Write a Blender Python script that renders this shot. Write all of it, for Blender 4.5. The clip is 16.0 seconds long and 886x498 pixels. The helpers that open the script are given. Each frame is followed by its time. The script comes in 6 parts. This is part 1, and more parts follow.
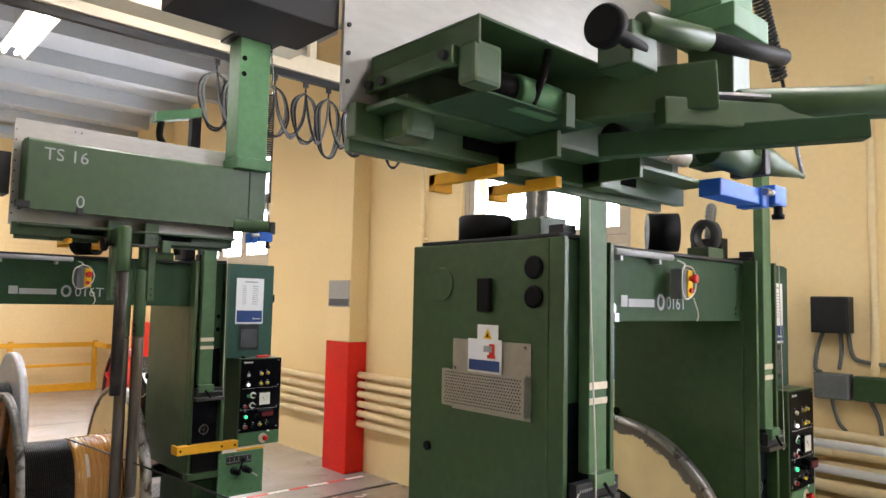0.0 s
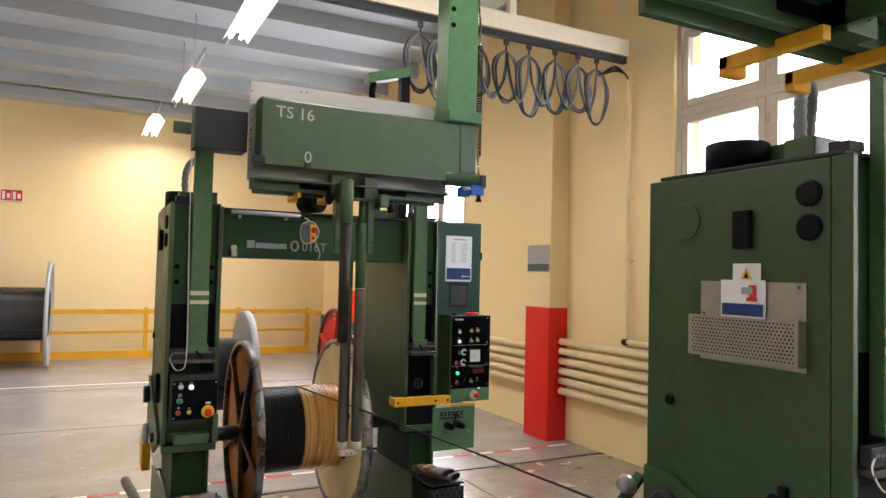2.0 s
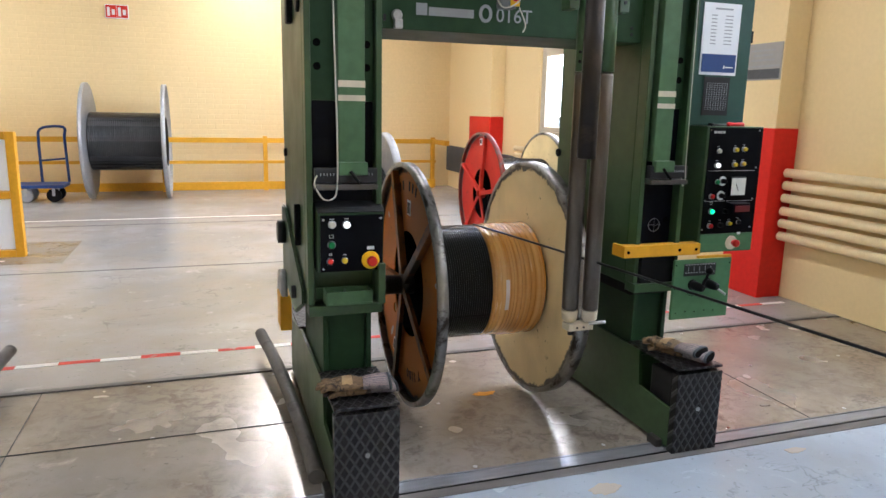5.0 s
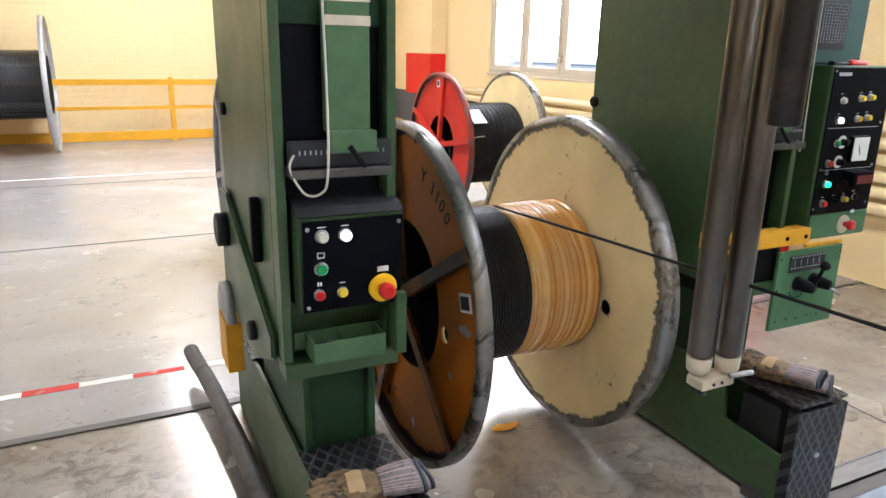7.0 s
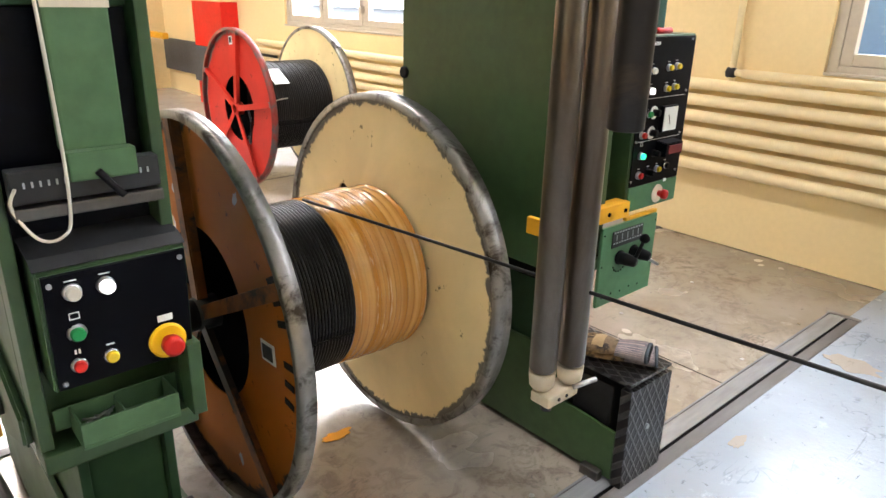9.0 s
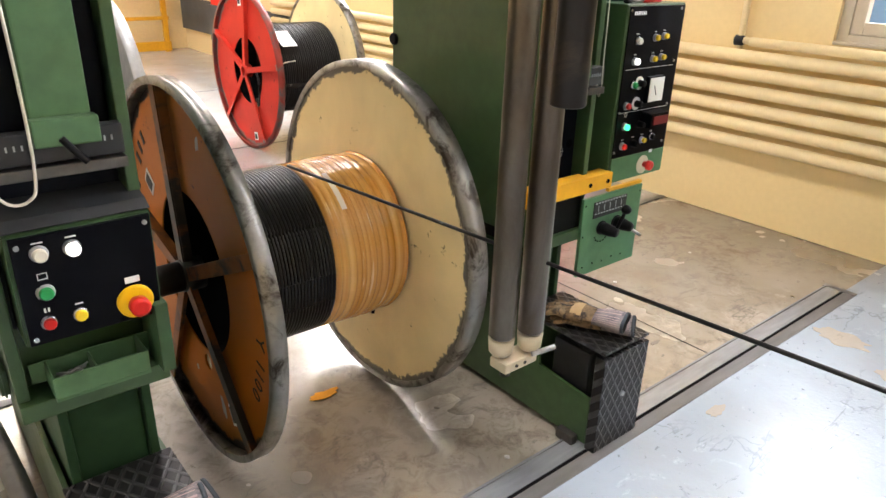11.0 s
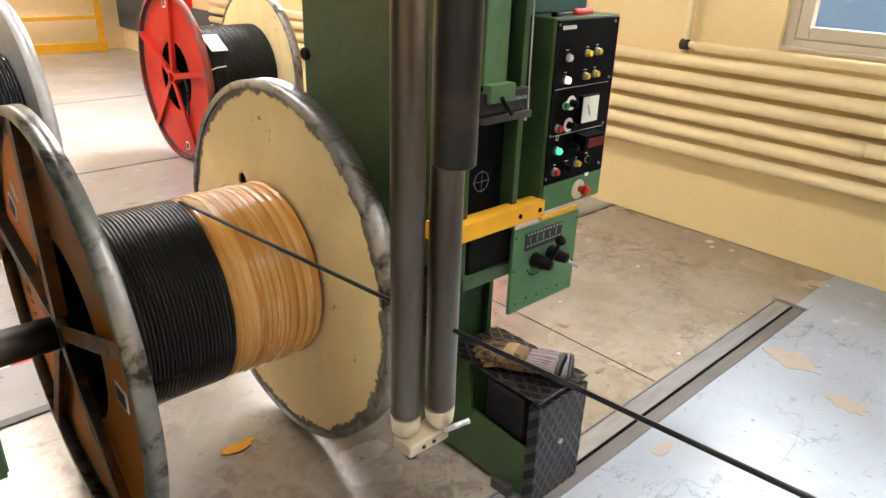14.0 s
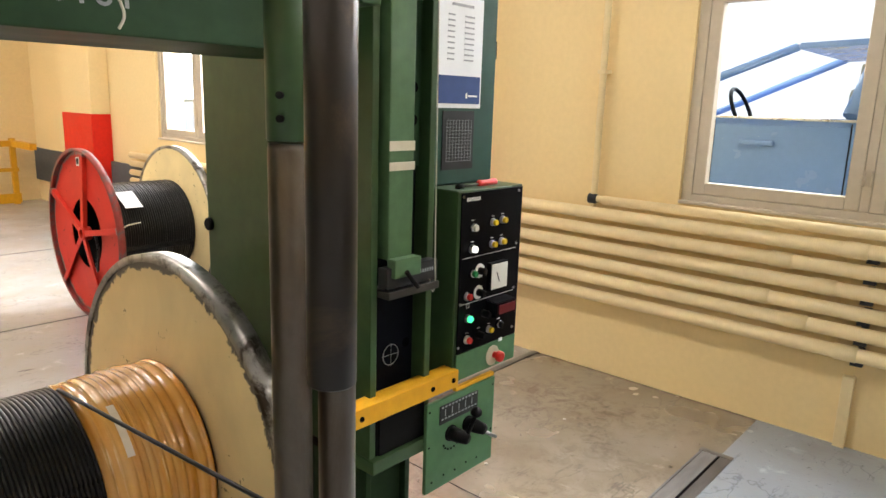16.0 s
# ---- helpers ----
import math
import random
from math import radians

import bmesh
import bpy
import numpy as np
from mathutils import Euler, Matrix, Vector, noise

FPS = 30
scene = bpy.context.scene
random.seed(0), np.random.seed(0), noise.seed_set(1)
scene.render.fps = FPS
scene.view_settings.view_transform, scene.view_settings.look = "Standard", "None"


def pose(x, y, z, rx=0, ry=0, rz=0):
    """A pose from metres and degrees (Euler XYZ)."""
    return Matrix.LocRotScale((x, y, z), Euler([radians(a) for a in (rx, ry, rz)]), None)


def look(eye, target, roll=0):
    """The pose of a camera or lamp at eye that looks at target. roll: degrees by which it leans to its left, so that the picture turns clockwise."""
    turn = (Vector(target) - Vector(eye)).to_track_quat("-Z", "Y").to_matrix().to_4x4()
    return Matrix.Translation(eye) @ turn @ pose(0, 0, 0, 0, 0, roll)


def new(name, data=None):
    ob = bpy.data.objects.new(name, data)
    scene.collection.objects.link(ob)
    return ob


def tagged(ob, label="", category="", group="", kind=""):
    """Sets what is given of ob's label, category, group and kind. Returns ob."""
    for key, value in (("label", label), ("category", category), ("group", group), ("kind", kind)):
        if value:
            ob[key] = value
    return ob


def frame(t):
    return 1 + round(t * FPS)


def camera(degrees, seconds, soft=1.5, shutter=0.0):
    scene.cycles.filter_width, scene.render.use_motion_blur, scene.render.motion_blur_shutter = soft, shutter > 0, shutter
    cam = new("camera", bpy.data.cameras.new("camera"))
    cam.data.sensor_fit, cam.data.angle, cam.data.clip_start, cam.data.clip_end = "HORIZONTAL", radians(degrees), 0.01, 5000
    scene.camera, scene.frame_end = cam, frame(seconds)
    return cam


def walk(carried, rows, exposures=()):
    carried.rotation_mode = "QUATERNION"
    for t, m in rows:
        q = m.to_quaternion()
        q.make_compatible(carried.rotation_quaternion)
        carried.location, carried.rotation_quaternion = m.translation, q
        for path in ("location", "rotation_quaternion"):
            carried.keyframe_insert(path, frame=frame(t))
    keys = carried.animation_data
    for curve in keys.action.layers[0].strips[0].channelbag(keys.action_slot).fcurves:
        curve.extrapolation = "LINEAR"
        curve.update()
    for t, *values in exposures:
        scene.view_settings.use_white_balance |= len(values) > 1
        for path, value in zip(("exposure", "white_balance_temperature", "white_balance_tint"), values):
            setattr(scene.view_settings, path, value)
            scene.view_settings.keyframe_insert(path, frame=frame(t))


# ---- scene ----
cam = camera(65.5, 16.0)
PATH = [
    (0, (2.52, 1.885, 1.726), (3.858, 3.364, 1.879), 1.2),
    (0.5, (2.506, 1.907, 1.709), (3.686, 3.512, 1.888), 1.3),
    (1, (2.498, 1.948, 1.679), (3.546, 3.642, 1.859), 1.3),
    (1.5, (2.484, 2.026, 1.634), (3.451, 3.77, 1.785), 1.4),
    (2, (2.478, 2.116, 1.59), (3.387, 3.895, 1.668), 1.4),
    (2.5, (2.511, 2.294, 1.536), (3.344, 4.112, 1.489), 1.4),
    (3, (2.545, 2.507, 1.506), (3.282, 4.358, 1.336), 1.3),
    (3.5, (2.502, 2.736, 1.465), (3.183, 4.599, 1.211), 1.3),
    (4, (2.453, 2.988, 1.432), (3.112, 4.855, 1.153), 1.3),
    (4.5, (2.486, 3.275, 1.395), (3.128, 5.138, 1.055), 1.3),
    (5, (2.524, 3.542, 1.383), (3.153, 5.398, 0.988), 1.2),
    (7.5, (2.549, 4.725, 1.357), (3.547, 6.349, 0.754), 1.3),
    (8, (2.593, 4.821, 1.349), (3.782, 6.301, 0.719), 1.4),
    (8.5, (2.639, 4.843, 1.402), (3.907, 6.238, 0.734), 1.4),
    (9, (2.695, 4.794, 1.437), (3.943, 6.196, 0.745), 1.3),
    (11.5, (2.767, 4.691, 1.464), (3.943, 6.098, 0.665), 1.8),
    (12, (2.766, 4.693, 1.46), (3.949, 6.095, 0.662), 1.8),
    (12.5, (2.785, 4.694, 1.457), (3.961, 6.1, 0.657), 1.7),
    (13, (2.845, 4.7, 1.462), (4.035, 6.092, 0.658), 1.7),
    (13.5, (2.923, 4.738, 1.475), (4.139, 6.106, 0.669), 1.8),
    (14, (3.018, 4.792, 1.503), (4.274, 6.126, 0.7), 1.8),
    (14.5, (3.115, 4.805, 1.526), (4.454, 6.065, 0.738), 1.9),
    (15, (3.146, 4.798, 1.55), (4.559, 6.008, 0.816), 1.9),
    (15.5, (3.136, 4.797, 1.57), (4.601, 6.032, 0.996), 1.8),
    (16, (3.124, 4.814, 1.574), (4.596, 6.101, 1.154), 1.8),
]
EXPOSURES = [(0.0, 0.38, 6550, 14), (1.5, 0.20, 6600, 14), (2.5, 0.16, 6600, 14), (3.5, 0.16, 6250, 12), (5.0, 0.38, 5950, 12), (8.0, 0.90, 5950, 11), (9.0, 0.95, 6450, 12), (12.5, 1.0, 6750, 12), (14.5, 0.80, 6900, 12), (16.0, 0.58, 6950, 11)]
walk(cam, [(t, look(eye, target, roll)) for t, eye, target, roll in PATH], EXPOSURES)

# ---------- world, sun, large lights ----------
SUN_EL, SUN_AZ = 58.0, 270.0
world = bpy.data.worlds.new("world")
scene.world = world
world.use_nodes = True
wn = world.node_tree.nodes
sky = wn.new("ShaderNodeTexSky")
sky.sky_type, sky.sun_disc = "NISHITA", False
sky.sun_elevation, sky.sun_rotation = radians(SUN_EL), radians(SUN_AZ)
wn["Background"].inputs["Strength"].default_value = 0.15
world.node_tree.links.new(sky.outputs[0], wn["Background"].inputs["Color"])


def lamp(name, kind, energy, m, color=(1, 1, 1), **extra):
    data = bpy.data.lights.new(name, kind)
    data.energy, data.color = energy, color
    if kind == "AREA":
        data.shape, data.size, data.size_y = "RECTANGLE", extra["size"], extra["size_y"]
    else:
        data.angle = radians(extra["angle"])
    ob = new(name, data)
    ob.matrix_world = m
    return ob


lamp("sun", "SUN", 4.0, look((-20, 0, 32), (0, 0, 0)), (1, 0.95, 0.88), angle=2.0)
# daylight in the window openings of the east wall: middle y, width
# the last two windows are unseen, made up to hold fill lamps
WINDOWS = [(5.435, 1.72), (10.96, 2.25), (0.9, 2.2), (-2.3, 2.0)]
WIN_Z0, WIN_Z1, EAST = 1.075, 3.75, 6.73
for wy, ww in WINDOWS[1:]:
    lamp("window_daylight", "AREA", (76.0 if wy > 8 else 48.0) * ww, look((EAST + 0.17, wy, 2.45), (EAST - 3, wy, 1.6)), (0.92, 0.94, 1.0), size=ww - 0.1, size_y=2.4)
# the upper panes of the first window look over the parked car at open sky
lamp("window_daylight", "AREA", 48.0, look((EAST + 0.17, WINDOWS[0][0], 3.0), (EAST - 3, WINDOWS[0][0], 2.0)), (0.92, 0.94, 1.0), size=1.5, size_y=1.4)
# fluorescent battens under the ceiling: centre x, y
# only the first three hang in view; the rest are added as fill
BATTENS_AND_FILLS = [(3.70, 8.5), (3.52, 11.6), (3.31, 14.5), (3.95, 5.3), (4.1, 2.1), (-1.6, 8.5), (-1.6, 11.6), (-1.6, 14.4), (-1.4, 5.3), (-1.3, 2.1), (4.1, -1.0)]
for bx, by in BATTENS_AND_FILLS:
    lamp("batten_and_fill_glow", "AREA", 40.0, look((bx, by, 3.90), (bx, by, 0)), (1.0, 0.945, 0.93), size=0.18, size_y=1.5)


# ---------- materials ----------
def node_mat(name, rough=0.5, metal=0.0):
    m = bpy.data.materials.new(name)
    m.use_nodes = True
    t = m.node_tree
    b = t.nodes["Principled BSDF"]
    b.inputs["Roughness"].default_value, b.inputs["Metallic"].default_value = rough, metal
    return m, t, b


def noise_tex(t, scale, detail=4.0, stretch=(1, 1, 1), dist=0.0, rough=0.55):
    tc = t.nodes.new("ShaderNodeTexCoord")
    mp = t.nodes.new("ShaderNodeMapping")
    mp.inputs["Scale"].default_value = stretch
    nz = t.nodes.new("ShaderNodeTexNoise")
    nz.inputs["Scale"].default_value, nz.inputs["Detail"].default_value = scale, detail
    nz.inputs["Distortion"].default_value, nz.inputs["Roughness"].default_value = dist, rough
    t.links.new(tc.outputs["Object"], mp.inputs[0])
    t.links.new(mp.outputs[0], nz.inputs["Vector"])
    return nz.outputs[0]


def ramp(t, src, a, b, ca=(0, 0, 0, 1), cb=(1, 1, 1, 1)):
    r = t.nodes.new("ShaderNodeValToRGB")
    r.color_ramp.elements[0].position, r.color_ramp.elements[1].position = a, b
    r.color_ramp.elements[0].color, r.color_ramp.elements[1].color = ca, cb
    t.links.new(src, r.inputs[0])
    return r.outputs[0]


def mix(t, fac, a, b, mode="MIX"):
    m = t.nodes.new("ShaderNodeMix")
    m.data_type, m.blend_type = "RGBA", mode
    for sock, v in ((m.inputs[0], fac), (m.inputs[6], a), (m.inputs[7], b)):
        if isinstance(v, (int, float)):
            sock.default_value = v
        elif isinstance(v, tuple):
            sock.default_value = (*v[:3], 1)
        else:
            t.links.new(v, sock)
    return m.outputs[2]


def bump(t, b, src, strength, dist=0.002):
    n = t.nodes.new("ShaderNodeBump")
    n.inputs["Strength"].default_value, n.inputs["Distance"].default_value = strength, dist
    t.links.new(src, n.inputs["Height"])
    t.links.new(n.outputs[0], b.inputs["Normal"])


def paint(name, color, rough=0.45, metal=0.0, worn=None, wear=0.62, big=1.3, fine=26.0, vary=0.25, relief=0.12, stretch=(1, 1, 1), spread=0.08, spec=0.26):
    """A painted or plain surface: soft large stains, fine grain, worn spots of another colour."""
    m, t, b = node_mat(name, rough, metal)
    dark = tuple(c * (1 - vary) for c in color)
    light = tuple(min(1, c * (1 + vary * 0.6)) for c in color)
    base = mix(t, ramp(t, noise_tex(t, big, 5, stretch, 0.4), 0.32, 0.7), dark, light)
    grain = noise_tex(t, fine, 6, stretch)
    base = mix(t, 0.5, base, mix(t, ramp(t, grain, 0.36, 0.68), dark, light))
    if worn:
        spots = ramp(t, noise_tex(t, fine * 0.35, 8, stretch, 0.6, 0.68), wear, wear + spread)
        base = mix(t, spots, base, worn)
    t.links.new(base, b.inputs["Base Color"])
    rr = t.nodes.new("ShaderNodeMapRange")
    rr.inputs["To Min"].default_value, rr.inputs["To Max"].default_value = max(0.03, rough - 0.12), min(1, rough + 0.14)
    t.links.new(noise_tex(t, big * 4, 5, stretch), rr.inputs[0])
    t.links.new(rr.outputs[0], b.inputs["Roughness"])
    b.inputs["Specular IOR Level"].default_value = spec
    bump(t, b, grain, relief)
    return m


def glow(name, color, strength):
    m, t, b = node_mat(name, 0.4)
    b.inputs["Base Color"].default_value = (*color, 1)
    b.inputs["Emission Color"].default_value = (*color, 1)
    b.inputs["Emission Strength"].default_value = strength
    return m


GREEN = paint("green_machine_paint", (0.036, 0.078, 0.029), 0.36, spec=0.42, worn=(0.045, 0.032, 0.018), wear=0.715, spread=0.02, vary=0.24)
# same green with the shade of beams, fronts and undersides mixed in
GREEN_DARK_SHADED = paint("green_dark_shaded_paint", (0.024, 0.060, 0.027), 0.5, spec=0.16, worn=(0.02, 0.03, 0.025), wear=0.72, vary=0.18)
# machine green raised by the window light on posts, clamps and trays
GREEN_LIT = paint("green_lit_paint", (0.075, 0.150, 0.070), 0.42, worn=(0.04, 0.07, 0.04), wear=0.68, vary=0.22)
# lighter green that holds the lit tone of the hanging post
GREEN_LIGHT_LIT = paint("green_light_lit_paint", (0.075, 0.18, 0.085), 0.42, worn=(0.05, 0.08, 0.05), wear=0.7, vary=0.2)
TEAL = paint("teal_cabinet_paint", (0.024, 0.075, 0.056), 0.4, vary=0.15)
BLACK = paint("black_panel", (0.003, 0.0033, 0.0052), 0.32, vary=0.3, spec=0.06)
NAVY = paint("navy_recess_panel", (0.0035, 0.0045, 0.0085), 0.34, worn=(0.010, 0.011, 0.014), wear=0.68, vary=0.3, spec=0.06)
RUBBER = paint("black_rubber", (0.005, 0.005, 0.006), 0.55, vary=0.3, spec=0.12)
GREY_DARK = paint("dark_grey_paint", (0.024, 0.025, 0.027), 0.5, worn=(0.12, 0.11, 0.1), wear=0.68)
GREY_BOX = paint("grey_box_paint", (0.16, 0.17, 0.17), 0.5, vary=0.2)
WHITE = paint("white_print", (0.78, 0.78, 0.76), 0.5, vary=0.06)
BLUE = paint("blue_paint", (0.02, 0.12, 0.5), 0.4, vary=0.2)
BLUE_PRINT = paint("blue_print", (0.025, 0.06, 0.2), 0.5, vary=0.1)
GREY_PRINT = paint("grey_print", (0.35, 0.36, 0.38), 0.6, vary=0.1)
YELLOW = paint("yellow_paint", (0.72, 0.36, 0.02), 0.45, worn=(0.12, 0.07, 0.03), wear=0.72, vary=0.15)
YELLOW_BRIGHT = paint("yellow_plastic", (0.85, 0.50, 0.01), 0.4, vary=0.08)
RED = paint("red_pillar_paint", (0.72, 0.02, 0.012), 0.42, worn=(0.75, 0.5, 0.4), wear=0.74, vary=0.12)
RED_KNOB = paint("red_plastic", (0.55, 0.02, 0.015), 0.35, vary=0.1)
GREEN_GLOW = glow("green_indicator_lens", (0.02, 0.75, 0.28), 1.6)
GREEN_LENS = paint("green_button", (0.01, 0.22, 0.06), 0.3, vary=0.1)
WHITE_GLOW = glow("white_indicator_lens", (0.95, 0.95, 0.92), 1.3)
CLEAR_LENS = paint("pale_button_lens", (0.62, 0.58, 0.48), 0.25, vary=0.1)
YELLOW_LENS = paint("yellow_button_lens", (0.72, 0.5, 0.03), 0.25, vary=0.1)
RED_DIGITS = glow("red_display", (0.10, 0.004, 0.006), 0.12)
STEEL = paint("bright_steel", (0.42, 0.42, 0.43), 0.28, 0.9, worn=(0.2, 0.19, 0.18), wear=0.6, fine=60, spread=0.2)
STEEL_DARK = paint("dark_steel", (0.10, 0.095, 0.09), 0.36, 0.85, worn=(0.1, 0.07, 0.05), wear=0.58, fine=40, spread=0.2)
ALU = paint("aluminium_plate", (0.34, 0.335, 0.32), 0.42, 0.5, vary=0.12, fine=60, stretch=(0.3, 1, 1))
STAINLESS = paint("stainless_holder", (0.42, 0.40, 0.37), 0.36, 0.8, vary=0.15)
RIM = paint("worn_rim_steel", (0.27, 0.258, 0.24), 0.36, 0.8, worn=(0.045, 0.035, 0.026), wear=0.49, fine=26, spread=0.12, relief=0.3)
GALV = paint("galvanised_steel", (0.42, 0.43, 0.44), 0.45, 0.6, vary=0.2)
ROLLER = paint("worn_roller_sleeve", (0.150, 0.132, 0.112), 0.33, 0.75, worn=(0.06, 0.036, 0.020), wear=0.44, big=2.5, fine=16, spread=0.3, stretch=(1, 1, 0.18), vary=0.35)
ROLLER_DARK = paint("dark_roller_sleeve", (0.040, 0.035, 0.032), 0.36, 0.7, worn=(0.10, 0.07, 0.05), wear=0.55, fine=14, spread=0.2)
ORANGE_SPOT = paint("orange_spill", (0.75, 0.32, 0.02), 0.55, vary=0.2)
CABLE = paint("black_cable_jacket", (0.005, 0.005, 0.006), 0.3, vary=0.3, spec=0.3)
CABLE_GREY = paint("grey_cable_jacket", (0.16, 0.17, 0.17), 0.5, vary=0.2)
CORD = paint("pale_cord", (0.62, 0.58, 0.5), 0.5, vary=0.1)


def film_mat():
    """Stretched amber film over cable: bands of single and doubled film along the axis, glossy, with pale streaks round the girth."""
    m, t, b = node_mat("amber_film", 0.13)
    band = ramp(t, noise_tex(t, 24, 3, (1, 0.02, 0.02), 0.0, 0.6), 0.36, 0.66)
    base = mix(t, band, (0.46, 0.185, 0.018), (0.68, 0.395, 0.115))
    streak = ramp(t, noise_tex(t, 60, 5, (1, 0.06, 0.06), 0.2, 0.7), 0.60, 0.70)
    base = mix(t, streak, base, (0.80, 0.57, 0.27))
    cloud = ramp(t, noise_tex(t, 7, 5, (1, 1, 1), 0.3), 0.35, 0.7)
    t.links.new(mix(t, cloud, mix(t, 0.35, base, (0.40, 0.15, 0.012)), base), b.inputs["Base Color"])
    b.inputs["Coat Weight"].default_value, b.inputs["Coat Roughness"].default_value = 0.8, 0.10
    bump(t, b, noise_tex(t, 70, 4, (1, 0.04, 0.04)), 0.2, 0.002)
    return m


AMBER = film_mat()
TAPE = paint("pale_tape", (0.62, 0.55, 0.42), 0.5, vary=0.15)
GLOVE = paint("soiled_leather_glove", (0.20, 0.135, 0.075), 0.85, worn=(0.04, 0.03, 0.025), wear=0.50, big=14, fine=70, vary=0.45, relief=0.5)
GLOVE_CUFF = paint("grey_cuff_canvas", (0.21, 0.185, 0.185), 0.95, worn=(0.11, 0.10, 0.11), wear=0.52, fine=120, relief=0.5)
CORK = paint("tan_palm_leather", (0.42, 0.29, 0.15), 0.8, vary=0.25, fine=40)
HOSE = paint("ribbed_hose_grey", (0.20, 0.20, 0.19), 0.5, vary=0.2)
WALL = paint("yellow_wall_paint", (0.83, 0.645, 0.345), 0.6, big=0.5, fine=30, vary=0.05, relief=0.10, worn=(0.72, 0.55, 0.3), wear=0.74)
DARK_BAND = paint("grey_wall_guard", (0.09, 0.095, 0.10), 0.6, vary=0.2)
PIPE = paint("cream_pipe_paint", (0.80, 0.655, 0.39), 0.38, worn=(0.4, 0.22, 0.1), wear=0.76, vary=0.07)
FRAME = paint("beige_window_frame", (0.55, 0.48, 0.38), 0.45, vary=0.08)
CEIL = paint("pale_blue_grey_ceiling", (0.44, 0.475, 0.51), 0.75, big=0.5, vary=0.06)
CEIL_BEAM = paint("cream_steel_beam", (0.74, 0.66, 0.50), 0.5, worn=(0.35, 0.25, 0.16), wear=0.76, vary=0.07)
LAMP_BODY = paint("white_lamp_body", (0.75, 0.75, 0.72), 0.4, vary=0.05)
TUBE = glow("lit_tube", (1.0, 0.97, 0.88), 14.0)
PAPER = paint("white_paper", (0.80, 0.81, 0.83), 0.55, vary=0.03)
SIGN_RED = paint("red_sign", (0.65, 0.04, 0.02), 0.5, vary=0.08)


def brick_wall_mat():
    """Painted brickwork: the same wall paint with the joints showing as shallow grooves."""
    m = paint("yellow_painted_brick", (0.83, 0.645, 0.345), 0.6, big=0.5, fine=30, vary=0.06, relief=0.1)
    t = m.node_tree
    b = t.nodes["Principled BSDF"]
    tc = t.nodes.new("ShaderNodeTexCoord")
    sep, com = t.nodes.new("ShaderNodeSeparateXYZ"), t.nodes.new("ShaderNodeCombineXYZ")
    t.links.new(tc.outputs["Object"], sep.inputs[0])
    t.links.new(sep.outputs[0], com.inputs[0])
    t.links.new(sep.outputs[2], com.inputs[1])
    bk = t.nodes.new("ShaderNodeTexBrick")
    bk.inputs["Scale"].default_value, bk.inputs["Mortar Size"].default_value, bk.inputs["Mortar Smooth"].default_value = 1.0, 0.006, 0.6
    bk.inputs["Brick Width"].default_value, bk.inputs["Row Height"].default_value = 0.25, 0.083
    t.links.new(com.outputs[0], bk.inputs["Vector"])
    n = t.nodes.new("ShaderNodeBump")
    n.invert = True
    n.inputs["Strength"].default_value, n.inputs["Distance"].default_value = 0.5, 0.004
    t.links.new(bk.outputs["Fac"], n.inputs["Height"])
    t.links.new(n.outputs[0], b.inputs["Normal"])
    return m


WALL_BRICK = brick_wall_mat()


def glass_mat():
    m, t, b = node_mat("window_glass", 0.02)
    b.inputs["Transmission Weight"].default_value = 1.0
    b.inputs["IOR"].default_value = 1.02
    b.inputs["Base Color"].default_value = (0.95, 0.98, 1.0, 1)
    return m


def meter_glass():
    return paint("meter_face", (0.72, 0.72, 0.66), 0.2, vary=0.05)


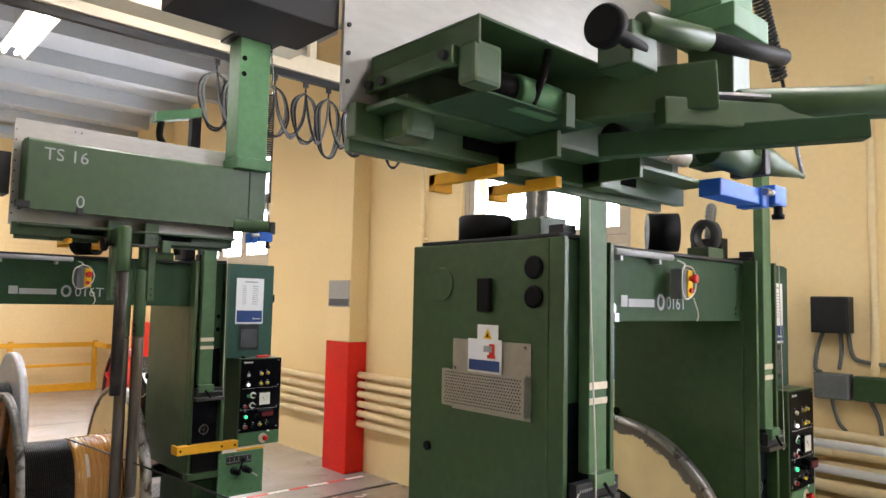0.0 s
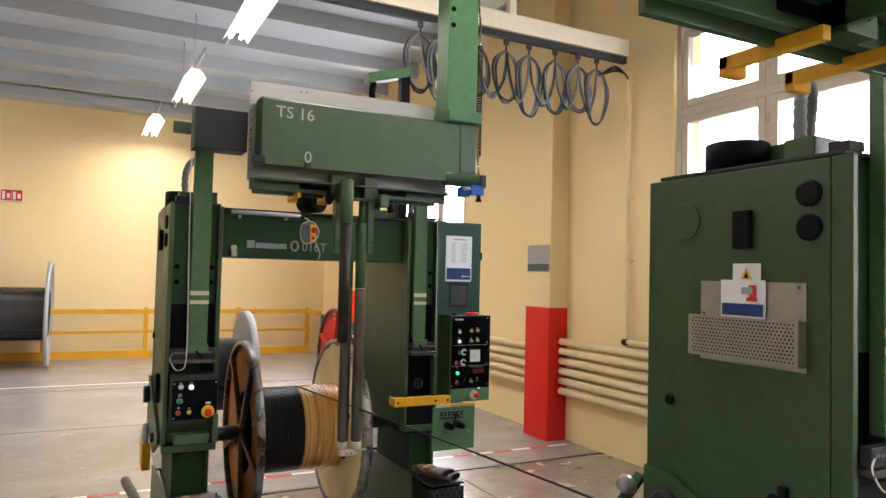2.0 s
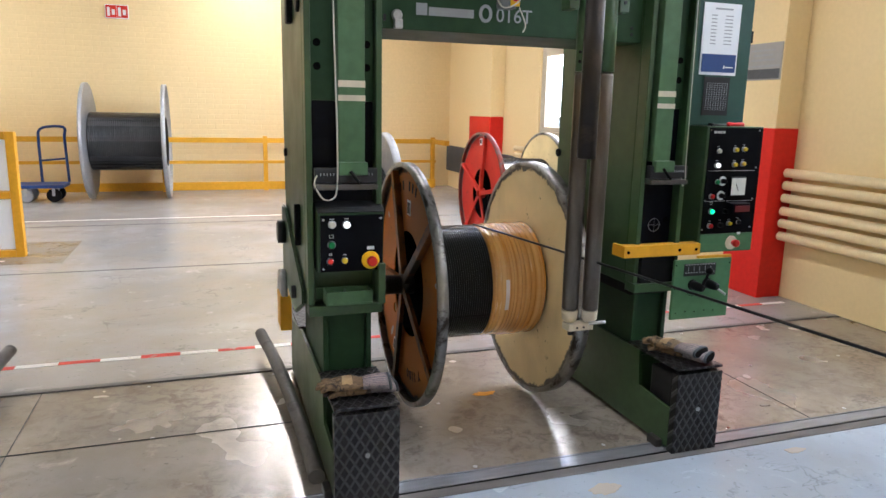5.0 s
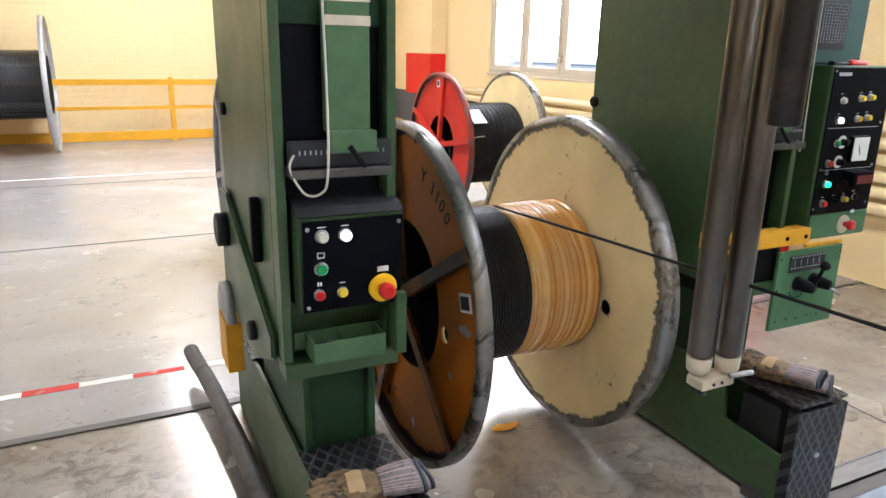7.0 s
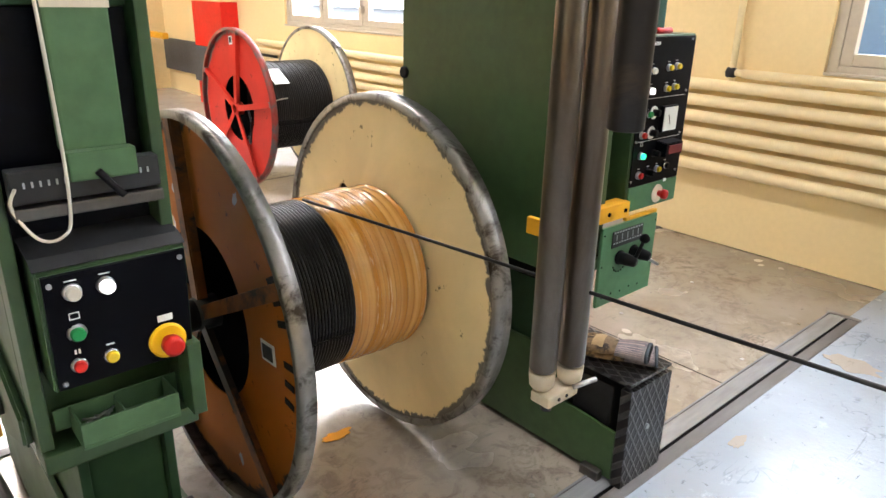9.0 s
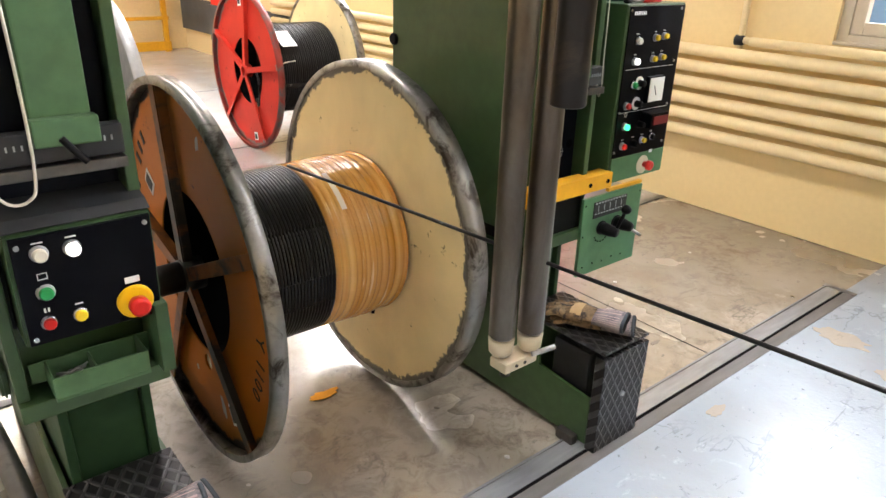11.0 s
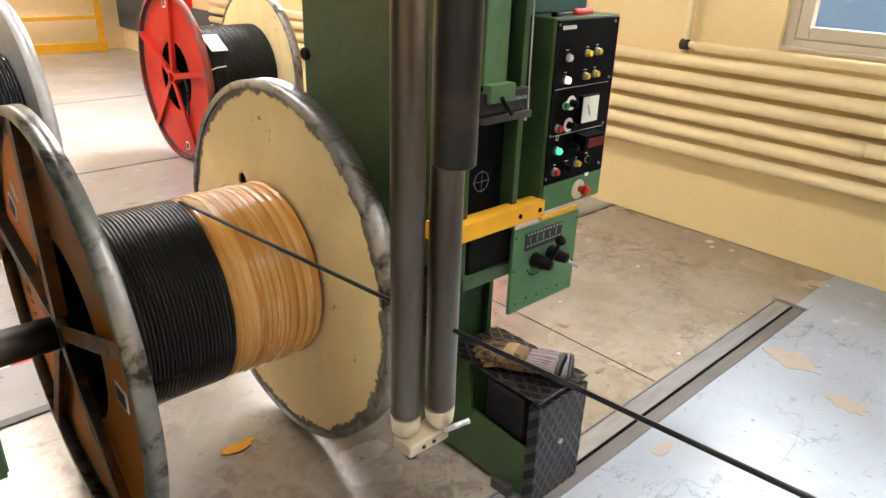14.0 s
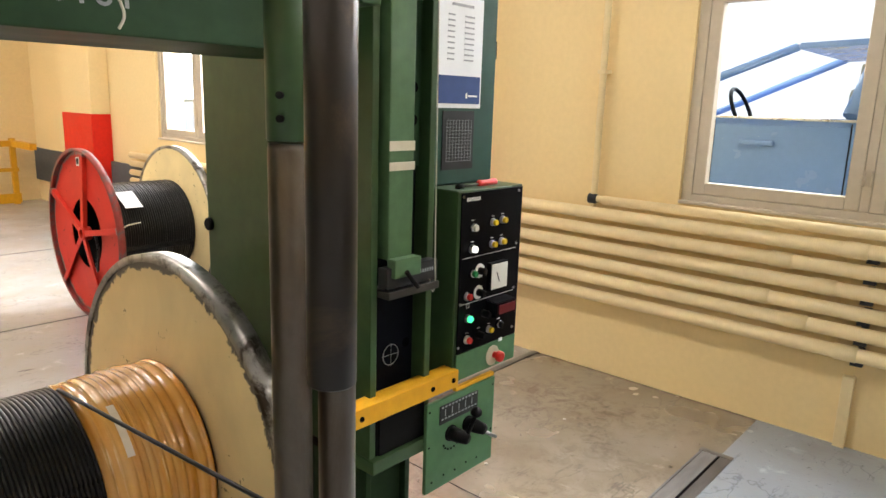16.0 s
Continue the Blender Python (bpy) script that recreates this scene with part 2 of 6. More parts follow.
def floor_mat(name, color, worn, rough, wear, spread=0.16, metal=0.0, crack=0.35, gloss=0.5, oil=0.0):
    m, t, b = node_mat(name, rough, metal)
    dark = tuple(c * 0.72 for c in color)
    stain = tuple(c * 0.5 for c in color)
    base = mix(t, ramp(t, noise_tex(t, 0.7, 6, (1, 1, 1), 0.8), 0.35, 0.68), dark, color)
    base = mix(t, ramp(t, noise_tex(t, 2.6, 7, (1, 1, 1), 0.2, 0.56), wear - 0.16, wear + spread), base, worn)
    base = mix(t, ramp(t, noise_tex(t, 30, 5, (1, 1, 1), 0.3, 0.7), 0.63, 0.67), base, stain)
    # fine dark scratches and hairline cracks, broken up by a wider mask
    for scale, stretch in ((1.7, (1, 1, 1)), (2.4, (0.35, 1.6, 1))):
        off = t.nodes.new("ShaderNodeMath")
        off.operation = "SUBTRACT"
        off.inputs[1].default_value = 0.5
        t.links.new(noise_tex(t, scale, 5, stretch, 0.2, 0.6), off.inputs[0])
        dist = t.nodes.new("ShaderNodeMath")
        dist.operation = "ABSOLUTE"
        t.links.new(off.outputs[0], dist.inputs[0])
        line = ramp(t, dist.outputs[0], 0.0015, 0.008, (0.75, 0.75, 0.75, 1), (0, 0, 0, 1))
        broken = mix(t, ramp(t, noise_tex(t, 3.1, 4, (1, 1, 1)), 0.50, 0.60), (0, 0, 0), line)
        base = mix(t, broken, base, stain)
    if oil:
        # oily footmarks and drips, in clusters
        cluster = ramp(t, noise_tex(t, 1.6, 4, (1, 1, 1), 0.6), 0.42, 0.62)
        drips = ramp(t, noise_tex(t, 13, 8, (1, 1, 1), 0.7, 0.74), 0.46, 0.60)
        base = mix(t, mix(t, oil, (0, 0, 0), mix(t, cluster, (0, 0, 0), drips)), base, (0.085, 0.06, 0.036))
    # short dark scuffs in two directions and pale dust
    for scale, stretch, lo in ((9, (0.5, 2.6, 1), 0.69), (11, (2.8, 0.6, 1), 0.70), (26, (1, 1, 1), 0.71)):
        base = mix(t, ramp(t, noise_tex(t, scale, 6, stretch, 0.5, 0.66), lo, lo + 0.03), base, tuple(c * 0.35 for c in color))
    base = mix(t, mix(t, 0.6, (0, 0, 0), ramp(t, noise_tex(t, 5.5, 7, (1, 1, 1), 0.4, 0.7), 0.60, 0.72)), base, tuple(min(1, c * 1.35) for c in color))
    t.links.new(base, b.inputs["Base Color"])
    rr = t.nodes.new("ShaderNodeMapRange")
    rr.inputs["To Min"].default_value, rr.inputs["To Max"].default_value = max(0.05, rough - 0.03), rough + 0.12
    t.links.new(noise_tex(t, 2.2, 3, (1, 1, 1), 0.0, 0.5), rr.inputs[0])
    t.links.new(rr.outputs[0], b.inputs["Roughness"])
    b.inputs["Specular IOR Level"].default_value = gloss
    peel = mix(t, 0.6, noise_tex(t, 7, 6), noise_tex(t, 46, 3))
    bump(t, b, peel, crack, 0.002)
    return m


FLOOR_GREY = floor_mat("grey_floor_paint", (0.46, 0.445, 0.44), (0.36, 0.33, 0.30), 0.15, 0.56, gloss=1.0)
FLOOR_BLUE = floor_mat("blue_grey_floor_paint", (0.39, 0.445, 0.515), (0.30, 0.32, 0.345), 0.20, 0.64, gloss=0.6, crack=0.9)
FLOOR_STEEL = floor_mat("oily_worn_floor", (0.50, 0.455, 0.395), (0.34, 0.29, 0.225), 0.21, 0.54, metal=0.35, gloss=1.0, oil=0.5)
# bluish base tone carries the glare on the bright rail strips
RAIL_STEEL = paint("worn_glare_rail_steel", (0.44, 0.46, 0.50), 0.20, 0.6, worn=(0.36, 0.34, 0.32), wear=0.62, fine=40, spread=0.2, stretch=(0.15, 1, 1))
RAIL_DULL = paint("dull_rail_steel", (0.17, 0.16, 0.155), 0.42, 0.3, worn=(0.17, 0.14, 0.12), wear=0.58, fine=30, spread=0.2, stretch=(0.2, 1, 1))
PATCH = floor_mat("bare_screed_patch", (0.42, 0.36, 0.29), (0.30, 0.26, 0.22), 0.7, 0.5)


def tread_mat():
    """Black tread plate: a lozenge lattice of raised ribs over x and the run of the plate (y + z)."""
    m, t, b = node_mat("black_tread_plate", 0.36, 0.4)
    tc = t.nodes.new("ShaderNodeTexCoord")
    sep = t.nodes.new("ShaderNodeSeparateXYZ")
    run = t.nodes.new("ShaderNodeMath")
    run.operation = "ADD"
    t.links.new(tc.outputs["Object"], sep.inputs[0])
    t.links.new(sep.outputs[1], run.inputs[0])
    t.links.new(sep.outputs[2], run.inputs[1])
    heights = []
    for slope in (0.62, -0.62):
        ma = t.nodes.new("ShaderNodeMath")
        ma.operation = "MULTIPLY_ADD"
        ma.inputs[1].default_value = slope
        t.links.new(run.outputs[0], ma.inputs[0])
        t.links.new(sep.outputs[0], ma.inputs[2])
        co = t.nodes.new("ShaderNodeCombineXYZ")
        t.links.new(ma.outputs[0], co.inputs[0])
        wv = t.nodes.new("ShaderNodeTexWave")
        wv.inputs["Scale"].default_value, wv.inputs["Distortion"].default_value = 8.5, 0.0
        t.links.new(co.outputs[0], wv.inputs[0])
        heights.append(ramp(t, wv.outputs[1], 0.72, 0.96))
    h = mix(t, 1.0, heights[0], heights[1], "LIGHTEN")
    dirt = ramp(t, noise_tex(t, 20, 5), 0.35, 0.7)
    base = mix(t, h, (0.009, 0.009, 0.011), (0.060, 0.060, 0.064))
    t.links.new(mix(t, mix(t, 0.5, (0, 0, 0), dirt), base, (0.02, 0.018, 0.016)), b.inputs["Base Color"])
    bump(t, b, h, 0.9, 0.004)
    return m


TREAD = tread_mat()
GLASS = glass_mat()
METER = meter_glass()


# ---------- mesh helpers ----------
def bm_box(bm, x0, x1, y0, y1, z0, z1, bevel=0.0):
    vs = [bm.verts.new((x, y, z)) for x in (x0, x1) for y in (y0, y1) for z in (z0, z1)]
    fs = [bm.faces.new([vs[i] for i in q]) for q in ((0, 1, 3, 2), (4, 6, 7, 5), (0, 4, 5, 1), (2, 3, 7, 6), (0, 2, 6, 4), (1, 5, 7, 3))]
    if bevel > 0:
        es = list({e for f in fs for e in f.edges})
        bmesh.ops.bevel(bm, geom=es, offset=bevel, segments=2, affect="EDGES", profile=0.6)
    return bm


def box(x0, x1, y0, y1, z0, z1, bevel=0.004):
    return bm_box(bmesh.new(), x0, x1, y0, y1, z0, z1, bevel)


def boxes(*rows, bevel=0.003):
    bm = bmesh.new()
    for r in rows:
        bm_box(bm, *r, bevel=bevel)
    return bm


def basis(d):
    d = Vector(d).normalized()
    u = d.orthogonal().normalized()
    if abs(d.z) < 0.99:
        u = d.cross(Vector((0, 0, 1))).normalized()
    return d, u, d.cross(u).normalized()


def ring(bm, c, u, v, r, n):
    return [bm.verts.new(Vector(c) + u * (r * math.cos(2 * math.pi * i / n)) + v * (r * math.sin(2 * math.pi * i / n))) for i in range(n)]


def lathe(bm, origin, axis, profile, n=32, close=True):
    """Turns (distance along the axis, radius) rows about an axis."""
    d, u, v = basis(axis)
    rings = [ring(bm, Vector(origin) + d * s, u, v, max(r, 1e-4), n) for s, r in profile]
    for a, b in zip(rings, rings[1:]):
        for i in range(n):
            f = bm.faces.new((a[i], a[(i + 1) % n], b[(i + 1) % n], b[i]))
            f.smooth = True
    if close:
        bm.faces.new(rings[0][::-1])
        bm.faces.new(rings[-1])
    return bm


def turned(origin, axis, profile, n=32, close=True):
    return lathe(bmesh.new(), origin, axis, profile, n, close)


def rod(p0, p1, r, n=20, bev=0.0):
    length = (Vector(p1) - Vector(p0)).length
    prof = [(0, r), (length, r)]
    if bev:
        prof = [(0, r - bev), (bev, r), (length - bev, r), (length, r - bev)]
    bm = turned(p0, Vector(p1) - Vector(p0), prof, n)
    return bm


def smooth_path(pts, steps=8):
    pts = [Vector(p) for p in pts]
    out = []
    for i in range(len(pts) - 1):
        p0, p1, p2, p3 = pts[max(0, i - 1)], pts[i], pts[i + 1], pts[min(len(pts) - 1, i + 2)]
        for k in range(steps):
            s = k / steps
            out.append(0.5 * ((2 * p1) + (p2 - p0) * s + (2 * p0 - 5 * p1 + 4 * p2 - p3) * s * s + (3 * p1 - p0 - 3 * p2 + p3) * s ** 3))
    return out + [pts[-1]]


def bm_tube(bm, pts, r, n=8):
    pts = [Vector(p) for p in pts]
    prev, u = None, None
    for i, p in enumerate(pts):
        d = (pts[min(i + 1, len(pts) - 1)] - pts[max(i - 1, 0)]).normalized()
        u = d.orthogonal().normalized() if u is None else (u - d * u.dot(d)).normalized()
        v = d.cross(u)
        rr = r(i / (len(pts) - 1)) if callable(r) else r
        now = ring(bm, p, u, v, rr, n)
        if prev:
            for k in range(n):
                f = bm.faces.new((prev[k], prev[(k + 1) % n], now[(k + 1) % n], now[k]))
                f.smooth = True
        else:
            bm.faces.new(now[::-1])
        prev = now
    bm.faces.new(prev)
    return bm


def tube(pts, r, n=8, steps=0):
    return bm_tube(bmesh.new(), smooth_path(pts, steps) if steps else pts, r, n)


def prism(outline, axis, a, b, bevel=0.0):
    """A flat outline pulled along x, y or z from a to b; outline rows are the two other coordinates in order."""
    bm = bmesh.new()

    def at(p, s):
        return {"x": (s, p[0], p[1]), "y": (p[0], s, p[1]), "z": (p[0], p[1], s)}[axis]
    lo, hi = [bm.verts.new(at(p, a)) for p in outline], [bm.verts.new(at(p, b)) for p in outline]
    n = len(outline)
    fs = [bm.faces.new(lo[::-1]), bm.faces.new(hi)] + [bm.faces.new((lo[i], lo[(i + 1) % n], hi[(i + 1) % n], hi[i])) for i in range(n)]
    if bevel:
        bmesh.ops.bevel(bm, geom=list(bm.edges), offset=bevel, segments=2, affect="EDGES")
    return bm


def turn_bm(bm, m):
    if isinstance(bm, list):
        return [turn_bm(b, m) for b in bm]
    bmesh.ops.transform(bm, matrix=m, verts=bm.verts)
    return bm


def join_bm(*many):
    out = bmesh.new()
    for bm in many:
        me = bpy.data.meshes.new("join")
        bm.to_mesh(me)
        out.from_mesh(me)
        bm.free()
        bpy.data.meshes.remove(me)
    return out


def origin_of(ob):
    while ob.parent:
        ob = ob.parent
    return ob.location


def part(name, bm, material, parent, label=""):
    """One mesh under a thing or a part (or one for each of a list); its bmesh is given in the world's metres."""
    if isinstance(bm, list):
        return [part(name, b, material, parent, label) for b in bm][0]
    me = bpy.data.meshes.new(name)
    bmesh.ops.recalc_face_normals(bm, faces=bm.faces)
    bmesh.ops.translate(bm, verts=bm.verts, vec=-Vector(origin_of(parent)))
    bm.to_mesh(me)
    bm.free()
    me.materials.append(material)
    ob = new(name, me)
    ob.parent = parent
    if label:
        ob["label"] = label
    return ob


def thing(name, at, label, category, group="", kind=""):
    ob = new(name)
    ob.location = at
    ob.empty_display_size = 0.1
    return tagged(ob, label, category, group, kind)


def solid(name, bm, material, label, category, kind="", group="", at=None):
    """A thing of one mesh, its origin at the place given."""
    me = bpy.data.meshes.new(name)
    bmesh.ops.recalc_face_normals(bm, faces=bm.faces)
    if at:
        bmesh.ops.translate(bm, verts=bm.verts, vec=-Vector(at))
    bm.to_mesh(me)
    bm.free()
    me.materials.append(material)
    ob = new(name, me)
    if at:
        ob.location = at
    return tagged(ob, label, category, group, kind)

# ---------- structure ----------
WEST, NORTH, SOUTH, TOP = -5.0, 15.75, -4.0, 4.75
YB0, YB1 = 5.756, 7.16  # the worn track bay between the rails


def floor_piece(name, x0, x1, y0, y1, material, label, z=0.0):
    bm = bmesh.new()
    bm_box(bm, x0, x1, y0, y1, z - 0.1, z)
    return solid(name, bm, material, label, "floor", "structure")


floor_piece("floor_north", WEST, EAST + 0.3, YB1, NORTH + 0.3, FLOOR_GREY, "worn glossy grey painted concrete floor")
floor_piece("floor_track", WEST, EAST + 0.3, YB0, YB1, FLOOR_STEEL, "oily brown-grey worn floor between the rails", -0.004)
floor_piece("floor_south", WEST, EAST + 0.3, SOUTH - 0.3, YB0, FLOOR_BLUE, "blue-grey glossy painted concrete floor", 0.0)


def wall_with_openings(name, along, at, thick, lo, hi, openings, material, label):
    """A wall along y (at x) cut by openings (lo, hi, z0, z1)."""
    bm = bmesh.new()
    cuts = sorted(openings)
    edge = lo
    for a, b, z0, z1 in cuts:
        bm_box(bm, at, at + thick, edge, a, 0, TOP)
        bm_box(bm, at, at + thick, a, b, 0, z0)
        bm_box(bm, at, at + thick, a, b, z1, TOP)
        edge = b
    bm_box(bm, at, at + thick, edge, hi, 0, TOP)
    return solid(name, bm, material, label, "wall", "structure")


wall_with_openings("wall_east", "y", EAST, 0.3, SOUTH - 0.3, NORTH + 0.3,
                   [(wy - ww / 2, wy + ww / 2, WIN_Z0, WIN_Z1) for wy, ww in WINDOWS], WALL, "yellow painted plaster wall with tall windows")
solid("wall_north", box(WEST - 0.3, EAST, NORTH, NORTH + 0.3, 0, TOP, 0), WALL_BRICK, "yellow painted brick wall behind a guard rail", "wall", "structure")
solid("wall_west", box(WEST - 0.3, WEST, SOUTH - 0.3, NORTH, 0, TOP, 0), WALL, "yellow painted wall", "wall", "structure")
solid("wall_south", box(WEST, EAST, SOUTH - 0.3, SOUTH, 0, TOP, 0), WALL, "yellow painted wall", "wall", "structure")

# ceiling with its downstand beams in one mesh
bm = bmesh.new()
bm_box(bm, WEST - 0.3, EAST + 0.3, SOUTH - 0.3, NORTH + 0.3, TOP, TOP + 0.2)
for i in range(16):
    y = -3.2 + i * 1.22
    bm_box(bm, WEST, EAST, y - 0.07, y + 0.07, TOP - 0.2, TOP)
for y in (15.3,):
    bm_box(bm, WEST, EAST, y, NORTH, TOP - 0.35, TOP - 0.2)
solid("ceiling", bm, CEIL, "pale blue-grey ceiling with shallow ribs", "ceiling", "structure")

# pillars with red bases
for name, y0, y1 in (("pillar_1", 7.68, 8.08), ("pillar_2", 13.25, 14.1)):
    p = thing(name, (EAST - 0.11, (y0 + y1) / 2, 0), "yellow wall pillar with a red painted base", "pillar", kind="structure")
    part("shaft", box(EAST - 0.215, EAST, y0 + 0.002, y1 - 0.002, 1.30, TOP, 0.006), WALL, p)
    part("red_base", box(EAST - 0.225, EAST, y0 - 0.004, y1 + 0.004, 0, 1.30, 0.006), RED, p, "glossy red painted base")


def make_window(name, yc, w, mullions):
    z0, z1, x0 = WIN_Z0, WIN_Z1, EAST + 0.03
    win = thing(name, (x0, yc, z0), "tall beige-framed factory window", "window", kind="structure")
    a, b, f = yc - w / 2, yc + w / 2, 0.055
    part("window_frame", boxes((x0, x0 + 0.08, a, a + f, z0, z1), (x0, x0 + 0.08, b - f, b, z0, z1), (x0, x0 + 0.08, a + f, b - f, z0, z0 + f), (x0, x0 + 0.08, a + f, b - f, z1 - f, z1)), FRAME, win)
    part("window_sill", box(EAST - 0.012, x0 - 0.002, a + 0.002, b - 0.002, z0 + 0.002, z0 + 0.02, 0.004), FRAME, win)
    rows = [z0 + f, 2.20, 2.98, z1 - f]
    cols = [a + f + i * (b - a - 2 * f) / mullions for i in range(mullions + 1)]
    for zt in rows[1:-1]:
        part("transom", box(x0 + 0.004, x0 + 0.085, a + f, b - f, zt - 0.035, zt + 0.035, 0.004), FRAME, win)
    for c in cols[1:-1]:
        part("mullion", box(x0 + 0.008, x0 + 0.09, c - 0.02, c + 0.02, z0 + f, z1 - f, 0.004), FRAME, win)
    for i in range(mullions):
        for k in range(3):
            ya, yb, za, zb = cols[i] + 0.021, cols[i + 1] - 0.021, rows[k] + (0.002 if k == 0 else 0.036), rows[k + 1] - 0.036
            if i == 0:
                ya = cols[i] + 0.002
            if i == mullions - 1:
                yb = cols[i + 1] - 0.002
            w = 0.062
            sash = part("sash", boxes((x0 + 0.004, x0 + 0.06, ya, ya + w, za, zb), (x0 + 0.004, x0 + 0.06, yb - w, yb, za, zb),
                                      (x0 + 0.004, x0 + 0.06, ya + w, yb - w, za, za + w), (x0 + 0.004, x0 + 0.06, ya + w, yb - w, zb - w, zb), bevel=0.006), FRAME, win)
            pane = part("pane", box(x0 + 0.033, x0 + 0.037, ya + w, yb - w, za + w, zb - w, 0), GLASS, sash, "clear window pane")
            for hz in (za + 0.12, zb - 0.2):
                part("sash_hinge", rod((x0 - 0.004, yb + 0.004 if i == 0 else ya - 0.004, hz), (x0 - 0.004, yb + 0.004 if i == 0 else ya - 0.004, hz + 0.07), 0.007, 8), FRAME, win)
            pane.visible_shadow = False
    return win


# windows 3 and 4 are invented openings out of view, for their light
for i, (wy, ww) in enumerate(WINDOWS):
    make_window("window_%d" % (i + 1), wy, ww, 2 if ww < 2 else 3)

# ---------- pay-off machine ----------
DX, DY = 1.41, -2.77  # from the first machine to the second
# near-black painted for the shade in holes and hollows; also black bolts
SHADE_BLACK = paint("black_cavity_shade", (0.0025, 0.0025, 0.003), 0.85, vary=0.3, spec=0.08)
HOSE_BROWN = paint("grey_brown_rubber", (0.10, 0.092, 0.082), 0.5, worn=(0.05, 0.045, 0.04), wear=0.55, vary=0.25)
ALU_FOIL = paint("pale_plastic_block", (0.50, 0.44, 0.33), 0.45, worn=(0.2, 0.16, 0.11), wear=0.62, vary=0.15)


def dots(points, axis, r, depth, n=14):
    return [turned(p, axis, [(0, r), (depth, r)], n) for p in points]


def stroke(bm, p, q, w, y0, y1):
    """A thin printed bar between two points (x, z) of a face that looks to -y."""
    a, b = Vector((p[0], p[1])), Vector((q[0], q[1]))
    d = (b - a).normalized()
    s = Vector((-d.y, d.x)) * (w / 2)
    lo = [bm.verts.new((c.x, y0, c.y)) for c in (a + s, b + s, b - s, a - s)]
    hi = [bm.verts.new((c.x, y1, c.y)) for c in (a + s, b + s, b - s, a - s)]
    bm.faces.new(lo[::-1])
    bm.faces.new(hi)
    for i in range(4):
        bm.faces.new((lo[i], lo[(i + 1) % 4], hi[(i + 1) % 4], hi[i]))


def print_bars(x0, x1, z0, z1, y, n, w, gap=0.35):
    """A line of writing as plain upright bars."""
    bm = bmesh.new()
    step = (x1 - x0) / n
    for i in range(n):
        bm_box(bm, x0 + i * step, x0 + (i + 1 - gap) * step, y - w, y, z0, z1)
    return bm


def lettering(text, size, x, y, z, material, parent, name="letter"):
    """Writing in the built-in font on a face that looks to -y."""
    cu = bpy.data.curves.new(name, "FONT")
    cu.body, cu.size, cu.extrude, cu.resolution_u = text, size, 0.0006, 3
    ob = bpy.data.objects.new("tmp", cu)
    scene.collection.objects.link(ob)
    me = bpy.data.meshes.new_from_object(ob.evaluated_get(bpy.context.evaluated_depsgraph_get()))
    bpy.data.objects.remove(ob)
    bm = bmesh.new()
    bm.from_mesh(me)
    turn_bm(bm, pose(x, y, z, 90, 0, 0))
    # one part for each letter
    left = set(bm.verts)
    while left:
        island, todo = set(), [next(v for v in bm.verts if v in left)]
        while todo:
            v = todo.pop()
            if v in island:
                continue
            island.add(v)
            todo.extend(e.other_vert(v) for e in v.link_edges)
        left -= island
        one = bm.copy()
        one.verts.ensure_lookup_table()
        bm.verts.index_update()
        keep = {v.index for v in island}
        bmesh.ops.delete(one, geom=[v for i, v in enumerate(one.verts) if i not in keep], context="VERTS")
        part(name, one, material, parent)
    bm.free()


def pay_off(ox, oy, label, leaflet=False):
    """Portal reel stand: two columns on feet, a cross beam, panels and posts; offsets shift it from the first machine's place."""
    off = Matrix.Translation((ox, oy, 0))

    def Q(name, bm, material, parent, label=""):
        return part(name, turn_bm(bm, off), material, parent, label)

    m = thing("pay_off_machine", (3.66 + ox, 6.4 + oy, 0), label, "machine", "reel machines")
    # ---- feet ----
    for side, x0, x1 in (("w", 2.89, 3.115), ("e", 4.29, 4.50)):
        y0, y1, h = 5.772, 7.08, 0.36
        notch = [(y0, 0.012), (y1, 0.012), (y1, 0.30), (6.66, h), (y0 + 0.24, h), (y0 + 0.24, 0.345), (y0 + 0.225, 0.20), (y0 + 0.02, 0.185), (y0, 0.185)]
        plain = [(y0, 0.012), (y1, 0.012), (y1, 0.30), (6.66, h), (y0, h)]
        foot = Q("foot", join_bm(prism(notch, "x", x0, x0 + 0.012, 0.002), prism(plain, "x", x1 - 0.012, x1, 0.002),
                                 box(x0 + 0.013, x1 - 0.013, y1 - 0.012, y1, 0.012, 0.30, 0.002), box(x0 + 0.013, x1 - 0.013, 6.02, 6.032, 0.012, 0.33, 0.002)), GREEN, m)
        # black block that paints the shade low in the hollow foot
        Q("foot_shade_bottom", box(x0 + 0.014, x1 - 0.014, y0 + 0.002, y1 - 0.014, 0.014, 0.10, 0), SHADE_BLACK, foot)
        Q("switch_box", box(x0 + 0.04, x1 - 0.03, y0 + 0.05, y0 + 0.2, 0.11, 0.31, 0.01), GREY_DARK, foot)
        Q("tread_top", box(x0 - 0.004, x1 + 0.004, 5.735, 6.10, 0.362, 0.372, 0.002), TREAD, foot, "black ribbed tread plate")
        Q("tread_rear", box(x0 - 0.004, x1 + 0.004, 6.72, 7.08, 0.352, 0.362, 0.002), TREAD, foot, "black ribbed tread plate")
        Q("tread_front", box(x0 - 0.004, x1 + 0.004, 5.731, 5.768, 0.002, 0.347, 0.002), TREAD, foot, "black ribbed tread plate")
        Q("bolt", dots([((x0 + x1) / 2, 5.726, 0.19)], (0, 1, 0), 0.009, 0.006), STEEL, foot)
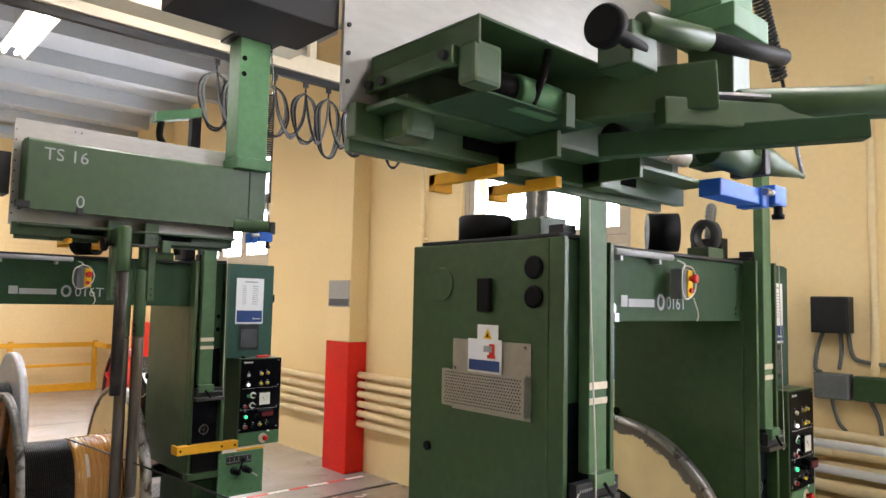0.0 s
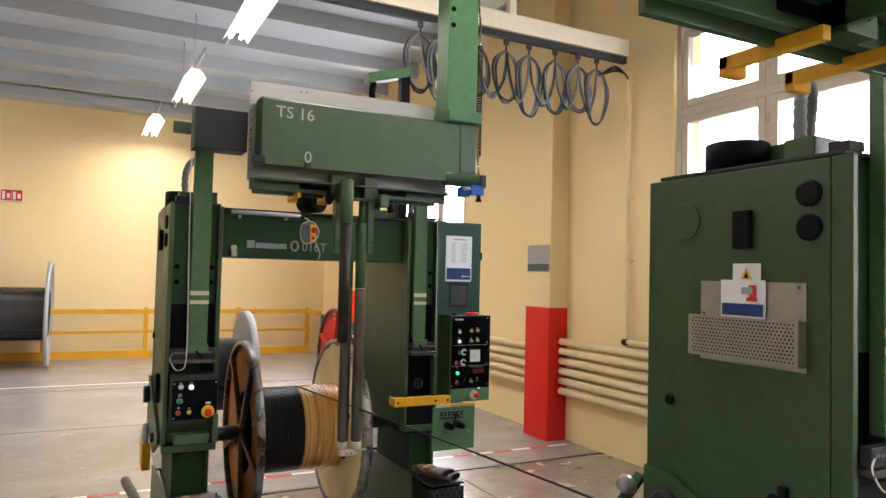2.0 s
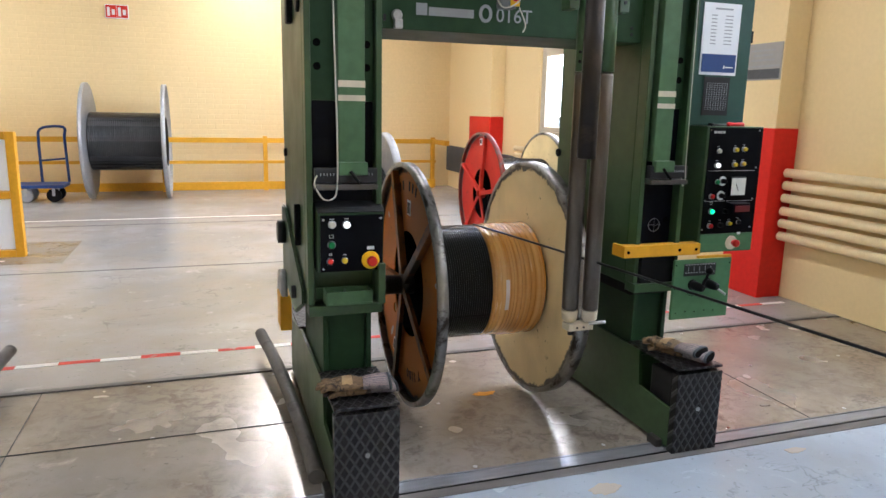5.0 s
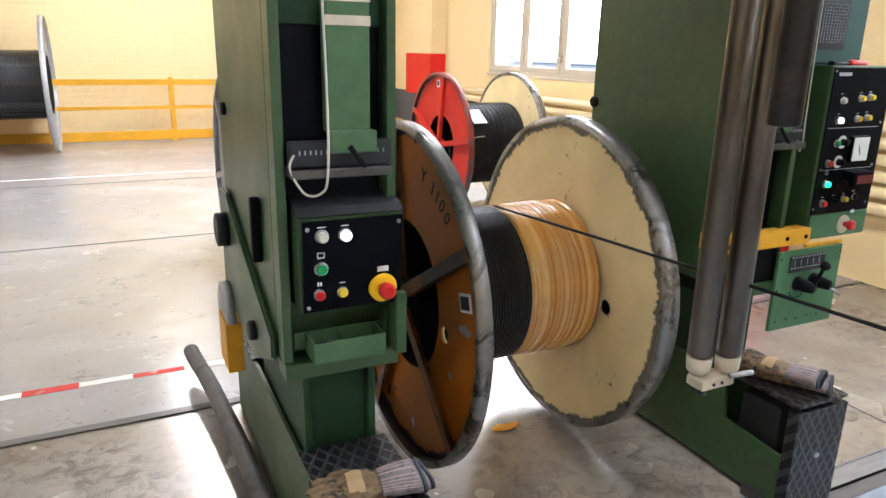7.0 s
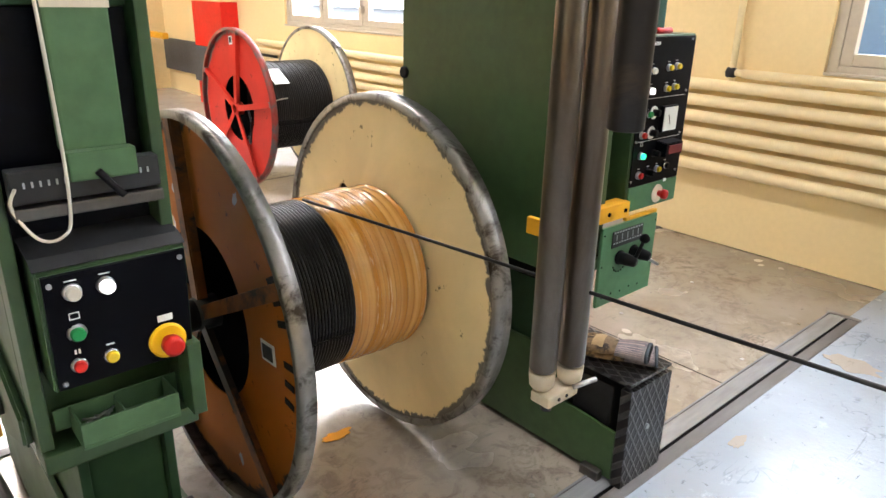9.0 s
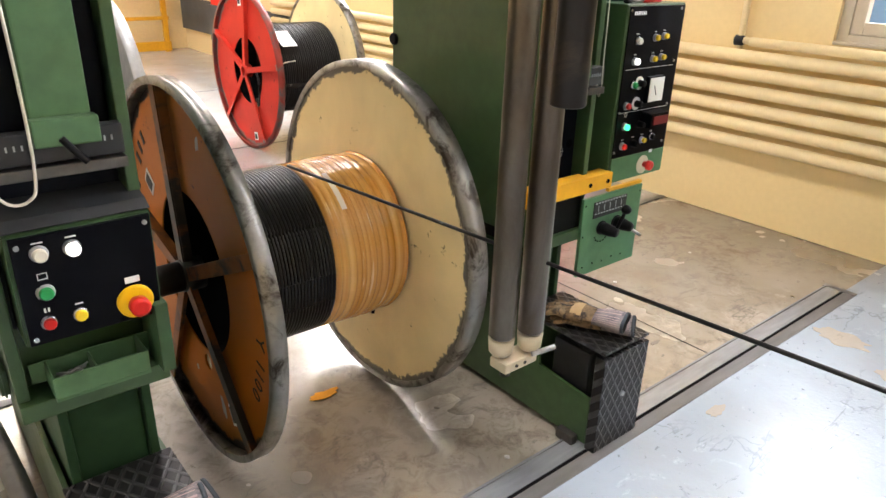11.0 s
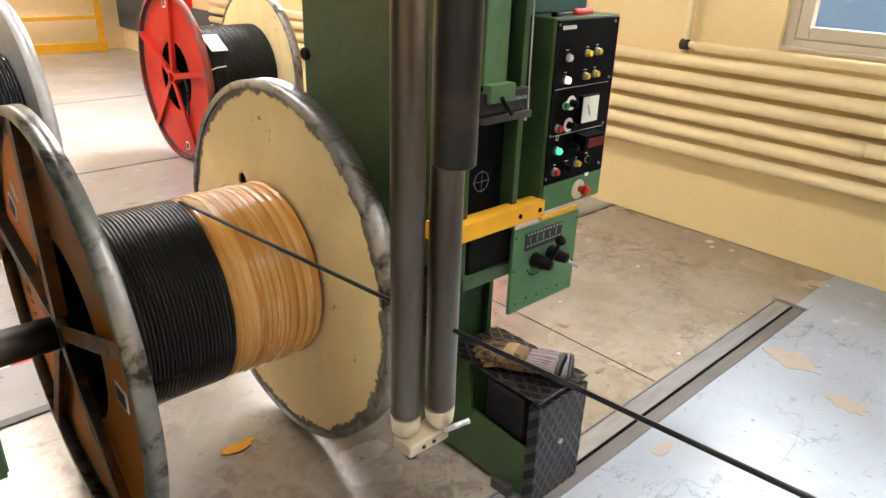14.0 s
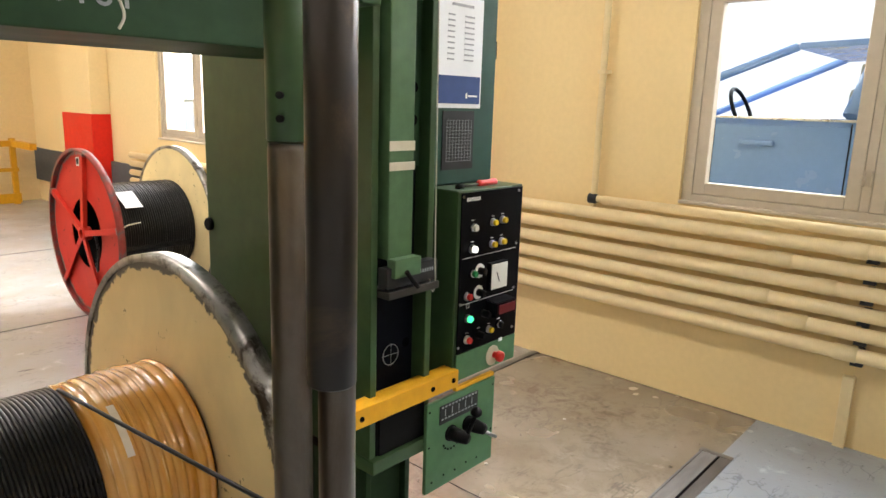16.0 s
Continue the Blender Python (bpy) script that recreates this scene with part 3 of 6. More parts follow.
        Q("wiper_block", box(x0 - 0.03, x0 - 0.002, 5.80, 5.87, 0.0, 0.035, 0.004), STEEL_DARK, foot)
        ped = Q("pedestal", box(x0 + 0.041, x1 - 0.036, 6.13, 6.62, 0.11, 0.654, 0.004), GREEN_DARK_SHADED, m)
        Q("pedestal_cheek", [box(x0 + 0.02, x0 + 0.04, 6.11, 6.64, 0.11, 0.654, 0.003), box(x1 - 0.035, x1 - 0.015, 6.11, 6.64, 0.11, 0.654, 0.003)], GREEN_DARK_SHADED, ped)
        # black sheet in place of the shade down the well
        Q("well_shade_floor", box(x0 + 0.013, x1 - 0.013, 6.033, 6.70, 0.13, 0.14, 0), SHADE_BLACK, foot)
    Q("bumper_tube", tube([(2.755, 7.46, 0.105), (2.762, 7.38, 0.10), (2.79, 7.15, 0.088), (2.822, 6.7, 0.075), (2.84, 6.2, 0.07), (2.842, 5.86, 0.062)], 0.031, 14, 6), HOSE_BROWN, m, "grey-brown rubber bumper tube beside the foot")
    Q("bumper_tube", tube([(4.60, 7.46, 0.12), (4.59, 7.38, 0.112), (4.575, 7.2, 0.10), (4.56, 6.9, 0.095), (4.55, 6.6, 0.085)], 0.031, 14, 6), HOSE_BROWN, m, "grey-brown rubber bumper tube beside the foot")
    # ---- columns ----
    for x0, x1 in ((2.842, 3.115), (4.22, 4.44)):
        col = Q("column", box(x0, x1, 6.062, 6.74, 0.655, 1.94, 0.006), GREEN, m)
        for e0, e1 in ((x0, x0 + 0.022), (x1 - 0.022, x1)):
            Q("edge_rail", box(e0, e1, 6.0, 6.06, 0.67, 1.94, 0.003), GREEN, col)
        Q("front_plate", box(x0 + 0.023, x1 - 0.023, 6.035, 6.061, 1.41, 1.938, 0.002), GREEN_DARK_SHADED, col)
        Q("recess_panel", box(x0 + 0.023, x1 - 0.023, 6.046, 6.061, 0.80, 1.408, 0.002), NAVY, col, "near-black recessed panel")
        Q("lower_crosspiece", box(x0, x1, 5.985, 6.06, 0.630, 0.668, 0.004), GREEN, col)
        Q("mounting_hole", dots([(x, 6.0335, z) for x in (x0 + 0.048, x1 - 0.048) for z in (1.525, 1.605)], (0, 1, 0), 0.0135, 0.003, 18), SHADE_BLACK, col, "round black bolt hole")
        Q("column_cap", join_bm(box(x0 + 0.01, x1 - 0.01, 6.03, 6.7, 1.942, 1.955, 0.003), box(x0 + 0.03, x0 + 0.10, 6.03, 6.09, 1.956, 1.985, 0.004)), GREY_DARK, col)
    # posts that carry the traverse unit, with rulers at their feet
    for px0, px1, top in ((2.955, 3.05, 2.40), (4.262, 4.345, 2.45)):
        post = Q("lift_post", box(px0, px1, 5.985, 6.028, 1.19, top, 0.004), GREEN_LIT, m)
        Q("tape_strip", [box(px0 - 0.001, px1 + 0.001, 5.9825, 5.9845, 1.455, 1.478, 0), box(px0 - 0.001, px1 + 0.001, 5.9825, 5.9845, 1.408, 1.428, 0)], TAPE, post, "pale tape wrapped round the post")
        a, b = (2.868, 3.092) if px0 < 3.5 else (4.243, 4.424)
        ruler = Q("ruler_bar", box(a, b, 5.968, 6.0, 1.122, 1.175, 0.003), GREY_DARK, m, "dark engraved scale bar")
        Q("ruler_lip", box(a, b, 5.960, 6.03, 1.098, 1.118, 0.003), STEEL_DARK, ruler)
        marks = bmesh.new()
        n = 17
        for i in range(n):
            x = a + 0.02 + i * (b - a - 0.04) / (n - 1)
            if not px0 - 0.005 < x < px1 + 0.005:
                bm_box(marks, x - 0.0015, x + 0.0015, 5.9665, 5.9678, 1.148, 1.157)
        tagged(Q("scale_marks", marks, GREY_PRINT, ruler), kind="stuff")
        Q("pointer_clamp", box(px0 - 0.004, px1 + 0.004, 5.955, 5.984, 1.150, 1.196, 0.003), GREEN_LIT, ruler)
        Q("clamp_lever", tube([((px0 + px1) / 2 - 0.012, 5.95, 1.165), ((px0 + px1) / 2 + 0.006, 5.945, 1.140), ((px0 + px1) / 2 + 0.02, 5.94, 1.122)], 0.006, 8, 3), RUBBER, ruler, "black clamping lever")
    Q("post_cap", boxes((2.84, 2.954, 5.98, 6.02, 2.315, 2.375)), GREEN, m)
    # pull cords
    Q("pull_cord", tube([(2.935, 5.975, 2.35), (2.937, 5.97, 1.8), (2.945, 5.955, 1.3), (2.942, 5.95, 1.11), (2.925, 5.95, 1.068), (2.892, 5.955, 1.07), (2.866, 5.965, 1.12), (2.875, 5.964, 1.15)], 0.0027, 6, 6), CORD, m, "thin pale cord hanging in a loop")
    Q("pull_cord", tube([(4.405, 5.975, 2.0), (4.408, 5.97, 1.6), (4.410, 5.965, 1.2), (4.414, 5.965, 1.12), (4.405, 5.965, 1.09), (4.395, 5.97, 1.13)], 0.0018, 6, 6), CORD, m, "thin pale cord hanging down")
    # ---- cross beam ----
    beam = Q("cross_beam", box(3.117, 4.218, 6.07, 6.46, 1.668, 1.925, 0.004), GREEN_DARK_SHADED, m)
    Q("beam_lid", box(3.117, 4.218, 6.055, 6.475, 1.927, 1.94, 0.002), GREY_DARK, beam)
    Q("bolt", dots([(x, 6.066, z) for x in (3.14, 3.195, 4.17) for z in (1.70, 1.725 if x > 4 else 1.712)] + [(4.17, 6.066, 1.90)], (0, 1, 0), 0.006, 0.004), GREY_DARK, beam)
    Q("logo_bar", [box(3.258, 3.300, 6.0668, 6.0692, 1.722, 1.764, 0), box(3.306, 3.482, 6.0668, 6.0692, 1.722, 1.752, 0)], GREY_PRINT, beam, "white printed maker's mark")
    lettering("016T", 0.072, 3.572 + ox, 6.0690 + oy, 1.715, GREY_PRINT, beam)
    ringm = bmesh.new()
    for i in range(20):
        a0, a1 = 2 * math.pi * i / 20, 2 * math.pi * (i + 1) / 20
        stroke(ringm, (3.53 + 0.021 * math.cos(a0), 1.742 + 0.027 * math.sin(a0)), (3.53 + 0.021 * math.cos(a1), 1.742 + 0.027 * math.sin(a1)), 0.012, 6.0668, 6.0692)
    Q("logo_ring", ringm, GREY_PRINT, beam)
    Q("lock_pulley", join_bm(turned((3.182, 6.045, 1.715), (0, 1, 0), [(0, 0.014), (0.004, 0.02), (0.014, 0.02), (0.02, 0.012)], 20), box(3.17, 3.2, 6.035, 6.06, 1.668, 1.70, 0.003)), STEEL, beam)
    Q("light_tube", join_bm(rod((3.16, 6.03, 1.915), (3.545, 6.03, 1.915), 0.0125, 14), box(3.20, 3.215, 6.03, 6.07, 1.885, 1.92, 0.002), box(3.46, 3.475, 6.03, 6.07, 1.885, 1.92, 0.002)), GALV, beam, "grey pipe along the beam")
    pend = Q("pendant_control", box(3.56, 3.625, 5.995, 6.045, 1.755, 1.875, 0.01), GREY_BOX, m, "grey pendant box with an emergency stop")
    Q("yellow_face", box(3.598, 3.634, 5.990, 6.0, 1.765, 1.868, 0.002), YELLOW_BRIGHT, pend)
    Q("stop_button", turned((3.614, 5.99, 1.835), (0, -1, 0), [(0, 0.009), (0.012, 0.009), (0.013, 0.017), (0.026, 0.017), (0.03, 0.011)], 18), RED_KNOB, pend, "red mushroom stop button")
    Q("start_button", turned((3.614, 5.99, 1.790), (0, -1, 0), [(0, 0.010), (0.008, 0.010)], 14), RED_KNOB, pend)
    Q("pendant_cord", tube([(3.57, 6.02, 1.905), (3.59, 6.0, 1.89), (3.545, 5.985, 1.86), (3.54, 5.983, 1.79), (3.57, 5.983, 1.755), (3.625, 5.98, 1.78), (3.645, 5.983, 1.83), (3.62, 5.983, 1.875), (3.59, 6.0, 1.885)], 0.003, 6, 6), CORD, pend, "pale curled cord")
    Q("pendant_cord", tube([(3.63, 5.985, 1.76), (3.655, 5.98, 1.70), (3.645, 5.98, 1.672)], 0.0025, 6, 4), CORD, pend)
    # ---- small control box with tray on the first column ----
    off = Matrix.Translation((ox + 0.024, oy + 0.112, -0.024))
    cb = Q("control_box", prism([(5.845, 0.824), (5.832, 1.037), (5.86, 1.054), (5.953, 1.072), (5.953, 0.824)], "x", 2.850, 3.086, 0.003), GREEN, m)
    Q("box_top", prism([(5.836, 1.0425), (5.860, 1.0545), (5.953, 1.0725), (5.953, 1.0765), (5.858, 1.0585), (5.834, 1.0445)], "x", 2.848, 3.088), GREY_DARK, cb, "dusty dark top")
    Q("panel_face", prism([(5.838, 0.829), (5.8255, 1.034), (5.8305, 1.036), (5.8435, 0.829)], "x", 2.856, 3.082), BLACK, cb, "black button panel")

    def push(parent, x, y, z, r, material, name="push_button", deep=0.012):
        Q("bezel", turned((x, y, z), (0, -1, 0), [(0, r * 1.3), (0.005, r * 1.3), (0.009, r * 1.12), (0.009, r * 0.9)], 20), STEEL, parent)
        Q(name, turned((x, y - 0.002, z), (0, -1, 0), [(0, r), (deep, r), (deep + 0.002, r * 0.8)], 20), material, parent)

    push(cb, 2.897, 5.829, 1.003, 0.0115, CLEAR_LENS, "lamp_lens", 0.016)
    push(cb, 2.948, 5.829, 1.002, 0.0115, WHITE_GLOW, "lit_lamp_lens", 0.016)
    push(cb, 2.895, 5.834, 0.929, 0.012, GREEN_LENS, "green_button")
    push(cb, 2.891, 5.838, 0.869, 0.0105, RED_KNOB, "red_button")
    push(cb, 2.942, 5.838, 0.870, 0.0105, YELLOW_LENS, "yellow_button")
    Q("stop_collar", turned((3.037, 5.836, 0.868), (0, -1, 0), [(0, 0.033), (0.006, 0.033), (0.008, 0.028)], 28), YELLOW_BRIGHT, cb, "yellow stop collar")
    Q("stop_button", turned((3.037, 5.828, 0.868), (0, -1, 0), [(0, 0.012), (0.012, 0.012), (0.014, 0.0185), (0.03, 0.0185), (0.034, 0.012)], 24), RED_KNOB, cb, "red mushroom stop button")
    for mx0, mx1, my, mz0, mz1 in ((2.888, 2.906, 5.8262, 1.0215, 1.0235), (2.940, 2.957, 5.8262, 1.0215, 1.0235), (2.887, 2.903, 5.8306, 0.9645, 0.9660), (2.887, 2.903, 5.8306, 0.9535, 0.9550), (2.887, 2.8885, 5.8306, 0.955, 0.9645), (2.9015, 2.903, 5.8306, 0.955, 0.9645),
                                   (2.887, 2.890, 5.8345, 0.890, 0.898), (2.893, 2.896, 5.8345, 0.890, 0.898), (2.936, 2.949, 5.8345, 0.8905, 0.8925), (3.024, 3.050, 5.8325, 0.907, 0.919)):
        Q("printed_mark", box(mx0, mx1, my - 0.0015, my + 0.0010, mz0, mz1, 0), WHITE, cb)
    Q("screw", dots([(2.866, 5.8265, 1.020), (3.072, 5.8265, 1.022), (2.866, 5.8385, 0.840), (3.072, 5.8385, 0.842)], (0, -1, 0), 0.0045, 0.004, 10), STEEL, cb)
    tray = Q("parts_tray", box(2.876, 3.046, 5.838, 5.92, 0.702, 0.709, 0.001), GREEN_LIT, m, "green sheet tray of small steel parts")
    Q("tray_side", [box(2.876, 3.046, 5.838, 5.843, 0.7095, 0.752, 0.001), box(2.876, 2.880, 5.8435, 5.9155, 0.7095, 0.752, 0.001), box(3.042, 3.046, 5.8435, 5.9155, 0.7095, 0.752, 0.001), box(2.85, 3.07, 5.916, 5.92, 0.7095, 0.752, 0.001)], GREEN_LIT, tray)
    Q("tray_divider", box(2.952, 2.956, 5.8435, 5.9155, 0.7095, 0.746, 0.001), GREEN_LIT, tray)
    bits = bmesh.new()
    rnd = random.Random(5)
    for i in range(26):
        x, y, a = rnd.uniform(2.895, 2.94), rnd.uniform(5.86, 5.90), rnd.uniform(0, 180)
        turned_piece = rod((-0.014, 0, 0), (0.014, 0, 0), 0.0022, 6)
        turn_bm(turned_piece, pose(x, y, 0.716 + rnd.uniform(0, 0.014), 0, rnd.uniform(-20, 20), a))
        bits = join_bm(bits, turned_piece)
    tagged(Q("small_parts", bits, STEEL, tray, "loose steel pins"), kind="stuff")
    off = Matrix.Translation((ox, oy, 0))
    Q("tray_bracket", box(3.088, 3.114, 5.93, 5.984, 0.68, 0.83, 0.003), GREEN, m)
    # ---- cabinet and main control box on the other column ----
    cab = Q("cabinet", box(4.443, 4.80, 6.10, 6.60, 1.336, 1.945, 0.006), TEAL, m)
    Q("cabinet_door", box(4.455, 4.79, 6.088, 6.098, 1.345, 1.935, 0.003), TEAL, cab)
    Q("door_hinge", box(4.801, 4.81, 6.10, 6.12, 1.70, 1.75, 0.002), RUBBER, cab)
    off = Matrix.Translation((ox - 0.015, oy, 0))
    sheet = Q("notice_sheet", box(4.543, 4.735, 6.0845, 6.0872, 1.556, 1.853, 0), PAPER, cab, "white laminated notice with a blue foot")
    Q("blue_foot", box(4.551, 4.727, 6.0818, 6.084, 1.568, 1.643, 0), BLUE_PRINT, sheet)
    rows = bmesh.new()
    for i in range(9):
        z = 1.80 - i * 0.0145
        bm_box(rows, 4.585, 4.612, 6.0828, 6.0843, z, z + 0.004)
        bm_box(rows, 4.655, 4.695, 6.0828, 6.0843, z, z + 0.004)
    bm_box(rows, 4.60, 4.69, 6.0828, 6.0843, 1.826, 1.833)
    Q("print_rows", rows, GREY_PRINT, sheet)
    Q("print_mark", boxes((4.675, 4.715, 6.0808, 6.0816, 1.587, 1.592), (4.664, 4.671, 6.0808, 6.0816, 1.583, 1.597), bevel=0), WHITE, sheet)
    chart = Q("chart_plate", box(4.575, 4.71, 6.0845, 6.0872, 1.385, 1.548, 0), GREY_DARK, cab, "dark engraved chart plate")
    grid = bmesh.new()
    for i in range(13):
        z = 1.408 + i * 0.0095
        bm_box(grid, 4.59, 4.697, 6.0830, 6.0843, z, z + 0.0008)
    for i in range(9):
        x = 4.59 + i * 0.0133
        bm_box(grid, x, x + 0.0008, 6.0822, 6.0829, 1.408, 1.523)
    Q("chart_grid", grid, GREY_PRINT, chart)
    off = Matrix.Translation((ox, oy, 0))
    X0, X1, Z0, Z1, FY = 4.522, 4.818, 0.792, 1.340, 5.988
    cp = Q("main_control_box", box(X0, X1, FY, 6.22, Z0, Z1, 0.004), GREEN, m, "green control box with a black button panel")
    Q("panel_face", box(X0 + 0.012, X1 - 0.004, FY - 0.004, FY - 0.001, 0.877, Z1 - 0.006, 0.001), BLACK, cp, "black button panel")
    Q("green_strip", box(X0 + 0.012, X1 - 0.004, FY - 0.004, FY - 0.001, Z0 + 0.005, 0.874, 0.001), GREEN_LIGHT_LIT, cp)

    def at(u, v):
        return X0 + 0.005 + u * (X1 - X0 - 0.016), Z1 - v * (Z1 - Z0)
    for u, v, mt in ((0.2, 0.19, CLEAR_LENS), (0.2, 0.30, WHITE_GLOW), (0.52, 0.18, YELLOW_LENS), (0.68, 0.175, YELLOW_LENS), (0.52, 0.295, YELLOW_LENS), (0.68, 0.29, YELLOW_LENS),
                     (0.22, 0.43, GREEN_LENS), (0.15, 0.545, RED_KNOB), (0.17, 0.665, GREEN_GLOW), (0.17, 0.78, RED_KNOB), (0.53, 0.765, YELLOW_LENS), (0.70, 0.755, RUBBER)):
        x, z = at(u, v)
        push(cp, x, FY - 0.004, z, 0.0095 if mt is not YELLOW_LENS else 0.0085, mt, "push_button", 0.014)
    for u, v in ((0.34, 0.425), (0.33, 0.54)):
        x, z = at(u, v)
        Q("dial_ring", turned((x, FY - 0.0045, z), (0, -1, 0), [(0, 0.0205), (0.0015, 0.0205)], 24), WHITE, cp, "white dial scale")
        Q("dial_knob", turned((x, FY - 0.006, z), (0, -1, 0), [(0, 0.011), (0.02, 0.010), (0.022, 0.007)], 18), RUBBER, cp, "black knob")
    for u, v in ((0.43, 0.665), (0.36, 0.775)):
        x, z = at(u, v)
        Q("dial_knob", turned((x, FY - 0.004, z), (0, -1, 0), [(0, 0.012), (0.018, 0.010), (0.026, 0.008)], 18), RUBBER, cp, "black knob")
    (xa, za), (xb, zb) = at(0.47, 0.535), at(0.73, 0.40)
    meter = Q("meter", box(xa - 0.004, xb + 0.004, FY - 0.02, FY - 0.0045, za - 0.004, zb + 0.004, 0.003), BLACK, cp)
    Q("meter_dial", box(xa, xb, FY - 0.0225, FY - 0.0204, za, zb, 0), METER, cp, "pale meter face")
    nd = bmesh.new()
    stroke(nd, (xa + 0.035, za + 0.02), (xa + 0.022, za + 0.05), 0.0025, FY - 0.0236, FY - 0.0228)
    Q("meter_needle", nd, BLACK, cp)
    (xa, za), (xb, zb) = at(0.46, 0.685), at(0.80, 0.60)
    Q("display_housing", prism([(FY - 0.045, za + 0.004), (FY - 0.045, zb), (FY - 0.0045, zb + 0.004), (FY - 0.0045, za - 0.002)], "x", xa, xb, 0.002), BLACK, cp, "black display housing")
    Q("display", box(xa + 0.012, xb - 0.006, FY - 0.048, FY - 0.0456, za + 0.012, zb - 0.008, 0), RED_DIGITS, cp, "dark red number display")
    lines = bmesh.new()
    for v in (0.345, 0.585):
        (xa, za), (xb, _) = at(0.06, v), at(0.94, v)
        bm_box(lines, xa, xb, FY - 0.0052, FY - 0.0043, za, za + 0.0012)
    for u, v in ((0.2, 0.155), (0.2, 0.265), (0.52, 0.15), (0.68, 0.145), (0.52, 0.265), (0.68, 0.26), (0.17, 0.745), (0.36, 0.74), (0.53, 0.735), (0.70, 0.725)):
        x, z = at(u, v)
        bm_box(lines, x - 0.006, x + 0.006, FY - 0.0052, FY - 0.0043, z, z + 0.0016)
    x, z = at(0.17, 0.61)
    for b4 in ((x - 0.006, x + 0.006, z, z + 0.0014), (x - 0.006, x + 0.006, z + 0.012, z + 0.0134), (x - 0.006, x - 0.0046, z, z + 0.013), (x + 0.0046, x + 0.006, z, z + 0.013)):
        bm_box(lines, b4[0], b4[1], FY - 0.0052, FY - 0.0043, b4[2], b4[3])
    x, z = at(0.10, 0.055)
    for i in range(7):
        bm_box(lines, x + i * 0.0085, x + i * 0.0085 + 0.0055, FY - 0.0052, FY - 0.0043, z, z + 0.010)
    tagged(Q("panel_print", lines, WHITE, cp), kind="stuff")
    Q("screw", dots([(at(u, v)[0], FY - 0.004, at(u, v)[1]) for u, v in ((0.04, 0.03), (0.95, 0.03), (0.95, 0.32), (0.05, 0.58), (0.94, 0.57), (0.04, 0.81), (0.95, 0.80))], (0, -1, 0), 0.004, 0.003, 10), STEEL, cp)
    x, z = at(0.62, 0.925)
    Q("stop_collar", turned((x, FY - 0.0045, z), (0, -1, 0), [(0, 0.031), (0.002, 0.031)], 28), TAPE, cp, "pale yellow stop label")
    Q("stop_button", turned((x + 0.008, FY - 0.006, z), (0, -1, 0), [(0, 0.010), (0.014, 0.010), (0.016, 0.017), (0.028, 0.016), (0.031, 0.010)], 22), RED_KNOB, cp, "worn red mushroom button")
    Q("stop_sticker", box(x + 0.028, x + 0.045, FY - 0.0055, FY - 0.0043, z + 0.036, z + 0.046, 0), PAPER, cp)
    Q("warning_bar", join_bm(box(4.145, 4.527, 5.968, 5.986, 0.79, 0.840, 0.002), box(4.145, 4.163, 5.9855, 6.06, 0.79, 0.840, 0.002), box(4.145, 4.527, 5.9855, 6.02, 0.832, 0.840, 0.001)), YELLOW, m, "yellow painted guard bar")
    Q("warning_bar", box(4.5285, 4.705, 5.976, 5.990, 0.770, 0.7815, 0.002), YELLOW, m, "yellow painted guard bar under the box")
    Q("bolt", dots([(x, 5.965, 0.814) for x in (4.165, 4.42, 4.505)], (0, 1, 0), 0.007, 0.004), SHADE_BLACK, m)
    lv = Q("valve_plate", box(4.405, 4.705, 5.972, 5.984, 0.50, 0.768, 0.003), GREEN_LIGHT_LIT, m, "light green valve plate")
    lab = Q("lever_label", box(4.455, 4.62, 5.968, 5.9715, 0.695, 0.750, 0.001), GREY_DARK, lv, "dark engraved lever label")
    tick = bmesh.new()
    for i in range(11):
        bm_box(tick, 4.460 + i * 0.0145, 4.468 + i * 0.0145, 5.9668, 5.9679, 0.743, 0.748)
        bm_box(tick, 4.460 + i * 0.0145, 4.468 + i * 0.0145, 5.9668, 5.9679, 0.708, 0.712)
        if i % 2:
            bm_box(tick, 4.460 + i * 0.0145, 4.4625 + i * 0.0145, 5.9668, 5.9679, 0.717, 0.737)
    Q("label_marks", tick, GREY_PRINT, lv)
    for x, z in ((4.505, 0.655), (4.58, 0.658)):
        Q("lever_boss", join_bm(turned((x, 5.971, z), (0, -1, 0), [(0, 0.024), (0.004, 0.024)], 22), turned((x, 5.971, z), (0.25, -1, -0.1), [(0, 0.021), (0.03, 0.020), (0.055, 0.016), (0.06, 0.010)], 20)), RUBBER, lv, "dark lever boss")
    Q("ball_lever", join_bm(rod((4.518, 5.925, 0.65), (4.535, 5.905, 0.728), 0.006, 10), turned((4.535, 5.905, 0.715), (0, 0, 1), [(0, 0.004), (0.004, 0.012), (0.012, 0.017), (0.02, 0.016), (0.028, 0.009), (0.031, 0.002)], 18)), RUBBER, lv, "black ball lever")
    Q("pin_lever", rod((4.59, 5.93, 0.65), (4.632, 5.905, 0.620), 0.0055, 10), STEEL, lv, "bright steel pin")
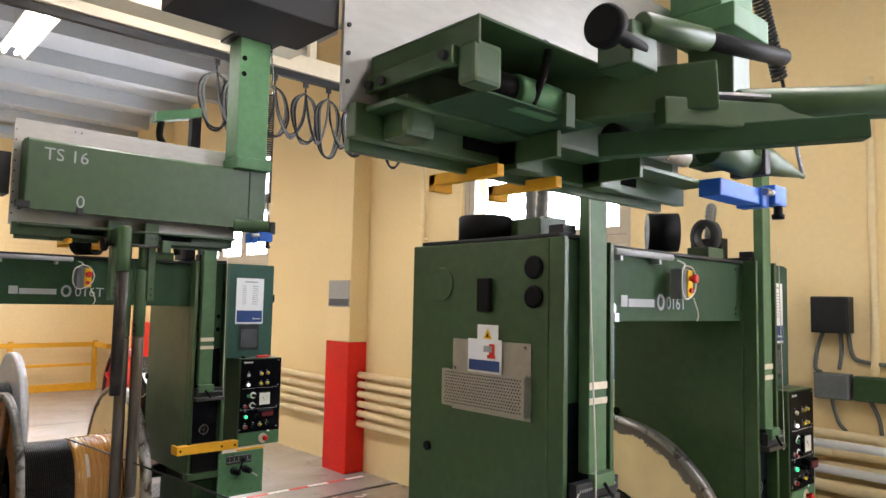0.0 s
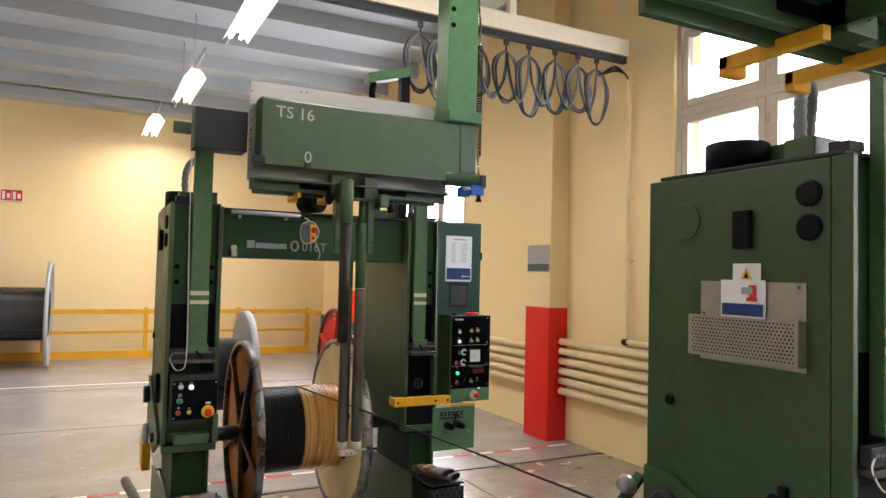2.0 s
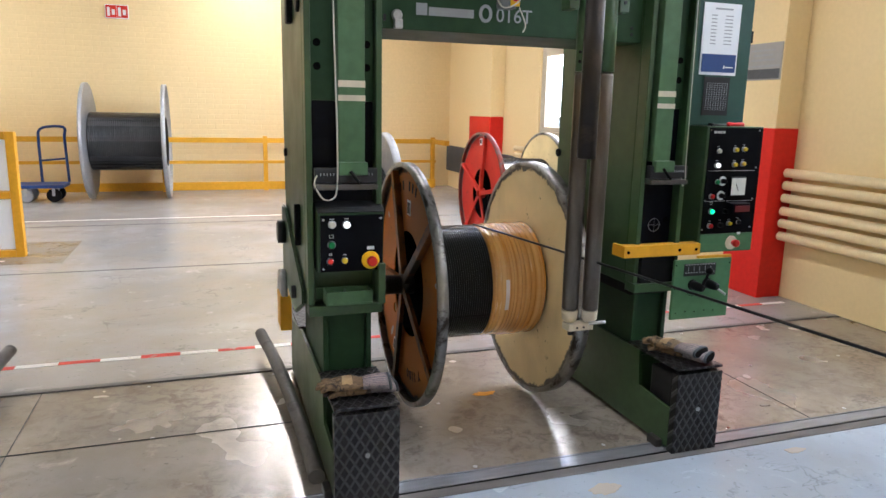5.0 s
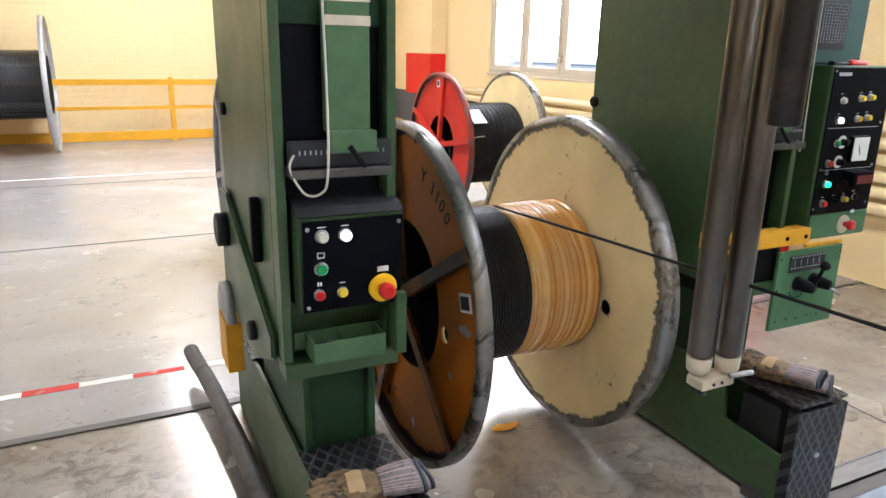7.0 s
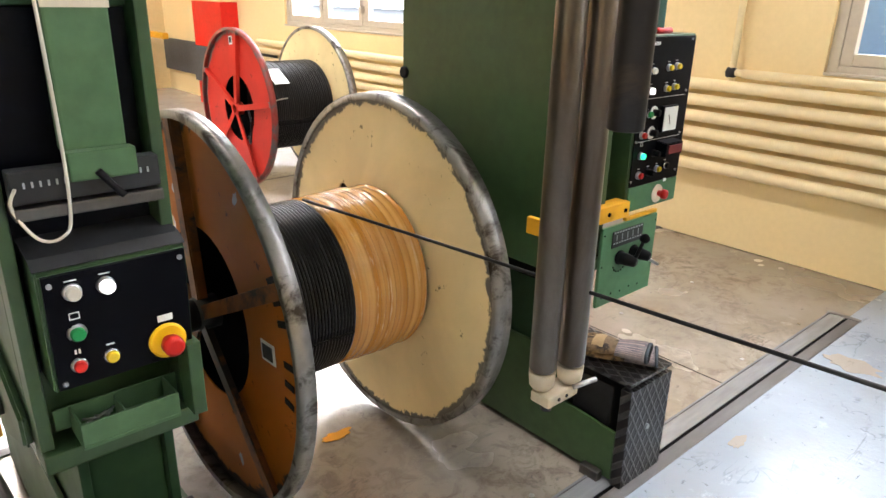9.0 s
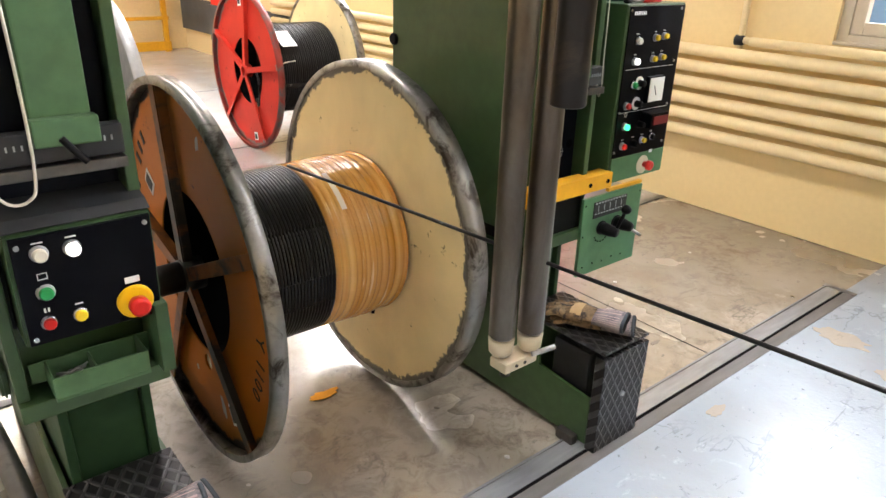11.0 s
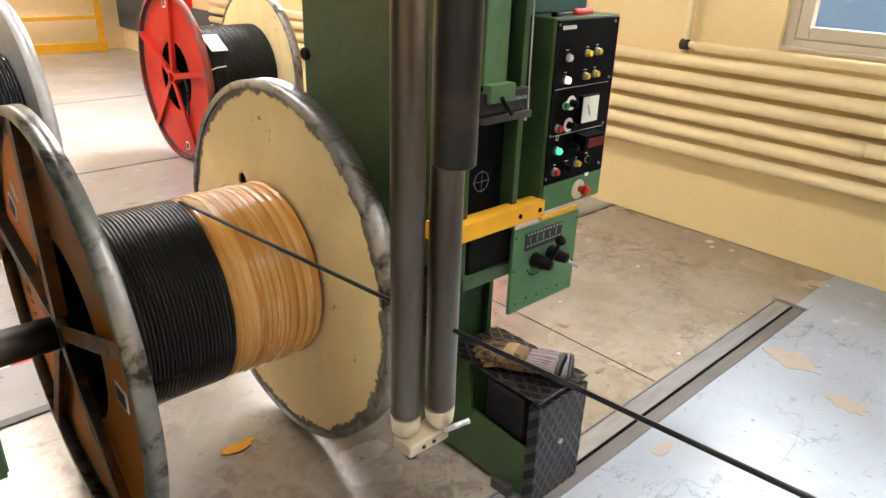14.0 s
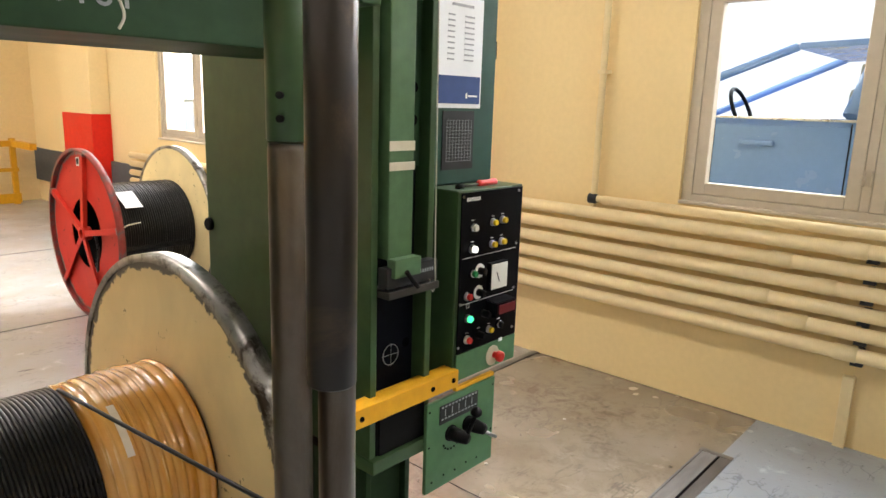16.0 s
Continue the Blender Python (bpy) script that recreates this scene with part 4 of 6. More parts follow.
    Q("plate_holes", dots([(4.43 + i * 0.05, 5.9705, 0.53 + 0.004 * (i % 2)) for i in range(5)] + [(4.415, 5.9705, 0.745), (4.695, 5.9705, 0.745), (4.695, 5.9705, 0.60), (4.415, 5.9705, 0.64)] + [(4.51 + 0.035 * math.cos(a / 5), 5.9705, 0.635 - 0.03 * math.sin(a / 5)) for a in range(0, 16, 2)], (0, 1, 0), 0.0032, 0.002, 8), SHADE_BLACK, lv)
    Q("lower_housing", join_bm(prism([(6.0, 0.79), (6.0, 0.66), (6.06, 0.60), (6.4, 0.60), (6.4, 0.79)], "x", 4.25, 4.435, 0.006)), RUBBER, m, "black lower housing")
    cross = bmesh.new()
    for i in range(20):
        a0, a1 = 2 * math.pi * i / 20, 2 * math.pi * (i + 1) / 20
        stroke(cross, (4.335 + 0.028 * math.cos(a0), 0.914 + 0.028 * math.sin(a0)), (4.335 + 0.028 * math.cos(a1), 0.914 + 0.028 * math.sin(a1)), 0.0014, 6.0445, 6.0458)
    stroke(cross, (4.303, 0.914), (4.367, 0.914), 0.0009, 6.0445, 6.0458)
    stroke(cross, (4.335, 0.882), (4.335, 0.946), 0.0009, 6.0438, 6.0444)
    Q("panel_hole", dots([(4.392, 6.0452, 0.935)], (0, 1, 0), 0.013, 0.002, 18), SHADE_BLACK, m, "round black hole")
    Q("target_mark", cross, GREY_PRINT, m)
    # ---- details on the outer side and top ----
    Q("side_cover", turned((2.8415, 6.57, 1.792), (-1, 0, 0), [(0, 0.062), (0.004, 0.06)], 32), GREEN, m, "round flush side cover")
    Q("side_handle", [box(2.818, 2.8415, 6.305, 6.365, 1.695, 1.812, 0.006), box(2.818, 2.8415, 6.18, 6.205, 0.86, 1.02, 0.006)], RUBBER, m, "black slotted handle")
    for y, z, r in ((6.122, 1.845, 0.038), (6.122, 1.75, 0.038), (6.63, 1.19, 0.018), (6.23, 0.97, 0.018)):
        Q("rubber_plug", turned((2.8415, y, z), (-1, 0, 0), [(0, r), (0.008, r), (0.012, r * 0.8)], 24), RUBBER, m, "round dark rubber plug")
    Q("rubber_plug", turned((4.2195, 6.725, 1.183), (-1, 0, 0), [(0, 0.02), (0.008, 0.02), (0.012, 0.016)], 20), RUBBER, m, "round dark rubber plug")
    piv = Q("pivot_cover", prism([(6.05, 0.66), (6.05, 0.72), (6.40, 0.85), (6.62, 0.95), (6.74, 0.95), (6.74, 0.62), (6.30, 0.56)], "x", 2.824, 2.8395, 0.006), GREEN, m)
    for y, z, r, dp in ((6.62, 0.84, 0.05, 0.03), (6.25, 0.66, 0.026, 0.014), (6.66, 0.56, 0.10, 0.024)):
        Q("pivot_disc", turned((2.8235, y, z), (-1, 0, 0), [(0, r), (dp, r), (dp + 0.003, r * 0.85)], 26), GREY_DARK if r < 0.09 else GALV, piv)
    Q("yellow_bracket", box(2.79, 2.84, 6.56, 6.70, 0.40, 0.56, 0.004), YELLOW, m)
    Q("motor", turned((2.955, 6.46, 1.956), (0, 0, 1), [(0, 0.10), (0.085, 0.10), (0.09, 0.095), (0.09, 0.088), (0.02, 0.085)], 36), RUBBER, m, "black round motor housing")
    Q("gear_block", join_bm(box(3.00, 3.11, 6.20, 6.40, 1.956, 2.035, 0.005), box(2.90, 2.98, 6.15, 6.25, 1.956, 2.02, 0.005)), GREEN, m)
    Q("gear_block", box(4.20, 4.27, 6.15, 6.3, 1.956, 2.05, 0.005), GREY_DARK, m)
    for x in (3.04, 4.33):
        Q("cable_conduit", tube([(x - 0.10, 6.22, 1.95), (x - 0.105, 6.22, 2.12), (x - 0.07, 6.23, 2.20), (x - 0.01, 6.25, 2.20), (x + 0.03, 6.28, 2.12), (x + 0.035, 6.3, 1.96)], lambda s: 0.019 + 0.0022 * math.cos(s * 300), 10, 14), HOSE, m, "ribbed grey cable conduit")
    Q("beam_roller", turned((3.60, 6.17, 2.025), (0.62, -0.78, 0), [(0, 0.078), (0.12, 0.078), (0.12, 0.070), (0.01, 0.066)], 36), RUBBER, m, "black open drum on the beam")
    Q("beam_ring", turned((4.04, 6.16, 2.045), (1, -0.35, 0), [(0, 0.05), (0, 0.075), (0.045, 0.075), (0.045, 0.05), (0, 0.05)], 32, False), GREY_DARK, m)
    Q("beam_block", box(3.98, 4.12, 6.10, 6.20, 1.941, 1.99, 0.004), GREEN, m)
    if leaflet:
        hold = Q("leaflet_holder", join_bm(box(2.8385, 2.8412, 6.13, 6.50, 1.345, 1.595, 0), box(2.805, 2.8075, 6.13, 6.52, 1.362, 1.487, 0), box(2.8076, 2.838, 6.13, 6.52, 1.359, 1.362, 0),
                                           box(2.8076, 2.838, 6.13, 6.1325, 1.362, 1.487, 0), box(2.8076, 2.838, 6.5175, 6.52, 1.362, 1.487, 0)), STAINLESS, m, "stainless perforated leaflet holder")
        holes = bmesh.new()
        for i in range(29):
            for k in range(11):
                lathe(holes, (2.8048, 6.145 + i * 0.0125 + (k % 2) * 0.006, 1.372 + k * 0.0105), (-1, 0, 0), [(0, 0.0031), (0.0004, 0.0031)], 6)
        Q("perforation", holes, SHADE_BLACK, hold, "rows of round holes")
        card = Q("safety_card", box(2.832, 2.8345, 6.255, 6.415, 1.475, 1.60, 0), PAPER, hold, "white safety card with a blue foot")
        Q("blue_foot", box(2.8295, 2.8315, 6.262, 6.408, 1.492, 1.528, 0), BLUE_PRINT, hold)
        Q("card_picture", join_bm(box(2.8295, 2.8315, 6.285, 6.31, 1.545, 1.585, 0), box(2.8288, 2.8294, 6.28, 6.318, 1.536, 1.548, 0)), SIGN_RED, hold, "red and grey pictogram")
        Q("card_picture", box(2.8280, 2.8287, 6.296, 6.335, 1.557, 1.578, 0), GREY_PRINT, hold)
        Q("warning_card", box(2.8375, 2.838, 6.275, 6.375, 1.597, 1.65, 0), PAPER, hold)
        Q("warning_triangle", prism([(6.305, 1.602), (6.345, 1.602), (6.325, 1.637)], "x", 2.8360, 2.8370), YELLOW_BRIGHT, hold, "yellow warning triangle")
        Q("triangle_mark", prism([(6.317, 1.607), (6.333, 1.607), (6.325, 1.622)], "x", 2.8352, 2.8358), BLACK, hold)
        Q("rivet", dots([(2.836, 6.15, 1.58), (2.836, 6.485, 1.58), (2.836, 6.15, 1.49), (2.836, 6.485, 1.49)], (-1, 0, 0), 0.006, 0.004, 12), STEEL, hold)
    return m

# ---------- the machines ----------
M1 = pay_off(0, 0, "green steel portal reel stand holding a half-wound cable reel")
M2 = pay_off(DX, DY, "green steel portal reel stand with a perforated leaflet holder", leaflet=True)
M3 = pay_off(-3.10, 0, "green steel portal reel stand standing empty beside the bay")


def radial_mat(name, inner, edge, r0, r1, rough=0.5):
    """Paint that is chipped away towards the rim, about the local x axis."""
    m, t, b = node_mat(name, rough)
    tc = t.nodes.new("ShaderNodeTexCoord")
    mp = t.nodes.new("ShaderNodeMapping")
    mp.inputs["Scale"].default_value = (0, 1, 1)
    ln = t.nodes.new("ShaderNodeVectorMath")
    ln.operation = "LENGTH"
    t.links.new(tc.outputs["Object"], mp.inputs[0])
    t.links.new(mp.outputs[0], ln.inputs[0])
    ad = t.nodes.new("ShaderNodeMath")
    ad.operation = "MULTIPLY_ADD"
    t.links.new(noise_tex(t, 13, 8, (1, 1, 1), 0.6, 0.7), ad.inputs[0])
    ad.inputs[1].default_value = 0.10
    t.links.new(ln.outputs["Value"], ad.inputs[2])
    dark = tuple(c * 0.8 for c in inner)
    base = mix(t, ramp(t, noise_tex(t, 3.0, 6, (1, 1, 1), 0.5), 0.35, 0.7), dark, inner)
    base = mix(t, ramp(t, noise_tex(t, 20, 7, (1, 1, 1), 0.4, 0.62), 0.655, 0.68), base, tuple(c * 0.3 for c in inner))
    t.links.new(mix(t, ramp(t, ad.outputs[0], r0 + 0.05, r1 + 0.05), base, edge), b.inputs["Base Color"])
    b.inputs["Specular IOR Level"].default_value = 0.18
    bump(t, b, noise_tex(t, 30, 5), 0.15)
    return m


CREAM_WORN = radial_mat("cream_chipped_paint", (0.82, 0.665, 0.375), (0.13, 0.12, 0.105), 0.521, 0.525)
CREAM_CLEAN = radial_mat("cream_edge_worn_paint", (0.80, 0.66, 0.37), (0.20, 0.18, 0.15), 0.572, 0.578)
SPOKE_RUST = paint("rusty_scuffed_spoke", (0.26, 0.085, 0.015), 0.45, worn=(0.035, 0.028, 0.022), wear=0.46, vary=0.4, big=4.0, fine=14, spread=0.1)
ORANGE_WORN = radial_mat("rusty_orange_paint", (0.50, 0.145, 0.008), (0.03, 0.022, 0.018), 0.512, 0.520)
RED_WORN = radial_mat("red_chipped_paint", (0.60, 0.035, 0.02), (0.20, 0.16, 0.15), 0.545, 0.56)


def torus(x, r, minor, n=56, k=8):
    bm = bmesh.new()
    rows = []
    for i in range(n):
        a = 2 * math.pi * i / n
        rows.append([bm.verts.new((x + minor * math.cos(2 * math.pi * j / k), (r + minor * math.sin(2 * math.pi * j / k)) * math.cos(a), (r + minor * math.sin(2 * math.pi * j / k)) * math.sin(a))) for j in range(k)])
    for i in range(n):
        for j in range(k):
            f = bm.faces.new((rows[i][j], rows[(i + 1) % n][j], rows[(i + 1) % n][(j + 1) % k], rows[i][(j + 1) % k]))
            f.smooth = True
    return bm


def annulus(x0, x1, r0, r1, c, n=64):
    return turned((x0, c[1], c[2]), (1, 0, 0), [(0, r0), (0, r1), (x1 - x0, r1), (x1 - x0, r0), (0, r0)], n, False)


def pierced_plate(x0, x1, r0, r1, c, holes, n=72):
    """A flat ring (or disc where r0 is 0) across the x axis with round holes at (angle from the top towards -y, radius, hole radius)."""
    bm = bmesh.new()
    edges = []

    def loop(cy, cz, r, k):
        vs = [bm.verts.new((x0, cy + r * math.cos(2 * math.pi * i / k), cz + r * math.sin(2 * math.pi * i / k))) for i in range(k)]
        edges.extend(bm.edges.new((vs[i], vs[(i + 1) % k])) for i in range(k))

    loop(c[1], c[2], r1, n)
    if r0:
        loop(c[1], c[2], r0, n)
    for ang, rr, hr in holes:
        loop(c[1] - rr * math.sin(radians(ang)), c[2] + rr * math.cos(radians(ang)), hr, 20)
    bmesh.ops.triangle_fill(bm, edges=edges, use_beauty=True, normal=(1, 0, 0))
    got = bmesh.ops.extrude_face_region(bm, geom=list(bm.faces))
    for v in [g for g in got["geom"] if isinstance(g, bmesh.types.BMVert)]:
        v.co.x = x1
    return bm


def steel_reel(name, c, half, R, wind_r, web, inner_web, label, turns, spokes=6, film=False, category="cable reel", group="cable reels", wind_mat=None, rim=None, phase=18.0, hole=None):
    """A steel cable reel on an axis along x: spoked outer flange to the west, flat inner faces, a winding."""
    rim = rim or RIM
    cx, cy, cz = c
    xw, xe = cx - half, cx + half
    ob = thing(name, c, label, category, group)
    holes = [(hole, 0.29, 0.026)] if hole else []
    wf = part("outer_flange", pierced_plate(xw + 0.014, xw + 0.020, 0.247, R - 0.012, c, holes), web, ob, "spoked painted flange")
    part("flange_rim", annulus(xw - 0.018, xw + 0.024, R - 0.022, R, c), rim, wf, "worn bare steel rim")
    # black lining and end disc paint the shade inside the open barrel
    part("barrel_shade_lining", turned((xw + 0.018, cy, cz), (1, 0, 0), [(0, 0.2468), (0.20, 0.243), (0.20, 0.05)], 40, False), SHADE_BLACK, wf)
    part("barrel_shade_end", turned((xw + 0.2, cy, cz), (1, 0, 0), [(0, 0.242), (0.01, 0.242)], 40), SHADE_BLACK, wf)
    part("inner_face", pierced_plate(xw + 0.0205, xw + 0.026, 0.248, R - 0.02, c, holes), inner_web, wf)
    for i in range(spokes):
        bm = join_bm(box(-0.0125, 0.0125, -0.020, -0.014, 0.045, R - 0.023, 0.001), box(-0.018, -0.013, -0.020, 0.020, 0.045, R - 0.023, 0.001))
        turn_bm(bm, Matrix.Translation((xw, cy, cz)) @ Matrix.Rotation(2 * math.pi * i / spokes + radians(phase), 4, "X"))
        part("spoke", bm, SPOKE_RUST if film else web, wf)
    part("hub", turned((xw - 0.024, cy, cz), (1, 0, 0), [(0, 0.034), (0, 0.048), (0.06, 0.048), (0.06, 0.034), (0, 0.034)], 28, False), STEEL_DARK if film else web, wf)
    ef = part("far_flange", pierced_plate(xe - 0.036, xe - 0.030, 0.0, R - 0.012, c, holes), inner_web, ob, "flat flange with chipped paint")
    part("flange_rim", annulus(xe - 0.040, xe + 0.018, R - 0.022, R, c), RIM if rim is RED_RIM else rim, ef, "worn bare steel rim")
    # added black disc and blackened drum put shade behind holes and turns
    part("far_shade_disc", turned((xe - 0.012, cy, cz), (1, 0, 0), [(0, 0.36), (0.006, 0.36)], 48), SHADE_BLACK, ef)
    part("drum", turned((xw + 0.027, cy, cz), (1, 0, 0), [(0, wind_r - 0.012), (2 * half - 0.064, wind_r - 0.012)], 48, False), SHADE_BLACK, ob)
    a, b = xw + 0.034, xe - 0.045
    end = a + (b - a) * (0.535 if film else 1.0)
    first = None
    for i in range(turns):
        x = a + (i + 0.5) * (end - a) / turns
        if first is None:
            t0 = torus(0, wind_r - 0.006, (end - a) / turns * 0.52)
            turn_bm(t0, Matrix.Translation(c))
            first = part("cable_turn", t0, wind_mat or CABLE, ob, "glossy black cable")
        else:
            o = new("cable_turn", first.data)
            o.parent = ob
        (first if i == 0 else o).location = (x - cx, 0, 0)
        s = 1 + 0.006 * math.sin(i * 2.3) * (0 if film else 1)
        (first if i == 0 else o).scale = (1, s, s)
    if film:
        # tight and slack bands of film, each a low ridge of its own width and height
        rr = random.Random(7)
        prof, edge = [(0, wind_r - 0.012), (0.002, wind_r - 0.003)], 0.004
        while edge < b - end - 0.004:
            w = min(rr.uniform(0.015, 0.032), b - end - edge)
            lift = rr.uniform(0.004, 0.0095)
            for k in range(7):
                f = k / 7
                prof.append((edge + w * f, wind_r - 0.004 + lift * math.sin(math.pi * f) ** 0.7 + 0.004 * edge / (b - end)))
            edge += w
        prof.append((b - end, wind_r - 0.01))
        fl = part("amber_wrap", turned((end, cy, cz), (1, 0, 0), prof, 96), AMBER, ob, "amber film wrapped over the cable turns")
        for k, (dx, w, th) in enumerate(((0.06, 0.018, 30),)):
            bm = bmesh.new()
            rows = []
            for i in range(7):
                ang = radians(th + i * 5)
                rows.append([bm.verts.new((end + dx + s * w, cy + (wind_r + 0.0065) * math.cos(ang), cz + (wind_r + 0.0065) * math.sin(ang))) for s in (0, 1)])
            for p, q in zip(rows, rows[1:]):
                bm.faces.new((p[0], p[1], q[1], q[0]))
            part("tape_piece", bm, TAPE, fl)
    return ob


RED_RIM = paint("scuffed_red_rim", (0.26, 0.045, 0.035), 0.42, 0.3, worn=(0.10, 0.09, 0.085), wear=0.47, fine=24, spread=0.15)
C1 = (3.6765, 6.54, 0.588)
reel = steel_reel("cable_reel", C1, 0.3205, 0.562, 0.266, ORANGE_WORN, CREAM_WORN, "turning steel reel with orange spoked flange, black cable and amber film", 29, spokes=5, film=True, phase=58.0, hole=94.8)
# barcode stickers, scrapes and stencilled marks that turn with the reel
west = [o for o in reel.children if o.name.startswith("outer_flange")][0]
RX, RY, RZ = C1
WEB = 3.370  # the outer face of the orange web


def on_reel(ang, x=0.0):
    """Places a piece built upright above the axis at an angle on the reel, turned from the top towards the camera's side."""
    return Matrix.Translation((x, RY, RZ)) @ Matrix.Rotation(radians(ang), 4, "X")


for ang, rr in ((73, 0.432), (224.5, 0.358)):
    st = part("sticker", turn_bm(box(WEB - 0.0025, WEB - 0.0005, -0.027, 0.027, rr - 0.034, rr + 0.034, 0), on_reel(ang)), PAPER, west, "white barcode sticker")
    part("sticker_print", turn_bm(box(WEB - 0.0042, WEB - 0.0028, -0.019, 0.019, rr - 0.026, rr + 0.024, 0), on_reel(ang)), GREY_DARK, west)
for ang, rr, w, h in ((84, 0.42, 0.014, 0.036), (112, 0.36, 0.010, 0.012), (170, 0.45, 0.010, 0.018), (300, 0.44, 0.012, 0.018)):
    # scrapes where the paint is gone
    bm = bmesh.new()
    rim_v = []
    for i in range(18):
        a = 2 * math.pi * i / 18
        q = 1 + 0.55 * noise.noise(Vector((math.cos(a) * 1.9 + ang, math.sin(a) * 1.9, rr)))
        rim_v.append(bm.verts.new((WEB - 0.0008, w * q * math.cos(a), rr + h * q * math.sin(a))))
    bm.faces.new(rim_v)
    part("paint_scrape", turn_bm(bm, on_reel(ang)), GALV, west, "bare grey scrape in the paint")
for k in range(7):
    if k == 3:
        continue
    bm = join_bm(box(WEB - 0.0022, WEB - 0.0006, -0.009, 0.009, 0.435, 0.478, 0))
    turn_bm(bm, on_reel(238 - k * 6.6))
    part("stencil_bar", bm, BLACK, west)
for glyph, ang in (("Y", 104.5), ("1", 114), ("1", 119), ("0", 124), ("0", 130)):
    # black stencilled letters that follow the rim
    cu = bpy.data.curves.new("stencil", "FONT")
    cu.body, cu.size, cu.align_x, cu.extrude, cu.resolution_u = glyph, 0.064, "CENTER", 0.0006, 2
    tmp = bpy.data.objects.new("tmp", cu)
    scene.collection.objects.link(tmp)
    me = bpy.data.meshes.new_from_object(tmp.evaluated_get(bpy.context.evaluated_depsgraph_get()))
    bpy.data.objects.remove(tmp)
    bm = bmesh.new()
    bm.from_mesh(me)
    out, along = Vector((0, math.cos(radians(ang)), math.sin(radians(ang)))), Vector((0, -math.sin(radians(ang)), math.cos(radians(ang))))
    turn_bm(bm, Matrix.Translation(Vector((WEB - 0.0012, RY, RZ)) + out * 0.41) @ Matrix((along, out, Vector((-1, 0, 0)))).transposed().to_4x4())
    part("stencil_letter", bm, BLACK, west)
solid("pintle_shaft", join_bm(rod((3.0, RY, RZ), (3.345, RY, RZ), 0.044, 28, 0.004), rod((3.09, RY, RZ), (3.14, RY, RZ), 0.06, 28, 0.004)), STEEL_DARK, "dark steel pintle shaft holding the reel", "shaft")
solid("pintle_shaft", rod((3.99, RY, RZ), (4.33, RY, RZ), 0.044, 28, 0.004), STEEL_DARK, "dark steel pintle shaft holding the reel", "shaft")
solid("pay_off_cable", tube([(3.690, 6.54, 0.858), (3.757, 5.58, 0.883), (3.885, 4.0, 0.908), (4.03, 2.2, 0.922), (4.17, 0.5, 0.94), (4.53, -3.98, 0.99)], 0.0046, 8, 4), CABLE, "thin black cable drawn tight off the reel", "cable")

steel_reel("cable_reel", (5.10, 3.83, 0.605), 0.327, 0.588, 0.262, ORANGE_WORN, CREAM_WORN, "steel reel with cream inner flange in the near machine", 20)
for x0, x1 in ((4.41, 4.76), (5.43, 5.74)):
    solid("pintle_shaft", rod((x0, 3.83, 0.605), (x1, 3.83, 0.605), 0.044, 24, 0.004), STEEL_DARK, "dark steel pintle shaft holding the reel", "shaft")
red = steel_reel("cable_reel", (5.365, 9.80, 0.592), 0.345, 0.592, 0.335, RED_WORN, CREAM_CLEAN, "red spoked steel reel full of black cable on the floor", 38, spokes=5, rim=RED_RIM, phase=8.0)
part("delivery_note", prism([(9.44, 0.80), (9.60, 0.89), (9.60, 0.893), (9.44, 0.803)], "x", 5.16, 5.28), PAPER, red, "white delivery note")
red_web = [o for o in red.children if o.name.startswith("outer_flange")][0]
for ang, rr in ((-6, 0.50), (172, 0.50)):
    turn = Matrix.Translation((0, 9.80, 0.592)) @ Matrix.Rotation(radians(ang), 4, "X")
    part("sticker", turn_bm(box(5.0305, 5.0325, -0.028, 0.028, rr - 0.03, rr + 0.03, 0), turn), PAPER, red_web, "white barcode sticker")
    part("sticker_print", turn_bm(box(5.0288, 5.0302, -0.018, 0.018, rr - 0.018, rr + 0.022, 0), turn), GREY_DARK, red_web)
part("cable_end", tube([(5.03, 9.66, 0.62), (5.005, 9.58, 0.60), (5.0, 9.54, 0.52), (5.0, 9.56, 0.40), (5.01, 9.60, 0.36), (5.03, 9.66, 0.40)], 0.008, 8, 5), CABLE, red_web, "loose black cable end")
part("cord_end", tube([(5.13, 9.45, 0.66), (5.16, 9.42, 0.69), (5.24, 9.41, 0.70)], 0.005, 6, 4), CORD, red)
steel_reel("cable_reel", (3.53, 9.0, 0.60), 0.33, 0.60, 0.34, GALV, GALV, "galvanised steel reel full of black cable on the floor", 40, rim=GALV)
big = steel_reel("cable_reel", (1.40, 14.75, 0.835), 0.53, 0.835, 0.415, GALV, GALV, "large galvanised reel of film-wrapped black cable by the rail", 40, rim=GALV, wind_mat=paint("film_wrapped_cable", (0.03, 0.032, 0.036), 0.25, worn=(0.16, 0.16, 0.17), wear=0.58, spread=0.2, spec=0.6))


# ---------- traverse units hung in front of the machines ----------
def traverse_unit(oy, cover, label):
    off = Matrix.Translation((0, oy, 0))

    def Q(name, bm, material, parent, label=""):
        return part(name, turn_bm(bm, off), material, parent, label)
    u = thing("traverse_unit", (3.7, 5.6 + oy, 2.05), label, "traverse unit", "traverse units")
    plate = Q("back_plate", box(3.16, 4.28, 5.628, 5.636, 2.048, 2.555, 0.001), ALU, u, "brushed aluminium back plate")
    Q("rivet", dots([(3.17, 5.6275, 2.10 + i * 0.05) for i in range(9)] + [(3.42, 5.6275, 2.53), (3.45, 5.6275, 2.53)], (0, -1, 0), 0.004, 0.003, 8), GREY_DARK, plate)
